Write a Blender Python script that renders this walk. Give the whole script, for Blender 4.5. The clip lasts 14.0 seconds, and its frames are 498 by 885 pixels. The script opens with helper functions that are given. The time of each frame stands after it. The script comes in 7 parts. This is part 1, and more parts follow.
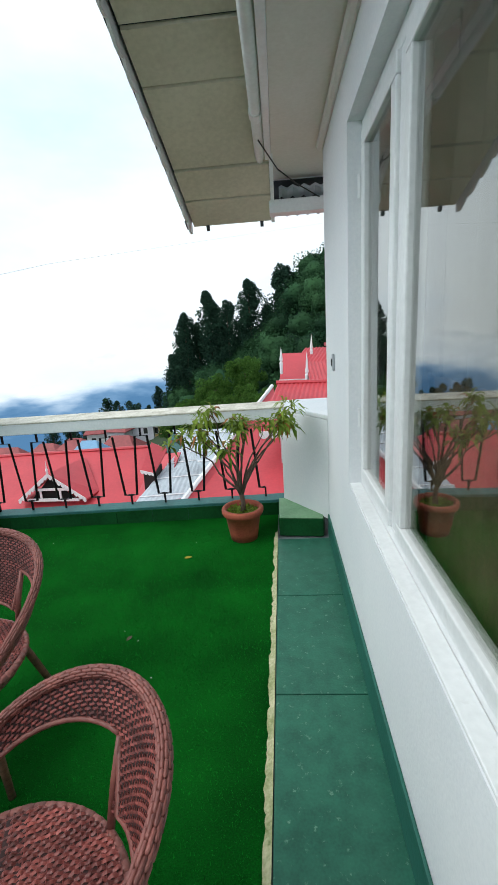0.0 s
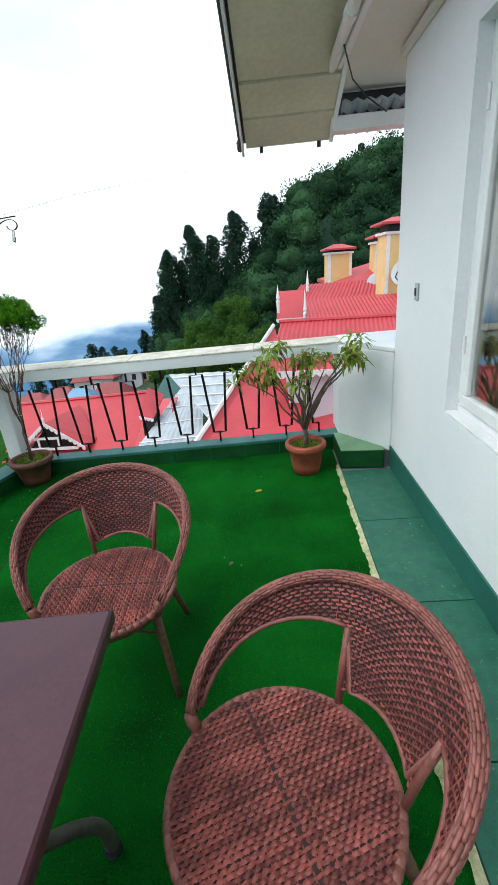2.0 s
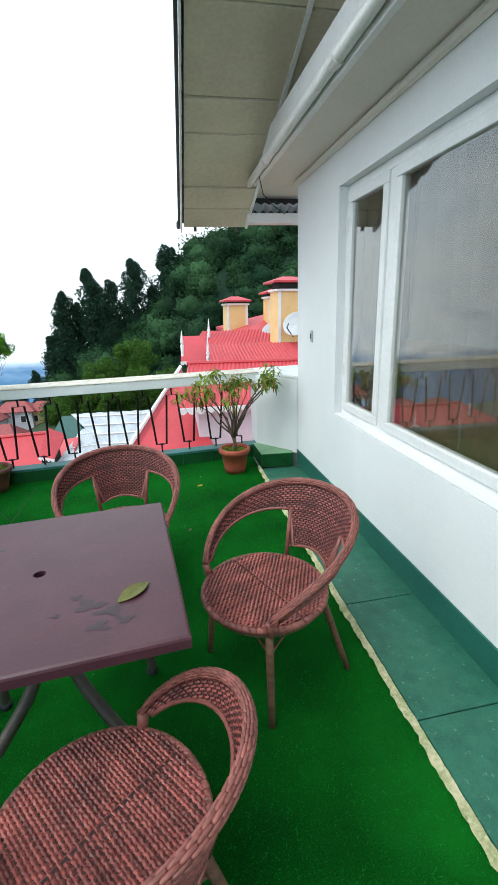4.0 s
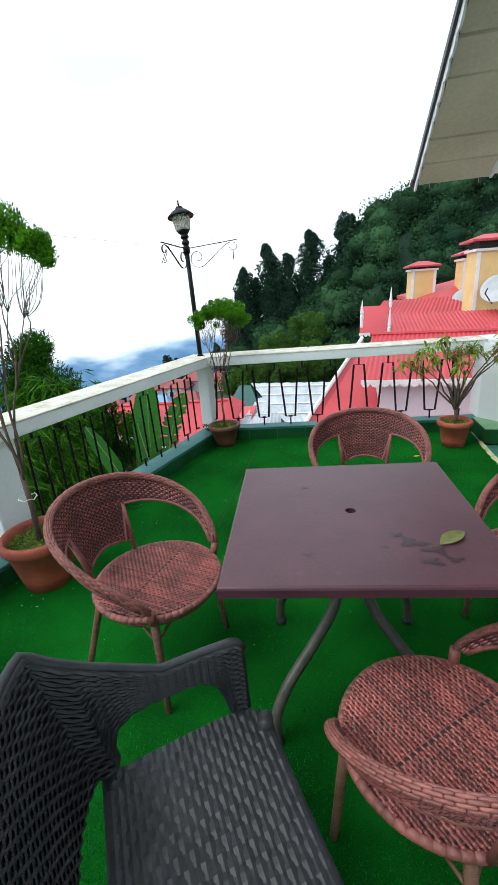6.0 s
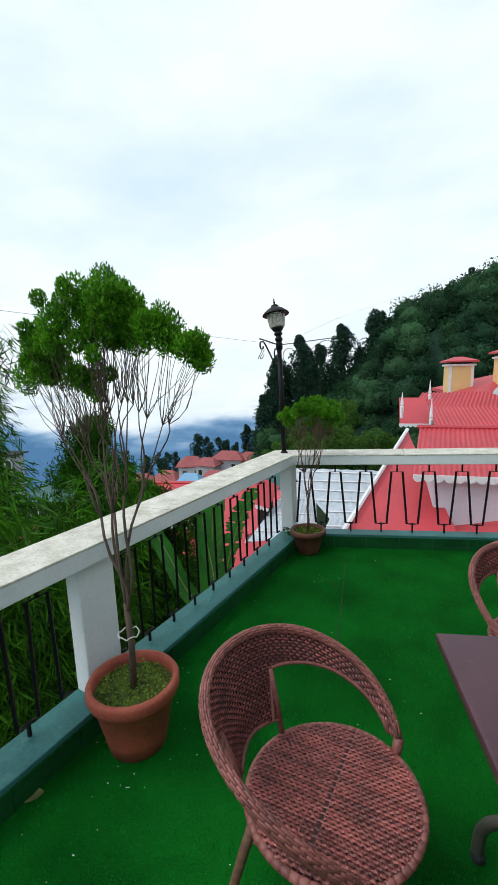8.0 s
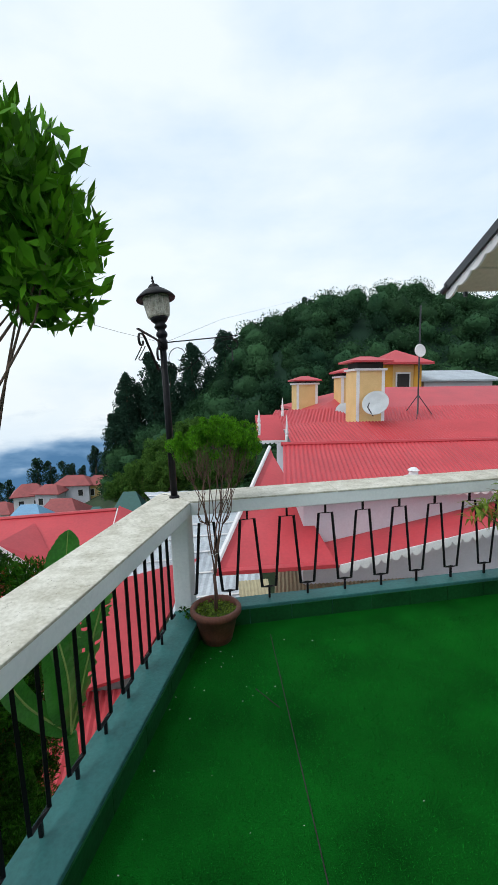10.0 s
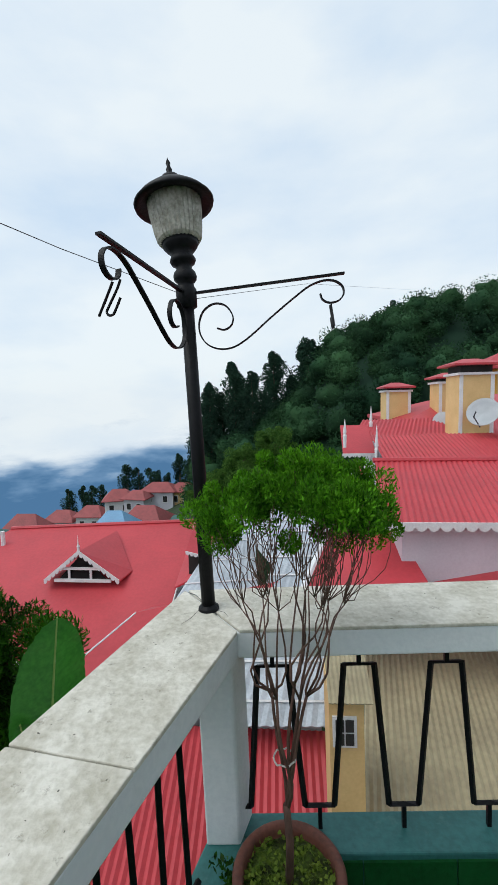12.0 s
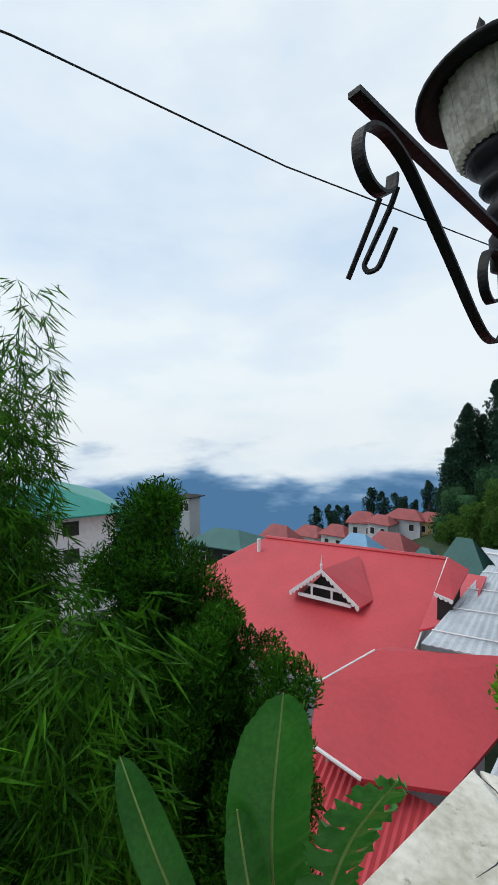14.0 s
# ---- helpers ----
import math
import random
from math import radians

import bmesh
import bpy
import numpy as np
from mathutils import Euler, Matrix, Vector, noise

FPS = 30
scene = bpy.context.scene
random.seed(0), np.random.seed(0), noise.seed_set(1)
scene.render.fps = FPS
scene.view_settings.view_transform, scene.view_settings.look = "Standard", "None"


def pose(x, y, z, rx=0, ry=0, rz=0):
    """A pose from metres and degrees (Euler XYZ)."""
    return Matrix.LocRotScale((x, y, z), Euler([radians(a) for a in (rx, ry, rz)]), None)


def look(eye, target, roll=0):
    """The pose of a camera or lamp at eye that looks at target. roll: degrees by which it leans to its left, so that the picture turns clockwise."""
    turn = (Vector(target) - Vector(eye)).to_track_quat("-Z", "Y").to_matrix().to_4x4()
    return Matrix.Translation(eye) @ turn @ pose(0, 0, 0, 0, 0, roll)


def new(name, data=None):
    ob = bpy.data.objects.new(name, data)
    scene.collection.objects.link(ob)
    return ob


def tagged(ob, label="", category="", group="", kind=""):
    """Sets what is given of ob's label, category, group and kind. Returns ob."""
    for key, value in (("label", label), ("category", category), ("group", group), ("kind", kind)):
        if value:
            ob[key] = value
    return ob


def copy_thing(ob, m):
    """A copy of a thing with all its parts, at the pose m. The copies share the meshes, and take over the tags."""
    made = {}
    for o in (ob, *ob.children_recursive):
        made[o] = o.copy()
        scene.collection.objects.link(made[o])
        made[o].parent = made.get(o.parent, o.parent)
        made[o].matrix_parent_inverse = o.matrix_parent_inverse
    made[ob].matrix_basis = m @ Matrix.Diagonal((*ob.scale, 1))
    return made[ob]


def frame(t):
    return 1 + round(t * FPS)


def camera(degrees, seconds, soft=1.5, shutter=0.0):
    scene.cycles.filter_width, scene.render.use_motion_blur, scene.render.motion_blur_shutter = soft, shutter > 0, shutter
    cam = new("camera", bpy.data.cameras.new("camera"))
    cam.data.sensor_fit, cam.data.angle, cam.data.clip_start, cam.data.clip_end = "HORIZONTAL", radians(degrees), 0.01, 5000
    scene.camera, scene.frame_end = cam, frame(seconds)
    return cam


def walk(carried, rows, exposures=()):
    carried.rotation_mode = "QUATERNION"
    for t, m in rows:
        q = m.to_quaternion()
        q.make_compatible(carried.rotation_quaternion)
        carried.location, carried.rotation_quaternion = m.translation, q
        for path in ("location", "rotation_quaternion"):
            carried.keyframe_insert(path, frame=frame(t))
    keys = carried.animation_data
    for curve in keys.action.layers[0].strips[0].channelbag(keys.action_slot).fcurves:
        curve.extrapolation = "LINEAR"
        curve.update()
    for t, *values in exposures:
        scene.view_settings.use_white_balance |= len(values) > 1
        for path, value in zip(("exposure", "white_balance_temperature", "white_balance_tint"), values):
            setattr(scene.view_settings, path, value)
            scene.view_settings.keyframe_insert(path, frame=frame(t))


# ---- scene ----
cam = camera(59.6, 14.0)
PATH = [
    (0, (3.932, 1.654, 1.443), (3.781, 3.583, 0.937), -3.8),
    (0.5, (3.796, 1.591, 1.491), (3.544, 3.504, 0.965), -4.2),
    (1, (3.646, 1.575, 1.443), (3.204, 3.41, 0.783), -4.3),
    (1.5, (3.467, 1.606, 1.435), (2.965, 3.411, 0.735), -7.0),
    (2, (3.403, 1.565, 1.45), (3.29, 3.414, 0.695), -5.3),
    (2.5, (3.266, 1.393, 1.47), (3.554, 3.24, 0.759), -2.1),
    (2.7, (3.235, 1.335, 1.482), (3.544, 3.189, 0.799), -1.9),
    (4.8, (2.893, 0.46, 1.473), (3.265, 2.334, 0.881), -2.0),
    (5, (2.844, 0.463, 1.468), (3.05, 2.357, 0.86), -1.9),
    (5.5, (2.715, 0.494, 1.47), (2.576, 2.385, 0.834), -2.5),
    (6, (2.577, 0.579, 1.47), (2.198, 2.425, 0.801), -4.9),
    (6.5, (2.456, 0.642, 1.522), (1.881, 2.47, 0.95), -4.6),
    (7, (2.324, 0.661, 1.586), (1.703, 2.511, 1.148), -2.8),
    (7.5, (2.127, 0.714, 1.623), (1.578, 2.611, 1.302), -3.0),
    (8, (1.951, 0.855, 1.604), (1.467, 2.77, 1.296), -2.5),
    (8.5, (1.772, 1.128, 1.599), (1.375, 3.073, 1.352), -3.4),
    (9, (1.593, 1.39, 1.569), (1.617, 3.374, 1.317), -1.8),
    (9.2, (1.514, 1.482, 1.583), (1.701, 3.457, 1.329), -1.9),
    (11.3, (1.567, 3.105, 1.522), (1.693, 5.086, 1.272), -4.0),
    (11.5, (1.587, 3.242, 1.544), (1.565, 5.228, 1.308), -3.3),
    (12, (1.558, 3.509, 1.531), (1.375, 5.491, 1.334), -2.6),
    (12.5, (1.452, 3.755, 1.553), (1.15, 5.726, 1.406), -2.4),
    (13, (1.405, 3.921, 1.558), (0.754, 5.809, 1.456), -2.3),
    (13.5, (1.373, 3.995, 1.567), (0.412, 5.748, 1.49), -1.9),
    (14, (1.344, 4.015, 1.566), (0.144, 5.614, 1.515), -1.9),
]
walk(cam, [(t, look(eye, target, roll)) for t, eye, target, roll in PATH], exposures=[(0, 0.18, 6200, 4), (1.5, 0.3, 6200, 4), (5, 0.56, 6200, 4), (6.5, 0.3, 6200, 4), (7.5, 0.02, 6200, 5), (9, 0.0, 6200, 5), (11.5, -0.22, 6200, 6), (14, -0.24, 6200, 6)])

# ---- world, sun, exposure ----
world = bpy.data.worlds.new("world")
scene.world = world
world.use_nodes = True
wn = world.node_tree.nodes
wl = world.node_tree.links
wn.clear()
w_out = wn.new("ShaderNodeOutputWorld")
w_bg = wn.new("ShaderNodeBackground")
w_sky = wn.new("ShaderNodeTexSky")
w_sky.sky_type = "NISHITA"
w_sky.sun_disc = False
w_sky.sun_elevation = radians(52)
w_sky.sun_rotation = radians(243)
w_sky.dust_density = 3.0
w_sky_dim = wn.new("ShaderNodeVectorMath")
w_sky_dim.operation = "SCALE"
w_sky_dim.inputs[3].default_value = 0.12
wl.new(w_sky.outputs[0], w_sky_dim.inputs[0])
w_co = wn.new("ShaderNodeTexCoord")
w_map = wn.new("ShaderNodeMapping")
w_map.inputs["Scale"].default_value = (1.3, 1.3, 3.2)
wl.new(w_co.outputs["Generated"], w_map.inputs[0])
w_noise = wn.new("ShaderNodeTexNoise")
w_noise.inputs["Scale"].default_value = 1.6
w_noise.inputs["Detail"].default_value = 7
w_noise.inputs["Roughness"].default_value = 0.52
wl.new(w_map.outputs[0], w_noise.inputs["Vector"])
w_ramp = wn.new("ShaderNodeValToRGB")
w_ramp.color_ramp.elements[0].position = 0.33
w_ramp.color_ramp.elements[0].color = (0.70, 0.81, 0.95, 1)
w_ramp.color_ramp.elements[1].position = 0.62
w_ramp.color_ramp.elements[1].color = (0.95, 0.98, 1.0, 1)
w_sep = wn.new("ShaderNodeSeparateXYZ")
w_low = wn.new("ShaderNodeMapRange")
w_low.inputs[1].default_value = 0.0
w_low.inputs[2].default_value = 0.35
w_low.inputs[3].default_value = 0.14
w_low.inputs[4].default_value = 0.0
w_sum = wn.new("ShaderNodeMath")
wl.new(w_co.outputs["Generated"], w_sep.inputs[0])
wl.new(w_sep.outputs[2], w_low.inputs[0])
wl.new(w_noise.outputs[0], w_sum.inputs[0])
wl.new(w_low.outputs[0], w_sum.inputs[1])
wl.new(w_sum.outputs[0], w_ramp.inputs[0])
w_mix = wn.new("ShaderNodeMix")
w_mix.data_type = "RGBA"
w_mix.inputs[0].default_value = 0.9
wl.new(w_sky_dim.outputs[0], w_mix.inputs[6])
wl.new(w_ramp.outputs[0], w_mix.inputs[7])
wl.new(w_mix.outputs[2], w_bg.inputs[0])
w_bg.inputs[1].default_value = 1.15
wl.new(w_bg.outputs[0], w_out.inputs[0])

sun_data = bpy.data.lights.new("sun", "SUN")
sun_data.energy = 1.5
sun_data.angle = radians(40)
sun_data.color = (1.0, 0.97, 0.92)
sun_lamp = new("sun", sun_data)
sun_lamp.matrix_world = look((0, 0, 30), (18, 9, 0))

# ---- materials ----


def material(name, base, dark=None, rough=0.6, metal=0.0, scale=6.0, fine=60.0, bump=0.15, bump_scale=None, spots=0.0, spot_colour=(0.05, 0.05, 0.04),
             vary=0.0, stretch=(1, 1, 1), specular=0.5, coord="Object", depth=0.01):
    """A procedural surface: two scales of noise in the colour, an optional layer of spots, a piece-to-piece change and fine relief."""
    m = bpy.data.materials.new(name)
    m.use_nodes = True
    n, l = m.node_tree.nodes, m.node_tree.links
    bsdf = n["Principled BSDF"]
    bsdf.inputs["Roughness"].default_value = rough
    bsdf.inputs["Metallic"].default_value = metal
    bsdf.inputs["Specular IOR Level"].default_value = specular
    dark = dark or tuple(c * 0.6 for c in base)
    co = n.new("ShaderNodeTexCoord")
    mp = n.new("ShaderNodeMapping")
    mp.inputs["Scale"].default_value = stretch
    l.new(co.outputs[coord], mp.inputs[0])
    big = n.new("ShaderNodeTexNoise")
    big.inputs["Scale"].default_value = scale
    big.inputs["Detail"].default_value = 5
    small = n.new("ShaderNodeTexNoise")
    small.inputs["Scale"].default_value = fine
    small.inputs["Detail"].default_value = 3
    for t in (big, small):
        l.new(mp.outputs[0], t.inputs["Vector"])
    add = n.new("ShaderNodeMath")
    add.operation = "MULTIPLY_ADD"
    add.inputs[1].default_value = 0.6
    l.new(big.outputs[0], add.inputs[0])
    half = n.new("ShaderNodeMath")
    half.operation = "MULTIPLY"
    half.inputs[1].default_value = 0.4
    l.new(small.outputs[0], half.inputs[0])
    l.new(half.outputs[0], add.inputs[2])
    ramp = n.new("ShaderNodeValToRGB")
    ramp.color_ramp.elements[0].position = 0.36
    ramp.color_ramp.elements[0].color = (*dark, 1)
    ramp.color_ramp.elements[1].position = 0.62
    ramp.color_ramp.elements[1].color = (*base, 1)
    l.new(add.outputs[0], ramp.inputs[0])
    colour = ramp.outputs[0]
    if spots:
        sp = n.new("ShaderNodeTexNoise")
        sp.inputs["Scale"].default_value = scale * 2.3
        sp.inputs["Detail"].default_value = 8
        sp.inputs["Roughness"].default_value = 0.7
        l.new(mp.outputs[0], sp.inputs["Vector"])
        sr = n.new("ShaderNodeValToRGB")
        sr.color_ramp.elements[0].position = 0.60
        sr.color_ramp.elements[0].color = (0, 0, 0, 1)
        sr.color_ramp.elements[1].position = 0.72
        sr.color_ramp.elements[1].color = (spots, spots, spots, 1)
        l.new(sp.outputs[0], sr.inputs[0])
        mx = n.new("ShaderNodeMix")
        mx.data_type = "RGBA"
        l.new(sr.outputs[0], mx.inputs[0])
        l.new(colour, mx.inputs[6])
        mx.inputs[7].default_value = (*spot_colour, 1)
        colour = mx.outputs[2]
    if vary:
        info = n.new("ShaderNodeNewGeometry")
        hsv = n.new("ShaderNodeHueSaturation")
        rng = n.new("ShaderNodeMapRange")
        rng.inputs[3].default_value = 1 - vary
        rng.inputs[4].default_value = 1 + vary
        l.new(info.outputs["Random Per Island"], rng.inputs[0])
        l.new(rng.outputs[0], hsv.inputs["Value"])
        l.new(colour, hsv.inputs["Color"])
        colour = hsv.outputs[0]
    l.new(colour, bsdf.inputs["Base Color"])
    if bump:
        bn = n.new("ShaderNodeTexNoise")
        bn.inputs["Scale"].default_value = bump_scale or fine
        bn.inputs["Detail"].default_value = 4
        l.new(mp.outputs[0], bn.inputs["Vector"])
        bp = n.new("ShaderNodeBump")
        bp.inputs["Strength"].default_value = bump
        bp.inputs["Distance"].default_value = depth
        l.new(bn.outputs[0], bp.inputs["Height"])
        l.new(bp.outputs[0], bsdf.inputs["Normal"])
    return m


def leaf_material(name, base, dark, vary=0.35, scale=3.0, through_light=0.25, rough=0.5):
    m = material(name, base, dark, rough=rough, scale=scale, fine=40, bump=0.0, vary=vary, specular=0.10, coord="Object")
    m.node_tree.nodes["Principled BSDF"].inputs["Transmission Weight"].default_value = 0.0
    n, l = m.node_tree.nodes, m.node_tree.links
    bsdf = n["Principled BSDF"]
    tr = n.new("ShaderNodeBsdfTranslucent")
    l.new(bsdf.inputs["Base Color"].links[0].from_socket, tr.inputs[0])
    mx = n.new("ShaderNodeMixShader")
    mx.inputs[0].default_value = through_light
    l.new(bsdf.outputs[0], mx.inputs[1])
    l.new(tr.outputs[0], mx.inputs[2])
    l.new(mx.outputs[0], n["Material Output"].inputs[0])
    return m


M_WALL = material("white_plaster", (0.82, 0.83, 0.84), (0.74, 0.76, 0.78), rough=0.75, scale=1.5, fine=90, bump=0.12, spots=0.12, spot_colour=(0.5, 0.5, 0.48))
M_CAP = material("weathered_white_concrete", (0.69, 0.66, 0.58), (0.43, 0.40, 0.32), rough=0.7, scale=11, fine=60, bump=0.45, spots=0.95, spot_colour=(0.20, 0.18, 0.13))
M_CAPSIDE = material("white_painted_concrete", (0.80, 0.82, 0.83), (0.70, 0.73, 0.75), rough=0.65, scale=3, fine=60, bump=0.15, spots=0.2, spot_colour=(0.45, 0.48, 0.47))
M_KERB = material("teal_paint", (0.045, 0.17, 0.165), (0.028, 0.11, 0.105), rough=0.5, scale=5, fine=60, bump=0.15, spots=0.35, spot_colour=(0.13, 0.23, 0.21), specular=0.3)
M_KERBFACE = material("green_paint", (0.010, 0.085, 0.022), (0.006, 0.05, 0.013), rough=0.6, scale=4, fine=50, bump=0.2, spots=0.4, spot_colour=(0.008, 0.035, 0.014), specular=0.15)
M_TURF = material("green_turf", (0.0085, 0.138, 0.0115), (0.0022, 0.046, 0.004), rough=0.95, scale=2.2, fine=190, bump=1.0, bump_scale=240, specular=0.05, depth=0.007)
M_BLADE = leaf_material("turf_blade", (0.013, 0.185, 0.016), (0.005, 0.090, 0.008), vary=0.65, rough=0.8)
M_STRIP = material("green_terrazzo", (0.034, 0.150, 0.098), (0.021, 0.10, 0.066), rough=0.4, scale=16, fine=120, bump=0.08, spots=0.9, spot_colour=(0.22, 0.36, 0.27), specular=0.35)
M_EDGE = material("pale_broken_mortar", (0.55, 0.52, 0.33), (0.25, 0.28, 0.12), rough=0.9, scale=14, fine=80, bump=0.6, spots=0.8, spot_colour=(0.06, 0.12, 0.03))
M_SKIRT = material("dark_teal_skirting", (0.022, 0.135, 0.10), (0.015, 0.095, 0.07), rough=0.45, scale=3, fine=60, bump=0.1, spots=0.25, spot_colour=(0.1, 0.2, 0.17))
M_BOARD = material("cream_ceiling_board", (0.63, 0.57, 0.44), (0.50, 0.45, 0.34), rough=0.7, scale=2, fine=40, bump=0.1, spots=0.3, spot_colour=(0.34, 0.29, 0.2), vary=0.06)
M_SOFFIT = material("cream_plaster", (0.74, 0.70, 0.64), (0.66, 0.62, 0.55), rough=0.75, scale=2, fine=60, bump=0.1)
M_WHITEPAINT = material("white_gloss_paint", (0.82, 0.83, 0.83), (0.72, 0.73, 0.73), rough=0.4, scale=4, fine=50, bump=0.08, spots=0.3, spot_colour=(0.42, 0.40, 0.37))
M_PIPE = material("white_plastic_pipe", (0.76, 0.76, 0.74), (0.66, 0.66, 0.63), rough=0.4, scale=5, fine=40, bump=0.04, spots=0.2, spot_colour=(0.4, 0.38, 0.33))
M_IRON = material("black_iron", (0.007, 0.007, 0.009), (0.004, 0.004, 0.005), rough=0.5, scale=20, fine=120, bump=0.15, spots=0.2, spot_colour=(0.02, 0.018, 0.016), specular=0.18)
M_GUTTER = material("dark_gutter", (0.03, 0.034, 0.042), (0.018, 0.02, 0.026), rough=0.5, scale=8, bump=0.1)
M_TABLE = material("maroon_resin", (0.088, 0.036, 0.048), (0.066, 0.027, 0.037), rough=0.34, scale=7, fine=120, bump=0.05, spots=0.30, spot_colour=(0.12, 0.065, 0.072), specular=0.35)
M_TABLELEG = material("painted_steel_leg", (0.075, 0.07, 0.055), (0.04, 0.037, 0.03), rough=0.5, scale=12, bump=0.1, spots=0.4, spot_colour=(0.16, 0.15, 0.12))
M_WICKER = material("red_brown_wicker", (0.285, 0.076, 0.064), (0.085, 0.022, 0.020), rough=0.38, scale=9, fine=90, bump=0.2, spots=0.55, spot_colour=(0.09, 0.045, 0.05), vary=0.42, specular=0.4)
M_WICKER_RIM = material("wicker_rim", (0.285, 0.098, 0.080), (0.16, 0.052, 0.043), rough=0.5, scale=14, fine=70, bump=0.3, spots=0.35, spot_colour=(0.14, 0.07, 0.06), vary=0.2)
M_WICKER_LEG = material("wrapped_cane_leg", (0.20, 0.095, 0.055), (0.09, 0.045, 0.028), rough=0.6, scale=20, fine=100, bump=0.35, stretch=(1, 1, 4))
# near-black core colour, put in for the shade between woven strands
M_WICKER_SHADE = material("wicker_gap_shade", (0.040, 0.014, 0.013), (0.02, 0.008, 0.008), rough=0.8, scale=20, bump=0.3)
M_BLACKCHAIR = material("charcoal_resin", (0.040, 0.042, 0.047), (0.022, 0.024, 0.028), rough=0.38, scale=10, fine=90, bump=0.1, vary=0.15, specular=0.28)
M_TERRA = material("terracotta", (0.38, 0.085, 0.045), (0.25, 0.05, 0.028), rough=0.7, scale=9, fine=70, bump=0.25, spots=0.35, spot_colour=(0.16, 0.06, 0.035))
M_BROWNPOT = material("brown_clay", (0.17, 0.055, 0.033), (0.085, 0.03, 0.02), rough=0.65, scale=9, fine=70, bump=0.25, spots=0.3, spot_colour=(0.03, 0.03, 0.02))
M_SOIL = material("mossy_soil", (0.12, 0.19, 0.02), (0.035, 0.05, 0.010), rough=0.95, scale=25, fine=90, bump=1.0, depth=0.03)
M_BARK = material("grey_brown_bark", (0.13, 0.09, 0.065), (0.06, 0.042, 0.032), rough=0.85, scale=25, fine=90, bump=0.5, stretch=(1, 1, 0.3))
M_BARKRED = material("red_twig_bark", (0.16, 0.085, 0.060), (0.07, 0.038, 0.028), rough=0.8, scale=25, fine=90, bump=0.4, stretch=(1, 1, 0.3))
M_THUJA = leaf_material("thuja_leaf", (0.115, 0.32, 0.012), (0.030, 0.115, 0.006), vary=0.5, scale=9.0, through_light=0.28)
M_SHRUB = leaf_material("shrub_leaf", (0.26, 0.34, 0.05), (0.09, 0.17, 0.025), through_light=0.35)
M_SHRUBRED = leaf_material("young_red_leaf", (0.36, 0.13, 0.045), (0.22, 0.12, 0.03))
M_BAMBOO = leaf_material("bamboo_leaf", (0.060, 0.190, 0.007), (0.010, 0.045, 0.003), vary=0.5, through_light=0.3)
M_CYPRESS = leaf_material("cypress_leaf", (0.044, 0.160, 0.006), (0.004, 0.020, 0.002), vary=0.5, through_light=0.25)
M_CYPRESSRED = leaf_material("bronze_leaf", (0.24, 0.085, 0.022), (0.10, 0.05, 0.012))
M_BANANA = leaf_material("banana_leaf", (0.062, 0.25, 0.034), (0.030, 0.14, 0.018), vary=0.1, scale=2, rough=0.3, through_light=0.35)
M_BANANA.node_tree.nodes["Principled BSDF"].inputs["Specular IOR Level"].default_value = 0.4
M_RIB = material("leaf_rib", (0.26, 0.36, 0.09), (0.18, 0.28, 0.06), rough=0.5, scale=10, bump=0)
M_DRYLEAF = leaf_material("dry_leaf", (0.26, 0.28, 0.10), (0.16, 0.16, 0.06), vary=0.1)
M_YELLOWLEAF = leaf_material("yellow_leaf", (0.55, 0.45, 0.06), (0.4, 0.33, 0.05), vary=0.1)
M_ROOF = material("red_sheet_roof", (0.50, 0.045, 0.058), (0.40, 0.034, 0.045), rough=0.5, scale=0.8, fine=12, bump=0.05, spots=0.25, spot_colour=(0.34, 0.05, 0.055))
M_ROOFOLD = material("faded_red_roof", (0.33, 0.075, 0.075), (0.22, 0.055, 0.055), rough=0.7, scale=0.8, fine=6, bump=0.05, spots=0.3, spot_colour=(0.25, 0.12, 0.11))
M_ROOFPALE = material("pale_grey_sheet_roof", (0.50, 0.54, 0.58), (0.33, 0.36, 0.40), rough=0.4, scale=1.2, fine=14, bump=0.05, spots=0.4, spot_colour=(0.25, 0.26, 0.27))
M_ROOFTAN = material("tan_sheet_roof", (0.38, 0.325, 0.20), (0.27, 0.225, 0.14), rough=0.7, scale=1.0, fine=10, bump=0.1, spots=0.3, spot_colour=(0.17, 0.15, 0.11))
M_ROOFGREEN = material("green_sheet_roof", (0.02, 0.25, 0.20), (0.015, 0.19, 0.15), rough=0.5, scale=0.5, fine=8, bump=0.05)
M_ROOFDKGREEN = material("dark_green_roof", (0.04, 0.13, 0.12), (0.03, 0.10, 0.09), rough=0.6, scale=0.5, fine=8, bump=0.05)
M_ROOFBLUE = material("blue_sheet_roof", (0.17, 0.36, 0.55), (0.13, 0.28, 0.45), rough=0.5, scale=0.5, fine=8, bump=0.05)
M_YELLOW = material("yellow_plaster", (0.74, 0.51, 0.23), (0.64, 0.43, 0.18), rough=0.75, scale=1.5, fine=20, bump=0.1, spots=0.15, spot_colour=(0.5, 0.33, 0.16))
M_YELLOWDEEP = material("deep_yellow_plaster", (0.68, 0.36, 0.04), (0.58, 0.28, 0.03), rough=0.75, scale=1.5, fine=20, bump=0.1)
M_HOUSEWALL = material("lilac_white_wall", (0.62, 0.60, 0.65), (0.54, 0.52, 0.57), rough=0.75, scale=1.0, fine=20, bump=0.1, spots=0.2, spot_colour=(0.42, 0.41, 0.43))
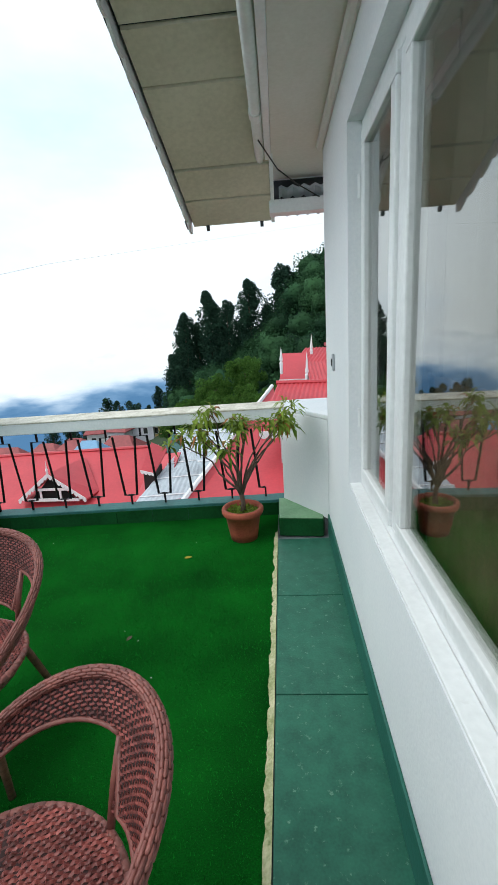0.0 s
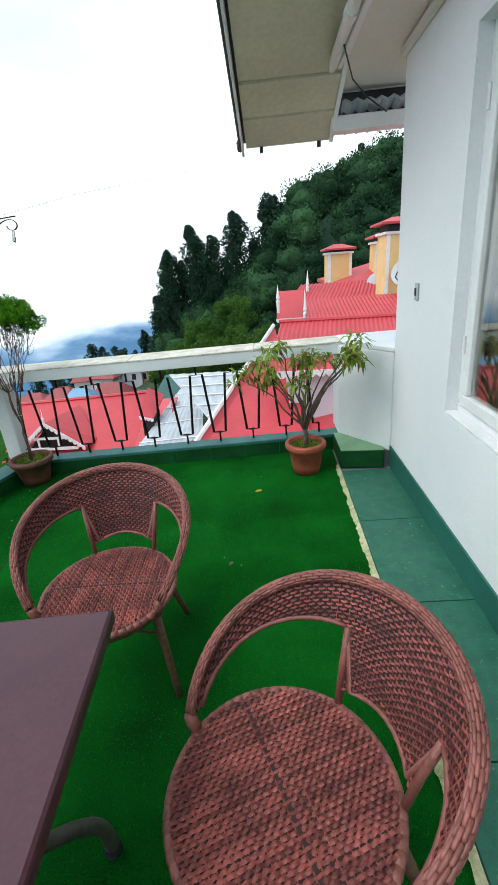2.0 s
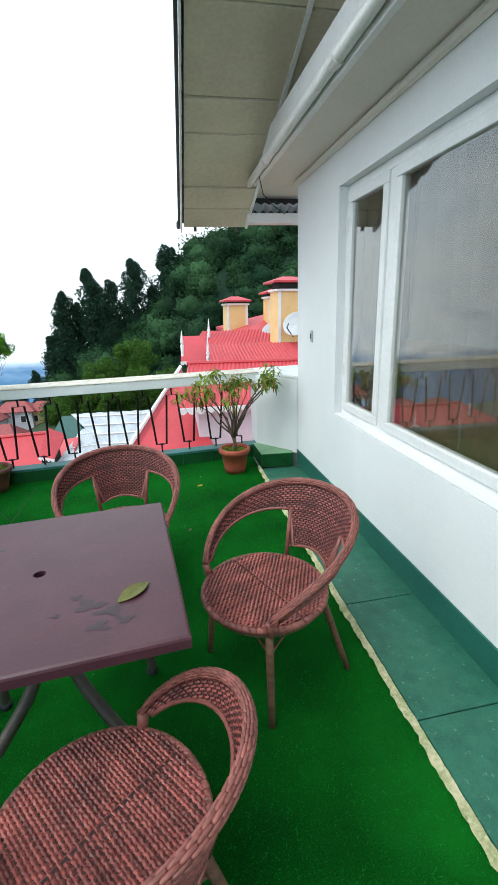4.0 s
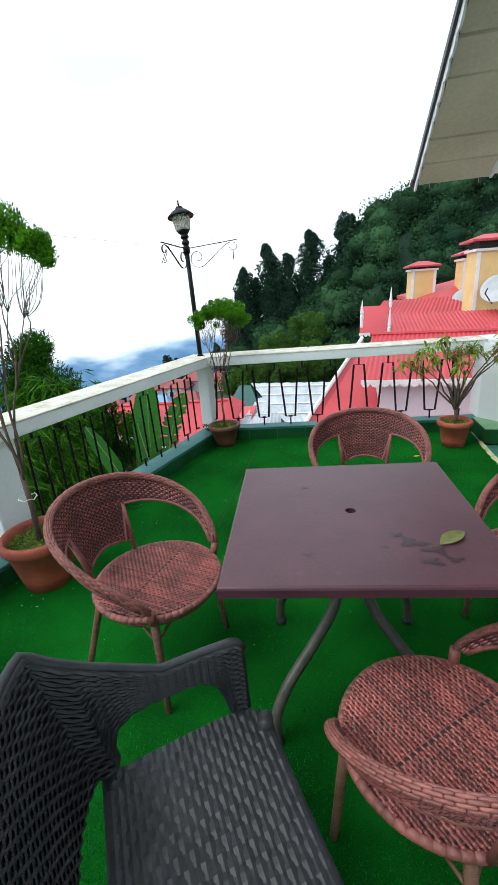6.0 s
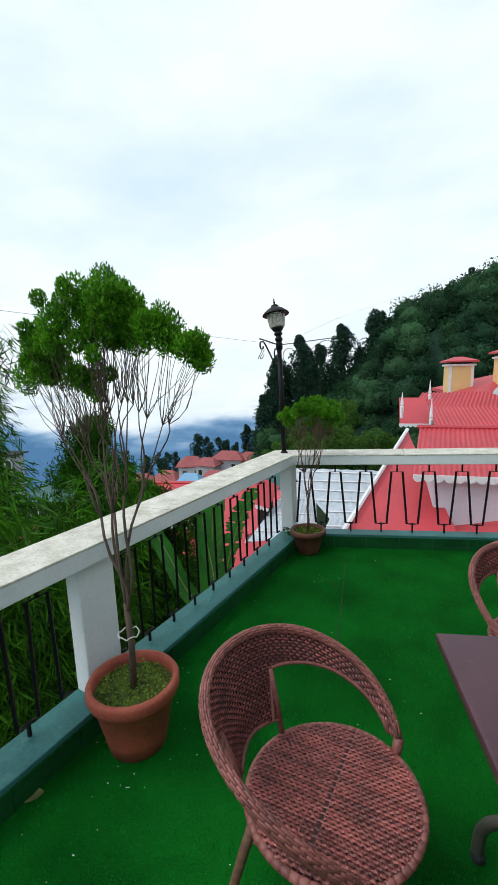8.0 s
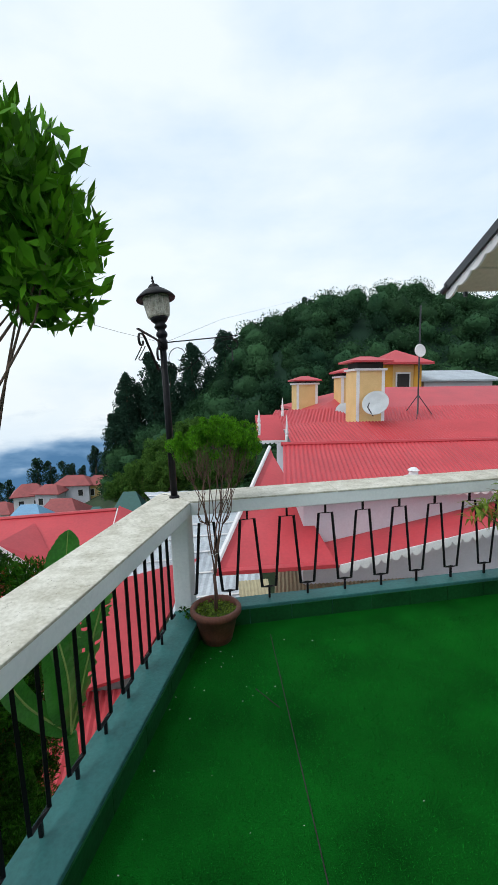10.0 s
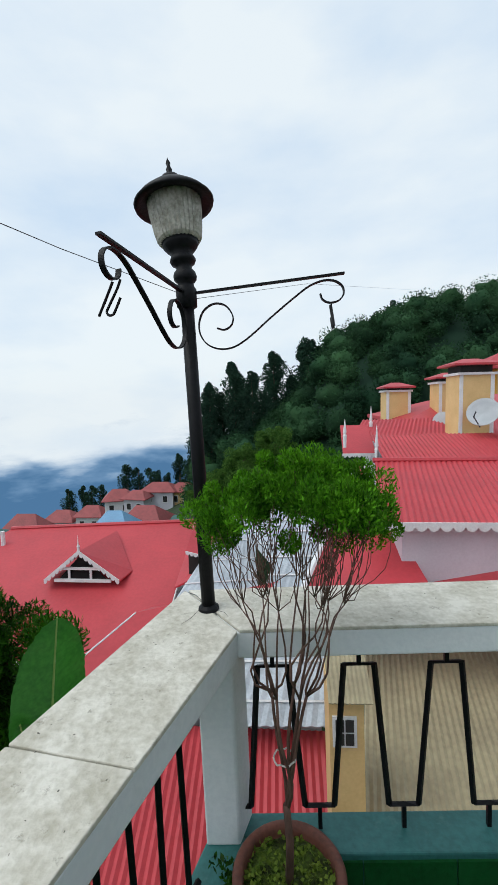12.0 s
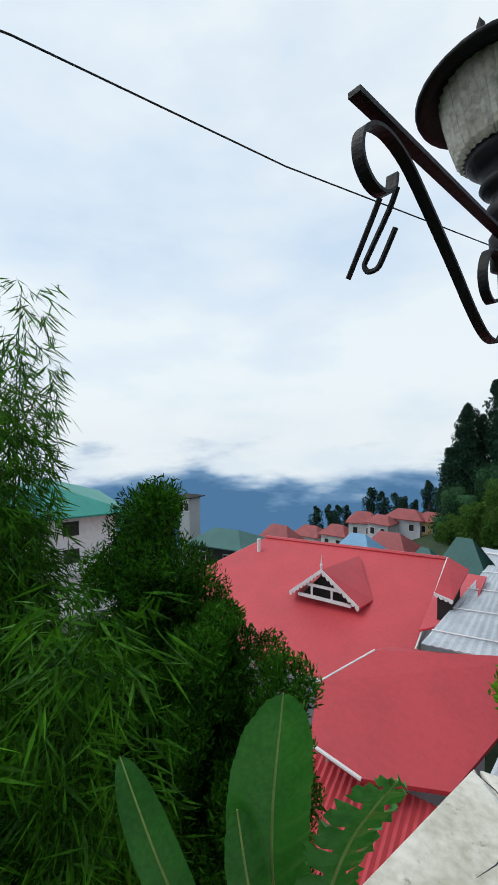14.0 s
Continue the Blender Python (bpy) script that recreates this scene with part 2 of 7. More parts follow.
M_TRIM = material("white_wood_trim", (0.78, 0.77, 0.77), (0.66, 0.65, 0.66), rough=0.6, scale=3, fine=30, bump=0.08, spots=0.3, spot_colour=(0.4, 0.38, 0.38))
M_DARK = material("dark_interior", (0.03, 0.028, 0.026), (0.02, 0.018, 0.017), rough=0.9, scale=3, bump=0)
M_ROOMWALL = material("room_wall", (0.42, 0.36, 0.29), (0.36, 0.30, 0.24), rough=0.85, scale=3, bump=0)
M_DISH = material("grey_dish", (0.44, 0.46, 0.48), (0.36, 0.38, 0.40), rough=0.5, scale=5, bump=0.05)
M_GROUND = material("hillside_ground", (0.035, 0.06, 0.022), (0.015, 0.03, 0.012), rough=0.95, scale=0.3, fine=3, bump=0.5, coord="Object")
M_PAVE = material("grey_paving", (0.27, 0.29, 0.31), (0.20, 0.215, 0.23), rough=0.7, scale=1.5, fine=20, bump=0.2)
M_FOREST = leaf_material("forest_leaf", (0.044, 0.105, 0.042), (0.011, 0.036, 0.019), vary=0.35, scale=0.13, through_light=0.15, rough=0.9)
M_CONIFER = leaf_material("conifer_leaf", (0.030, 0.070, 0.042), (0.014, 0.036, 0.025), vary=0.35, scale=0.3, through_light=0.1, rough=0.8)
M_CURTAIN = material("sheer_curtain", (0.27, 0.245, 0.21), (0.17, 0.15, 0.13), rough=0.9, scale=5, fine=120, bump=0.05, spots=0.5, spot_colour=(0.22, 0.13, 0.09))
M_CURTAINLOW = material("printed_curtain", (0.26, 0.18, 0.11), (0.15, 0.10, 0.06), rough=0.9, scale=6, fine=60, bump=0.05, spots=0.5, spot_colour=(0.20, 0.10, 0.07))
M_DIRT = material("dark_dirt", (0.16, 0.145, 0.115), (0.08, 0.075, 0.06), rough=0.9, scale=60, fine=200, bump=0.1)
M_CABLE = material("black_cable", (0.012, 0.012, 0.012), (0.008, 0.008, 0.008), rough=0.6, bump=0)
M_STRING = material("white_string", (0.6, 0.6, 0.56), (0.45, 0.45, 0.42), rough=0.8, bump=0)
M_LAMPGLASS = material("dusty_ribbed_glass", (0.60, 0.57, 0.49), (0.30, 0.28, 0.22), rough=0.25, scale=30, fine=120, bump=0.05, spots=0.35, spot_colour=(0.16, 0.16, 0.12))
M_LAMPGLASS.node_tree.nodes["Principled BSDF"].inputs["Transmission Weight"].default_value = 0.35

M_GLASS = bpy.data.materials.new("window_glass")
M_GLASS.use_nodes = True
gn, gl = M_GLASS.node_tree.nodes, M_GLASS.node_tree.links
gn.clear()
g_out = gn.new("ShaderNodeOutputMaterial")
g_mix = gn.new("ShaderNodeMixShader")
g_tr = gn.new("ShaderNodeBsdfTransparent")
g_tr.inputs[0].default_value = (0.80, 0.82, 0.80, 1)
g_gl = gn.new("ShaderNodeBsdfGlossy")
g_gl.inputs["Roughness"].default_value = 0.015
g_lw = gn.new("ShaderNodeLayerWeight")
g_lw.inputs[0].default_value = 0.5
g_pw = gn.new("ShaderNodeMath")
g_pw.operation = "POWER"
g_pw.inputs[1].default_value = 2.6
g_ma = gn.new("ShaderNodeMath")
g_ma.operation = "MULTIPLY_ADD"
g_ma.inputs[1].default_value = 0.75
g_ma.inputs[2].default_value = 0.07
gl.new(g_lw.outputs["Facing"], g_pw.inputs[0])
gl.new(g_pw.outputs[0], g_ma.inputs[0])
gl.new(g_ma.outputs[0], g_mix.inputs[0])
gl.new(g_tr.outputs[0], g_mix.inputs[1])
gl.new(g_gl.outputs[0], g_mix.inputs[2])
gl.new(g_mix.outputs[0], g_out.inputs[0])

# ---- building helpers ----


def mesh_object(name, verts, faces, mat, parent=None, label="", smooth=False, mats=None, index=None):
    me = bpy.data.meshes.new(name)
    me.from_pydata([tuple(v) for v in verts], [], [tuple(f) for f in faces])
    for mm in (mats or [mat]):
        me.materials.append(mm)
    if index is not None:
        me.polygons.foreach_set("material_index", index)
    if smooth:
        me.polygons.foreach_set("use_smooth", [True] * len(me.polygons))
    me.update()
    ob = new(name, me)
    if parent is not None:
        ob.parent = parent
    if label:
        ob["label"] = label
    return ob


def part(name, bm, mat, parent=None, label="", smooth=False):
    """Links a bmesh as one mesh object under a thing or a part."""
    me = bpy.data.meshes.new(name)
    bmesh.ops.recalc_face_normals(bm, faces=bm.faces[:])
    bm.to_mesh(me)
    bm.free()
    me.materials.append(mat)
    if smooth:
        me.polygons.foreach_set("use_smooth", [True] * len(me.polygons))
    ob = new(name, me)
    if parent is not None:
        ob.parent = parent
    if label:
        ob["label"] = label
    return ob


def thing(name, m, label, category, group="", kind=""):
    ob = new(name)
    ob.empty_display_size = 0.1
    ob.matrix_world = m
    return tagged(ob, label, category, group, kind)


def add_box(bm, lo, hi, m=None, bevel=0.0):
    made = bmesh.ops.create_cube(bm, size=1.0)["verts"]
    size = [b - a for a, b in zip(lo, hi)]
    mid = [(a + b) / 2 for a, b in zip(lo, hi)]
    for v in made:
        v.co = Vector((v.co.x * size[0] + mid[0], v.co.y * size[1] + mid[1], v.co.z * size[2] + mid[2]))
        if m is not None:
            v.co = m @ v.co
    if bevel:
        edges = list({e for v in made for e in v.link_edges})
        bmesh.ops.bevel(bm, geom=edges, offset=bevel, segments=2, affect="EDGES", profile=0.5)
    return bm


def box(lo, hi, m=None, bevel=0.0):
    return add_box(bmesh.new(), lo, hi, m, bevel)


def add_prism(bm, outline, z0, z1):
    """An upright prism over an outline in plan."""
    low = [bm.verts.new((x, y, z0)) for x, y in outline]
    top = [bm.verts.new((x, y, z1)) for x, y in outline]
    bm.faces.new(list(reversed(low)))
    bm.faces.new(top)
    k = len(outline)
    for i in range(k):
        bm.faces.new((low[i], low[(i + 1) % k], top[(i + 1) % k], top[i]))
    return bm


def prism(outline, z0, z1, bevel=0.0):
    bm = add_prism(bmesh.new(), outline, z0, z1)
    if bevel:
        bmesh.ops.bevel(bm, geom=bm.edges[:], offset=bevel, segments=2, affect="EDGES", profile=0.5)
    return bm


def add_tube(bm, path, radius, sides=8, closed=False, flat=1.0):
    """A tube along a list of points; radius may be one number or a list; flat squeezes it."""
    pts = [Vector(p) for p in path]
    k = len(pts)
    radii = radius if isinstance(radius, (list, tuple)) else [radius] * k
    rings = []
    side = None
    for i, p in enumerate(pts):
        a = pts[(i - 1) % k] if (closed or i > 0) else p
        b = pts[(i + 1) % k] if (closed or i < k - 1) else p
        d = (b - a).normalized()
        if side is None:
            side = d.orthogonal().normalized() if abs(d.z) > 0.9 else d.cross(Vector((0, 0, 1))).normalized()
        else:
            side = (side - d * side.dot(d)).normalized()
        up = d.cross(side)
        rings.append([bm.verts.new(p + (side * math.cos(2 * math.pi * j / sides) + up * math.sin(2 * math.pi * j / sides) * flat) * radii[i]) for j in range(sides)])
    for i in range(k if closed else k - 1):
        r0, r1 = rings[i], rings[(i + 1) % k]
        for j in range(sides):
            bm.faces.new((r0[j], r0[(j + 1) % sides], r1[(j + 1) % sides], r1[j]))
    if not closed:
        bm.faces.new(list(reversed(rings[0])))
        bm.faces.new(rings[-1])
    return bm


def tube(path, radius, sides=8, closed=False, flat=1.0):
    return add_tube(bmesh.new(), path, radius, sides, closed, flat)


def add_strap(bm, path, width, thick, across):
    """A flat bar of iron along a path; across is the direction of its width."""
    pts = [Vector(p) for p in path]
    across = Vector(across).normalized()
    rings = []
    for i, p in enumerate(pts):
        d = (pts[min(i + 1, len(pts) - 1)] - pts[max(i - 1, 0)]).normalized()
        nrm = d.cross(across).normalized()
        rings.append([bm.verts.new(p + across * a * width / 2 + nrm * b * thick / 2) for a, b in ((-1, -1), (1, -1), (1, 1), (-1, 1))])
    for r0, r1 in zip(rings, rings[1:]):
        for j in range(4):
            bm.faces.new((r0[j], r0[(j + 1) % 4], r1[(j + 1) % 4], r1[j]))
    bm.faces.new(list(reversed(rings[0])))
    bm.faces.new(rings[-1])
    return bm


def add_lathe(bm, profile, sides=24, m=None):
    """Turns a profile of (radius, z) round the z axis."""
    rings = []
    for r, z in profile:
        ring = []
        for j in range(sides):
            v = Vector((r * math.cos(2 * math.pi * j / sides), r * math.sin(2 * math.pi * j / sides), z))
            ring.append(bm.verts.new(m @ v if m is not None else v))
        rings.append(ring)
    for r0, r1 in zip(rings, rings[1:]):
        for j in range(sides):
            bm.faces.new((r0[j], r0[(j + 1) % sides], r1[(j + 1) % sides], r1[j]))
    if profile[0][0] > 1e-4:
        bm.faces.new(list(reversed(rings[0])))
    if profile[-1][0] > 1e-4:
        bm.faces.new(rings[-1])
    return bm


def lathe(profile, sides=24, m=None):
    return add_lathe(bmesh.new(), profile, sides, m)


def slab(corners, thick):
    """A sheet of some thickness on a polygon of corners, hanging down from it."""
    bm = bmesh.new()
    top = [bm.verts.new(c) for c in corners]
    low = [bm.verts.new((c[0], c[1], c[2] - thick)) for c in corners]
    bm.faces.new(top)
    bm.faces.new(list(reversed(low)))
    k = len(corners)
    for i in range(k):
        bm.faces.new((top[i], low[i], low[(i + 1) % k], top[(i + 1) % k]))
    return bm


def corrugated(a, b, c, d, pitch, depth):
    """A corrugated sheet on the quad a-b (low edge) and d-c (high edge); the ribs run from low to high."""
    a, b, c, d = (Vector(p) for p in (a, b, c, d))
    nrm = (b - a).cross(d - a).normalized()
    if nrm.z < 0:
        nrm = -nrm
    count = max(2, int((b - a).length / pitch)) * 4
    verts, faces = [], []
    for i in range(count + 1):
        f = i / count
        off = nrm * depth * math.sin(i * math.pi / 2)
        verts += [a.lerp(b, f) + off, d.lerp(c, f) + off, a.lerp(b, f) + off - nrm * 0.02, d.lerp(c, f) + off - nrm * 0.02]
    for i in range(count):
        j = 4 * i
        faces += [(j, j + 4, j + 5, j + 1), (j + 2, j + 3, j + 7, j + 6), (j, j + 2, j + 6, j + 4), (j + 1, j + 5, j + 7, j + 3)]
    return verts, faces


def scallop(a, b, drop, pitch, thick=0.02, tooth=0.5):
    """A hanging board from a to b with a scalloped lower edge."""
    a, b = Vector(a), Vector(b)
    d = b - a
    count = max(1, round(d.length / pitch))
    nrm = Vector((-d.y, d.x, 0)).normalized() * thick
    verts, faces = [], []
    steps = 6
    for i in range(count * steps + 1):
        p = a.lerp(b, i / (count * steps))
        wave = abs(math.sin(math.pi * i / steps)) ** 0.7
        low = p - Vector((0, 0, drop * (1 - tooth + tooth * wave)))
        verts += [p, low, p + nrm, low + nrm]
    for i in range(count * steps):
        j = 4 * i
        faces += [(j, j + 1, j + 5, j + 4), (j + 2, j + 6, j + 7, j + 3), (j + 1, j + 3, j + 7, j + 5), (j, j + 4, j + 6, j + 2)]
    return verts, faces


def leaf_cloud(rng, centres, radii, count, size, slim=0.5, squash=(1, 1, 1), droop=0.0):
    """Many small leaves, each a folded pair of triangles, scattered in balls; returns vertices and faces."""
    centres = np.asarray(centres, float)
    radii = np.broadcast_to(np.asarray(radii, float), (len(centres),))
    n = len(centres) * count
    which = np.repeat(np.arange(len(centres)), count)
    d = rng.normal(size=(n, 3))
    d /= np.linalg.norm(d, axis=1)[:, None]
    r = radii[which] * rng.uniform(0.35, 1.05, n) ** 0.6
    p = centres[which] + d * r[:, None] * np.asarray(squash)
    along = d * 0.7 + rng.normal(size=(n, 3)) * 0.7
    along[:, 2] -= droop
    along /= np.linalg.norm(along, axis=1)[:, None]
    side = np.cross(along, rng.normal(size=(n, 3)))
    side /= np.linalg.norm(side, axis=1)[:, None] + 1e-9
    s = (size * rng.uniform(0.6, 1.3, n))[:, None]
    a = p - along * s * 0.5
    b = p + side * s * slim * 0.5
    c = p + along * s * 0.5
    e = p - side * s * slim * 0.5
    verts = np.stack([a, b, c, e], 1).reshape(-1, 3)
    faces = np.arange(4 * n).reshape(-1, 4)
    return verts, faces


def cloud_object(name, clouds, mat, parent, label=""):
    """One mesh from several leaf clouds."""
    vs, fs, k = [], [], 0
    for v, f in clouds:
        vs.append(v)
        fs.append(f + k)
        k += len(v)
    v, f = np.concatenate(vs), np.concatenate(fs)
    me = bpy.data.meshes.new(name)
    me.vertices.add(len(v))
    me.vertices.foreach_set("co", v.astype(np.float32).ravel())
    me.loops.add(f.size)
    me.loops.foreach_set("vertex_index", f.astype(np.int32).ravel())
    me.polygons.add(len(f))
    me.polygons.foreach_set("loop_start", np.arange(0, f.size, f.shape[1], dtype=np.int32))
    me.polygons.foreach_set("loop_total", np.full(len(f), f.shape[1], dtype=np.int32))
    me.update(calc_edges=True)
    me.validate()
    me.materials.append(mat)
    ob = new(name, me)
    if parent is not None:
        ob.parent = parent
    if label:
        ob["label"] = label
    return ob

# ---- the terrace: plan ----
WALL_X = 4.235         # face of the house wall
WALL_END = 4.45        # far corner of the house
BACK_Y = -2.2          # the terrace ends behind the walk
LEAN = 0.280           # the side rail runs outwards towards the back by this much
CORNER = (1.383, 4.715)  # inner corner of the rails
SLOPE = 0.06           # skew of the far rail
RAIL_TOP, RAIL_LOW, KERB_TOP = 0.865, 0.772, 0.125


def side_x(y, out=0.0):
    """x of the side rail's inner line at y, moved outwards by out."""
    return CORNER[0] + LEAN * (y - CORNER[1]) - out * 1.037


def far_y(x, out=0.0):
    return CORNER[1] + SLOPE * (x - CORNER[0]) + out


def rail_corner(out):
    """Where the side and far lines meet, both moved outwards by out."""
    x = CORNER[0] - out
    for _ in range(8):
        x = side_x(far_y(x, out), out)
    return x, far_y(x, out)


def meet(a, b):
    """Where the side line moved out by a meets the far line moved out by b."""
    x = CORNER[0]
    for _ in range(8):
        x = side_x(far_y(x, b), a)
    return x, far_y(x, b)


FAR_END = 3.96
KERB_W = 0.14
KERB_IN = 0.05         # the side kerb stands this far inside its rail
in_c, out_c = meet(-KERB_IN, 0.0), rail_corner(KERB_W)

# floor under the turf, and the block of building below it
base = tagged(part("floor", prism([(side_x(BACK_Y, KERB_W), BACK_Y), (WALL_X + 0.3, BACK_Y), (WALL_X + 0.3, far_y(WALL_X, KERB_W)), out_c], -0.3, -0.012), M_PAVE), "concrete terrace slab under the green turf", "floor", kind="structure")
block = tagged(part("wall_below", prism([(side_x(BACK_Y, KERB_W - 0.05), BACK_Y), (WALL_X + 0.3, BACK_Y), (WALL_X + 0.3, far_y(WALL_X, KERB_W - 0.05)), rail_corner(KERB_W - 0.05)], -12.0, -0.3), M_WALL), "white plastered wall of the storeys below", "wall", kind="structure")
turf = tagged(part("turf", prism([(side_x(BACK_Y, -KERB_IN), BACK_Y), (3.79, BACK_Y), (3.875, far_y(3.875)), in_c], -0.012, 0.0), M_TURF), "bright green artificial turf laid on the terrace", "turf", kind="structure")
# strip of green terrazzo slabs along the house wall, each slab a piece
strip = thing("floor_strip", pose(0, 0, 0), "green terrazzo strip along the house wall", "floor", kind="structure")


def strip_x(y):
    return 3.872 + 0.012 * (y - 4.0)


ys = [BACK_Y + 0.66 * i for i in range(20)]
for y0 in ys:
    y1 = min(y0 + 0.655, 4.46)
    if y1 - y0 < 0.1:
        break
    part("slab", prism([(strip_x(y0), y0), (WALL_X, y0), (WALL_X, y1), (strip_x(y1), y1)], -0.012, 0.025, bevel=0.003), M_STRIP, strip)
# short fibres standing up from the turf
rng = np.random.default_rng(9)
n = 150000
fy_ = rng.uniform(0.3, 4.6, n)
fx_ = np.minimum(rng.uniform(0.0, 1.0, n) * 3.4 + 0.5, 3.9)
keep = (fx_ > 1.383 + LEAN * (fy_ - CORNER[1]) + KERB_IN + 0.02) & (fx_ < 3.852 + 0.012 * (fy_ - 4.0))
fx_, fy_ = fx_[keep], fy_[keep]
n = len(fx_)
fa = rng.uniform(0, 2 * np.pi, n)
fh = rng.uniform(0.004, 0.013, n)
fw = 0.0016
base_p = np.stack([fx_, fy_, np.full(n, -0.001)], 1)
side_v = np.stack([np.cos(fa) * fw, np.sin(fa) * fw, np.zeros(n)], 1)
tip = base_p + np.stack([rng.normal(0, 0.006, n), rng.normal(0, 0.006, n), fh], 1)
vv = np.stack([base_p - side_v, base_p + side_v, tip], 1).reshape(-1, 3)
tagged(cloud_object("turf_fibre", [(vv, np.arange(3 * n).reshape(-1, 3))], M_BLADE, None), "short upright fibres of the artificial turf", "turf", kind="stuff")
for sx0, sy0, sx1, sy1 in ((1.85, 4.58, 1.82, 3.0), (1.70, 4.10, 1.80, 3.95)):
    tagged(part("turf_seam", prism([(sx0, sy0), (sx0 + 0.004, sy0), (sx1 + 0.004, sy1), (sx1, sy1)], -0.001, 0.0035), M_DARK), "thin dark seam between lengths of turf", "seam", kind="structure")
# ragged mortar edge between turf and strip
rng = np.random.default_rng(3)
bm = bmesh.new()
left, right = [], []
steps = 340
for i in range(steps + 1):
    y = BACK_Y + (4.52 - BACK_Y) * i / steps
    left.append(bm.verts.new((strip_x(y) - 0.014 - rng.uniform(0, 0.008) - 0.022 * (0.5 + 0.5 * noise.noise(Vector((y * 9.0, 0, 0)))) - 0.012 * max(0, noise.noise(Vector((y * 31.0, 5, 0)))), y, 0.004 + rng.uniform(0, 0.010))))
    right.append(bm.verts.new((strip_x(y) - 0.004, y, 0.022 + rng.uniform(0, 0.006))))
for i in range(steps):
    bm.faces.new((left[i], right[i], right[i + 1], left[i + 1]))
tagged(part("mortar_edge", bm, M_EDGE), "broken pale mortar edge between turf and terrazzo", "trim", kind="structure")

# kerbs
bm = prism([(side_x(BACK_Y, -KERB_IN), BACK_Y), in_c, out_c, (side_x(BACK_Y, KERB_W), BACK_Y)], -0.012, KERB_TOP, bevel=0.006)
kerb_l = tagged(part("kerb_side", bm, M_KERB), "teal painted concrete kerb under the side railing", "kerb", kind="structure")
bm = prism([in_c, (4.02, far_y(4.02)), (4.02, far_y(4.02, KERB_W)), out_c], -0.012, KERB_TOP, bevel=0.006)
kerb_f = tagged(part("kerb_far", bm, M_KERB), "teal painted concrete kerb under the far railing", "kerb", kind="structure")
# green painted tiles on the kerbs' inner faces
cx, cy = in_c
for i in range(9):
    x0 = cx + 0.02 + i * 0.285
    x1 = min(x0 + 0.281, FAR_END - 0.01)
    part("tile", prism([(x0, far_y(x0, -0.008)), (x1, far_y(x1, -0.008)), (x1, far_y(x1, 0.001)), (x0, far_y(x0, 0.001))], 0.001, KERB_TOP - 0.022), M_KERBFACE, kerb_f)
for i in range(22):
    y1 = cy - 0.02 - i * 0.30
    y0 = y1 - 0.296
    part("tile", prism([(side_x(y0, -KERB_IN - 0.008), y0), (side_x(y0, 0.001 - KERB_IN), y0), (side_x(y1, 0.001 - KERB_IN), y1), (side_x(y1, -KERB_IN - 0.008), y1)], 0.001, KERB_TOP - 0.022), M_KERBFACE, kerb_l)

# rails: concrete beams with weathered tops
CAP_W = 0.27
ci, co = rail_corner(-0.005), rail_corner(CAP_W)
b = prism([(side_x(BACK_Y, -0.005), BACK_Y), ci, co, (side_x(BACK_Y, CAP_W), BACK_Y)], RAIL_LOW, RAIL_TOP - 0.012, bevel=0.006)
beam_l = tagged(part("rail_beam_side", b, M_CAPSIDE), "white painted concrete rail beam along the side", "railing", kind="structure")
b = prism([ci, (FAR_END, far_y(FAR_END, -0.005)), (4.0, far_y(4.0, CAP_W)), co], RAIL_LOW, RAIL_TOP - 0.012, bevel=0.006)
beam_f = tagged(part("rail_beam_far", b, M_CAPSIDE), "white painted concrete rail beam along the far edge", "railing", kind="structure")
# slabs of the cap, with open joints
cuts = [BACK_Y, -0.9, 0.5, 1.75, 3.05, 4.22]
for y0, y1 in zip(cuts, cuts[1:] + [None]):
    if y1 is None:
        outline = [(side_x(y0 + 0.004, -0.008), y0 + 0.004), (ci[0] + 0.002, ci[1] - 0.012), (co[0] - 0.004, co[1] + 0.0), (side_x(y0 + 0.05, CAP_W + 0.004), y0 + 0.05)]
    else:
        outline = [(side_x(y0 + 0.004, -0.008), y0 + 0.004), (side_x(y1, -0.008), y1), (side_x(y1 + 0.045, CAP_W + 0.004), y1 + 0.045), (side_x(y0 + 0.05, CAP_W + 0.004), y0 + 0.05)]
    part("cap_slab", prism(outline, RAIL_TOP - 0.012, RAIL_TOP, bevel=0.003), M_CAP, beam_l)
xs = [None, 2.35, 3.3, FAR_END]
for x0, x1 in zip(xs, xs[1:]):
    if x0 is None:
        outline = [(ci[0] + 0.008, far_y(ci[0], -0.008)), (x1, far_y(x1, -0.008)), (x1, far_y(x1, CAP_W + 0.004)), (co[0] + 0.006, far_y(co[0], CAP_W + 0.002))]
    else:
        outline = [(x0 + 0.004, far_y(x0, -0.008)), (x1, far_y(x1, -0.008)), (x1, far_y(x1, CAP_W + 0.004)), (x0 + 0.004, far_y(x0, CAP_W + 0.004))]
    part("cap_slab", prism(outline, RAIL_TOP - 0.012, RAIL_TOP, bevel=0.003), M_CAP, beam_f)

# posts under the beams


def rail_post(outline):
    return tagged(part("rail_post", prism(outline, KERB_TOP - 0.002, RAIL_LOW + 0.002, bevel=0.008), M_CAPSIDE), "white painted concrete post of the terrace railing", "post", "posts of the railing", kind="structure")



rail_post([meet(0.03, 0.03), meet(0.03, 0.135), meet(0.135, 0.135), meet(0.135, 0.03)])
for y in (2.465, 0.10):
    rail_post([(side_x(y, 0.035), y), (side_x(y + 0.20, 0.035), y + 0.20), (side_x(y + 0.23, 0.135), y + 0.23), (side_x(y + 0.03, 0.135), y + 0.03)])

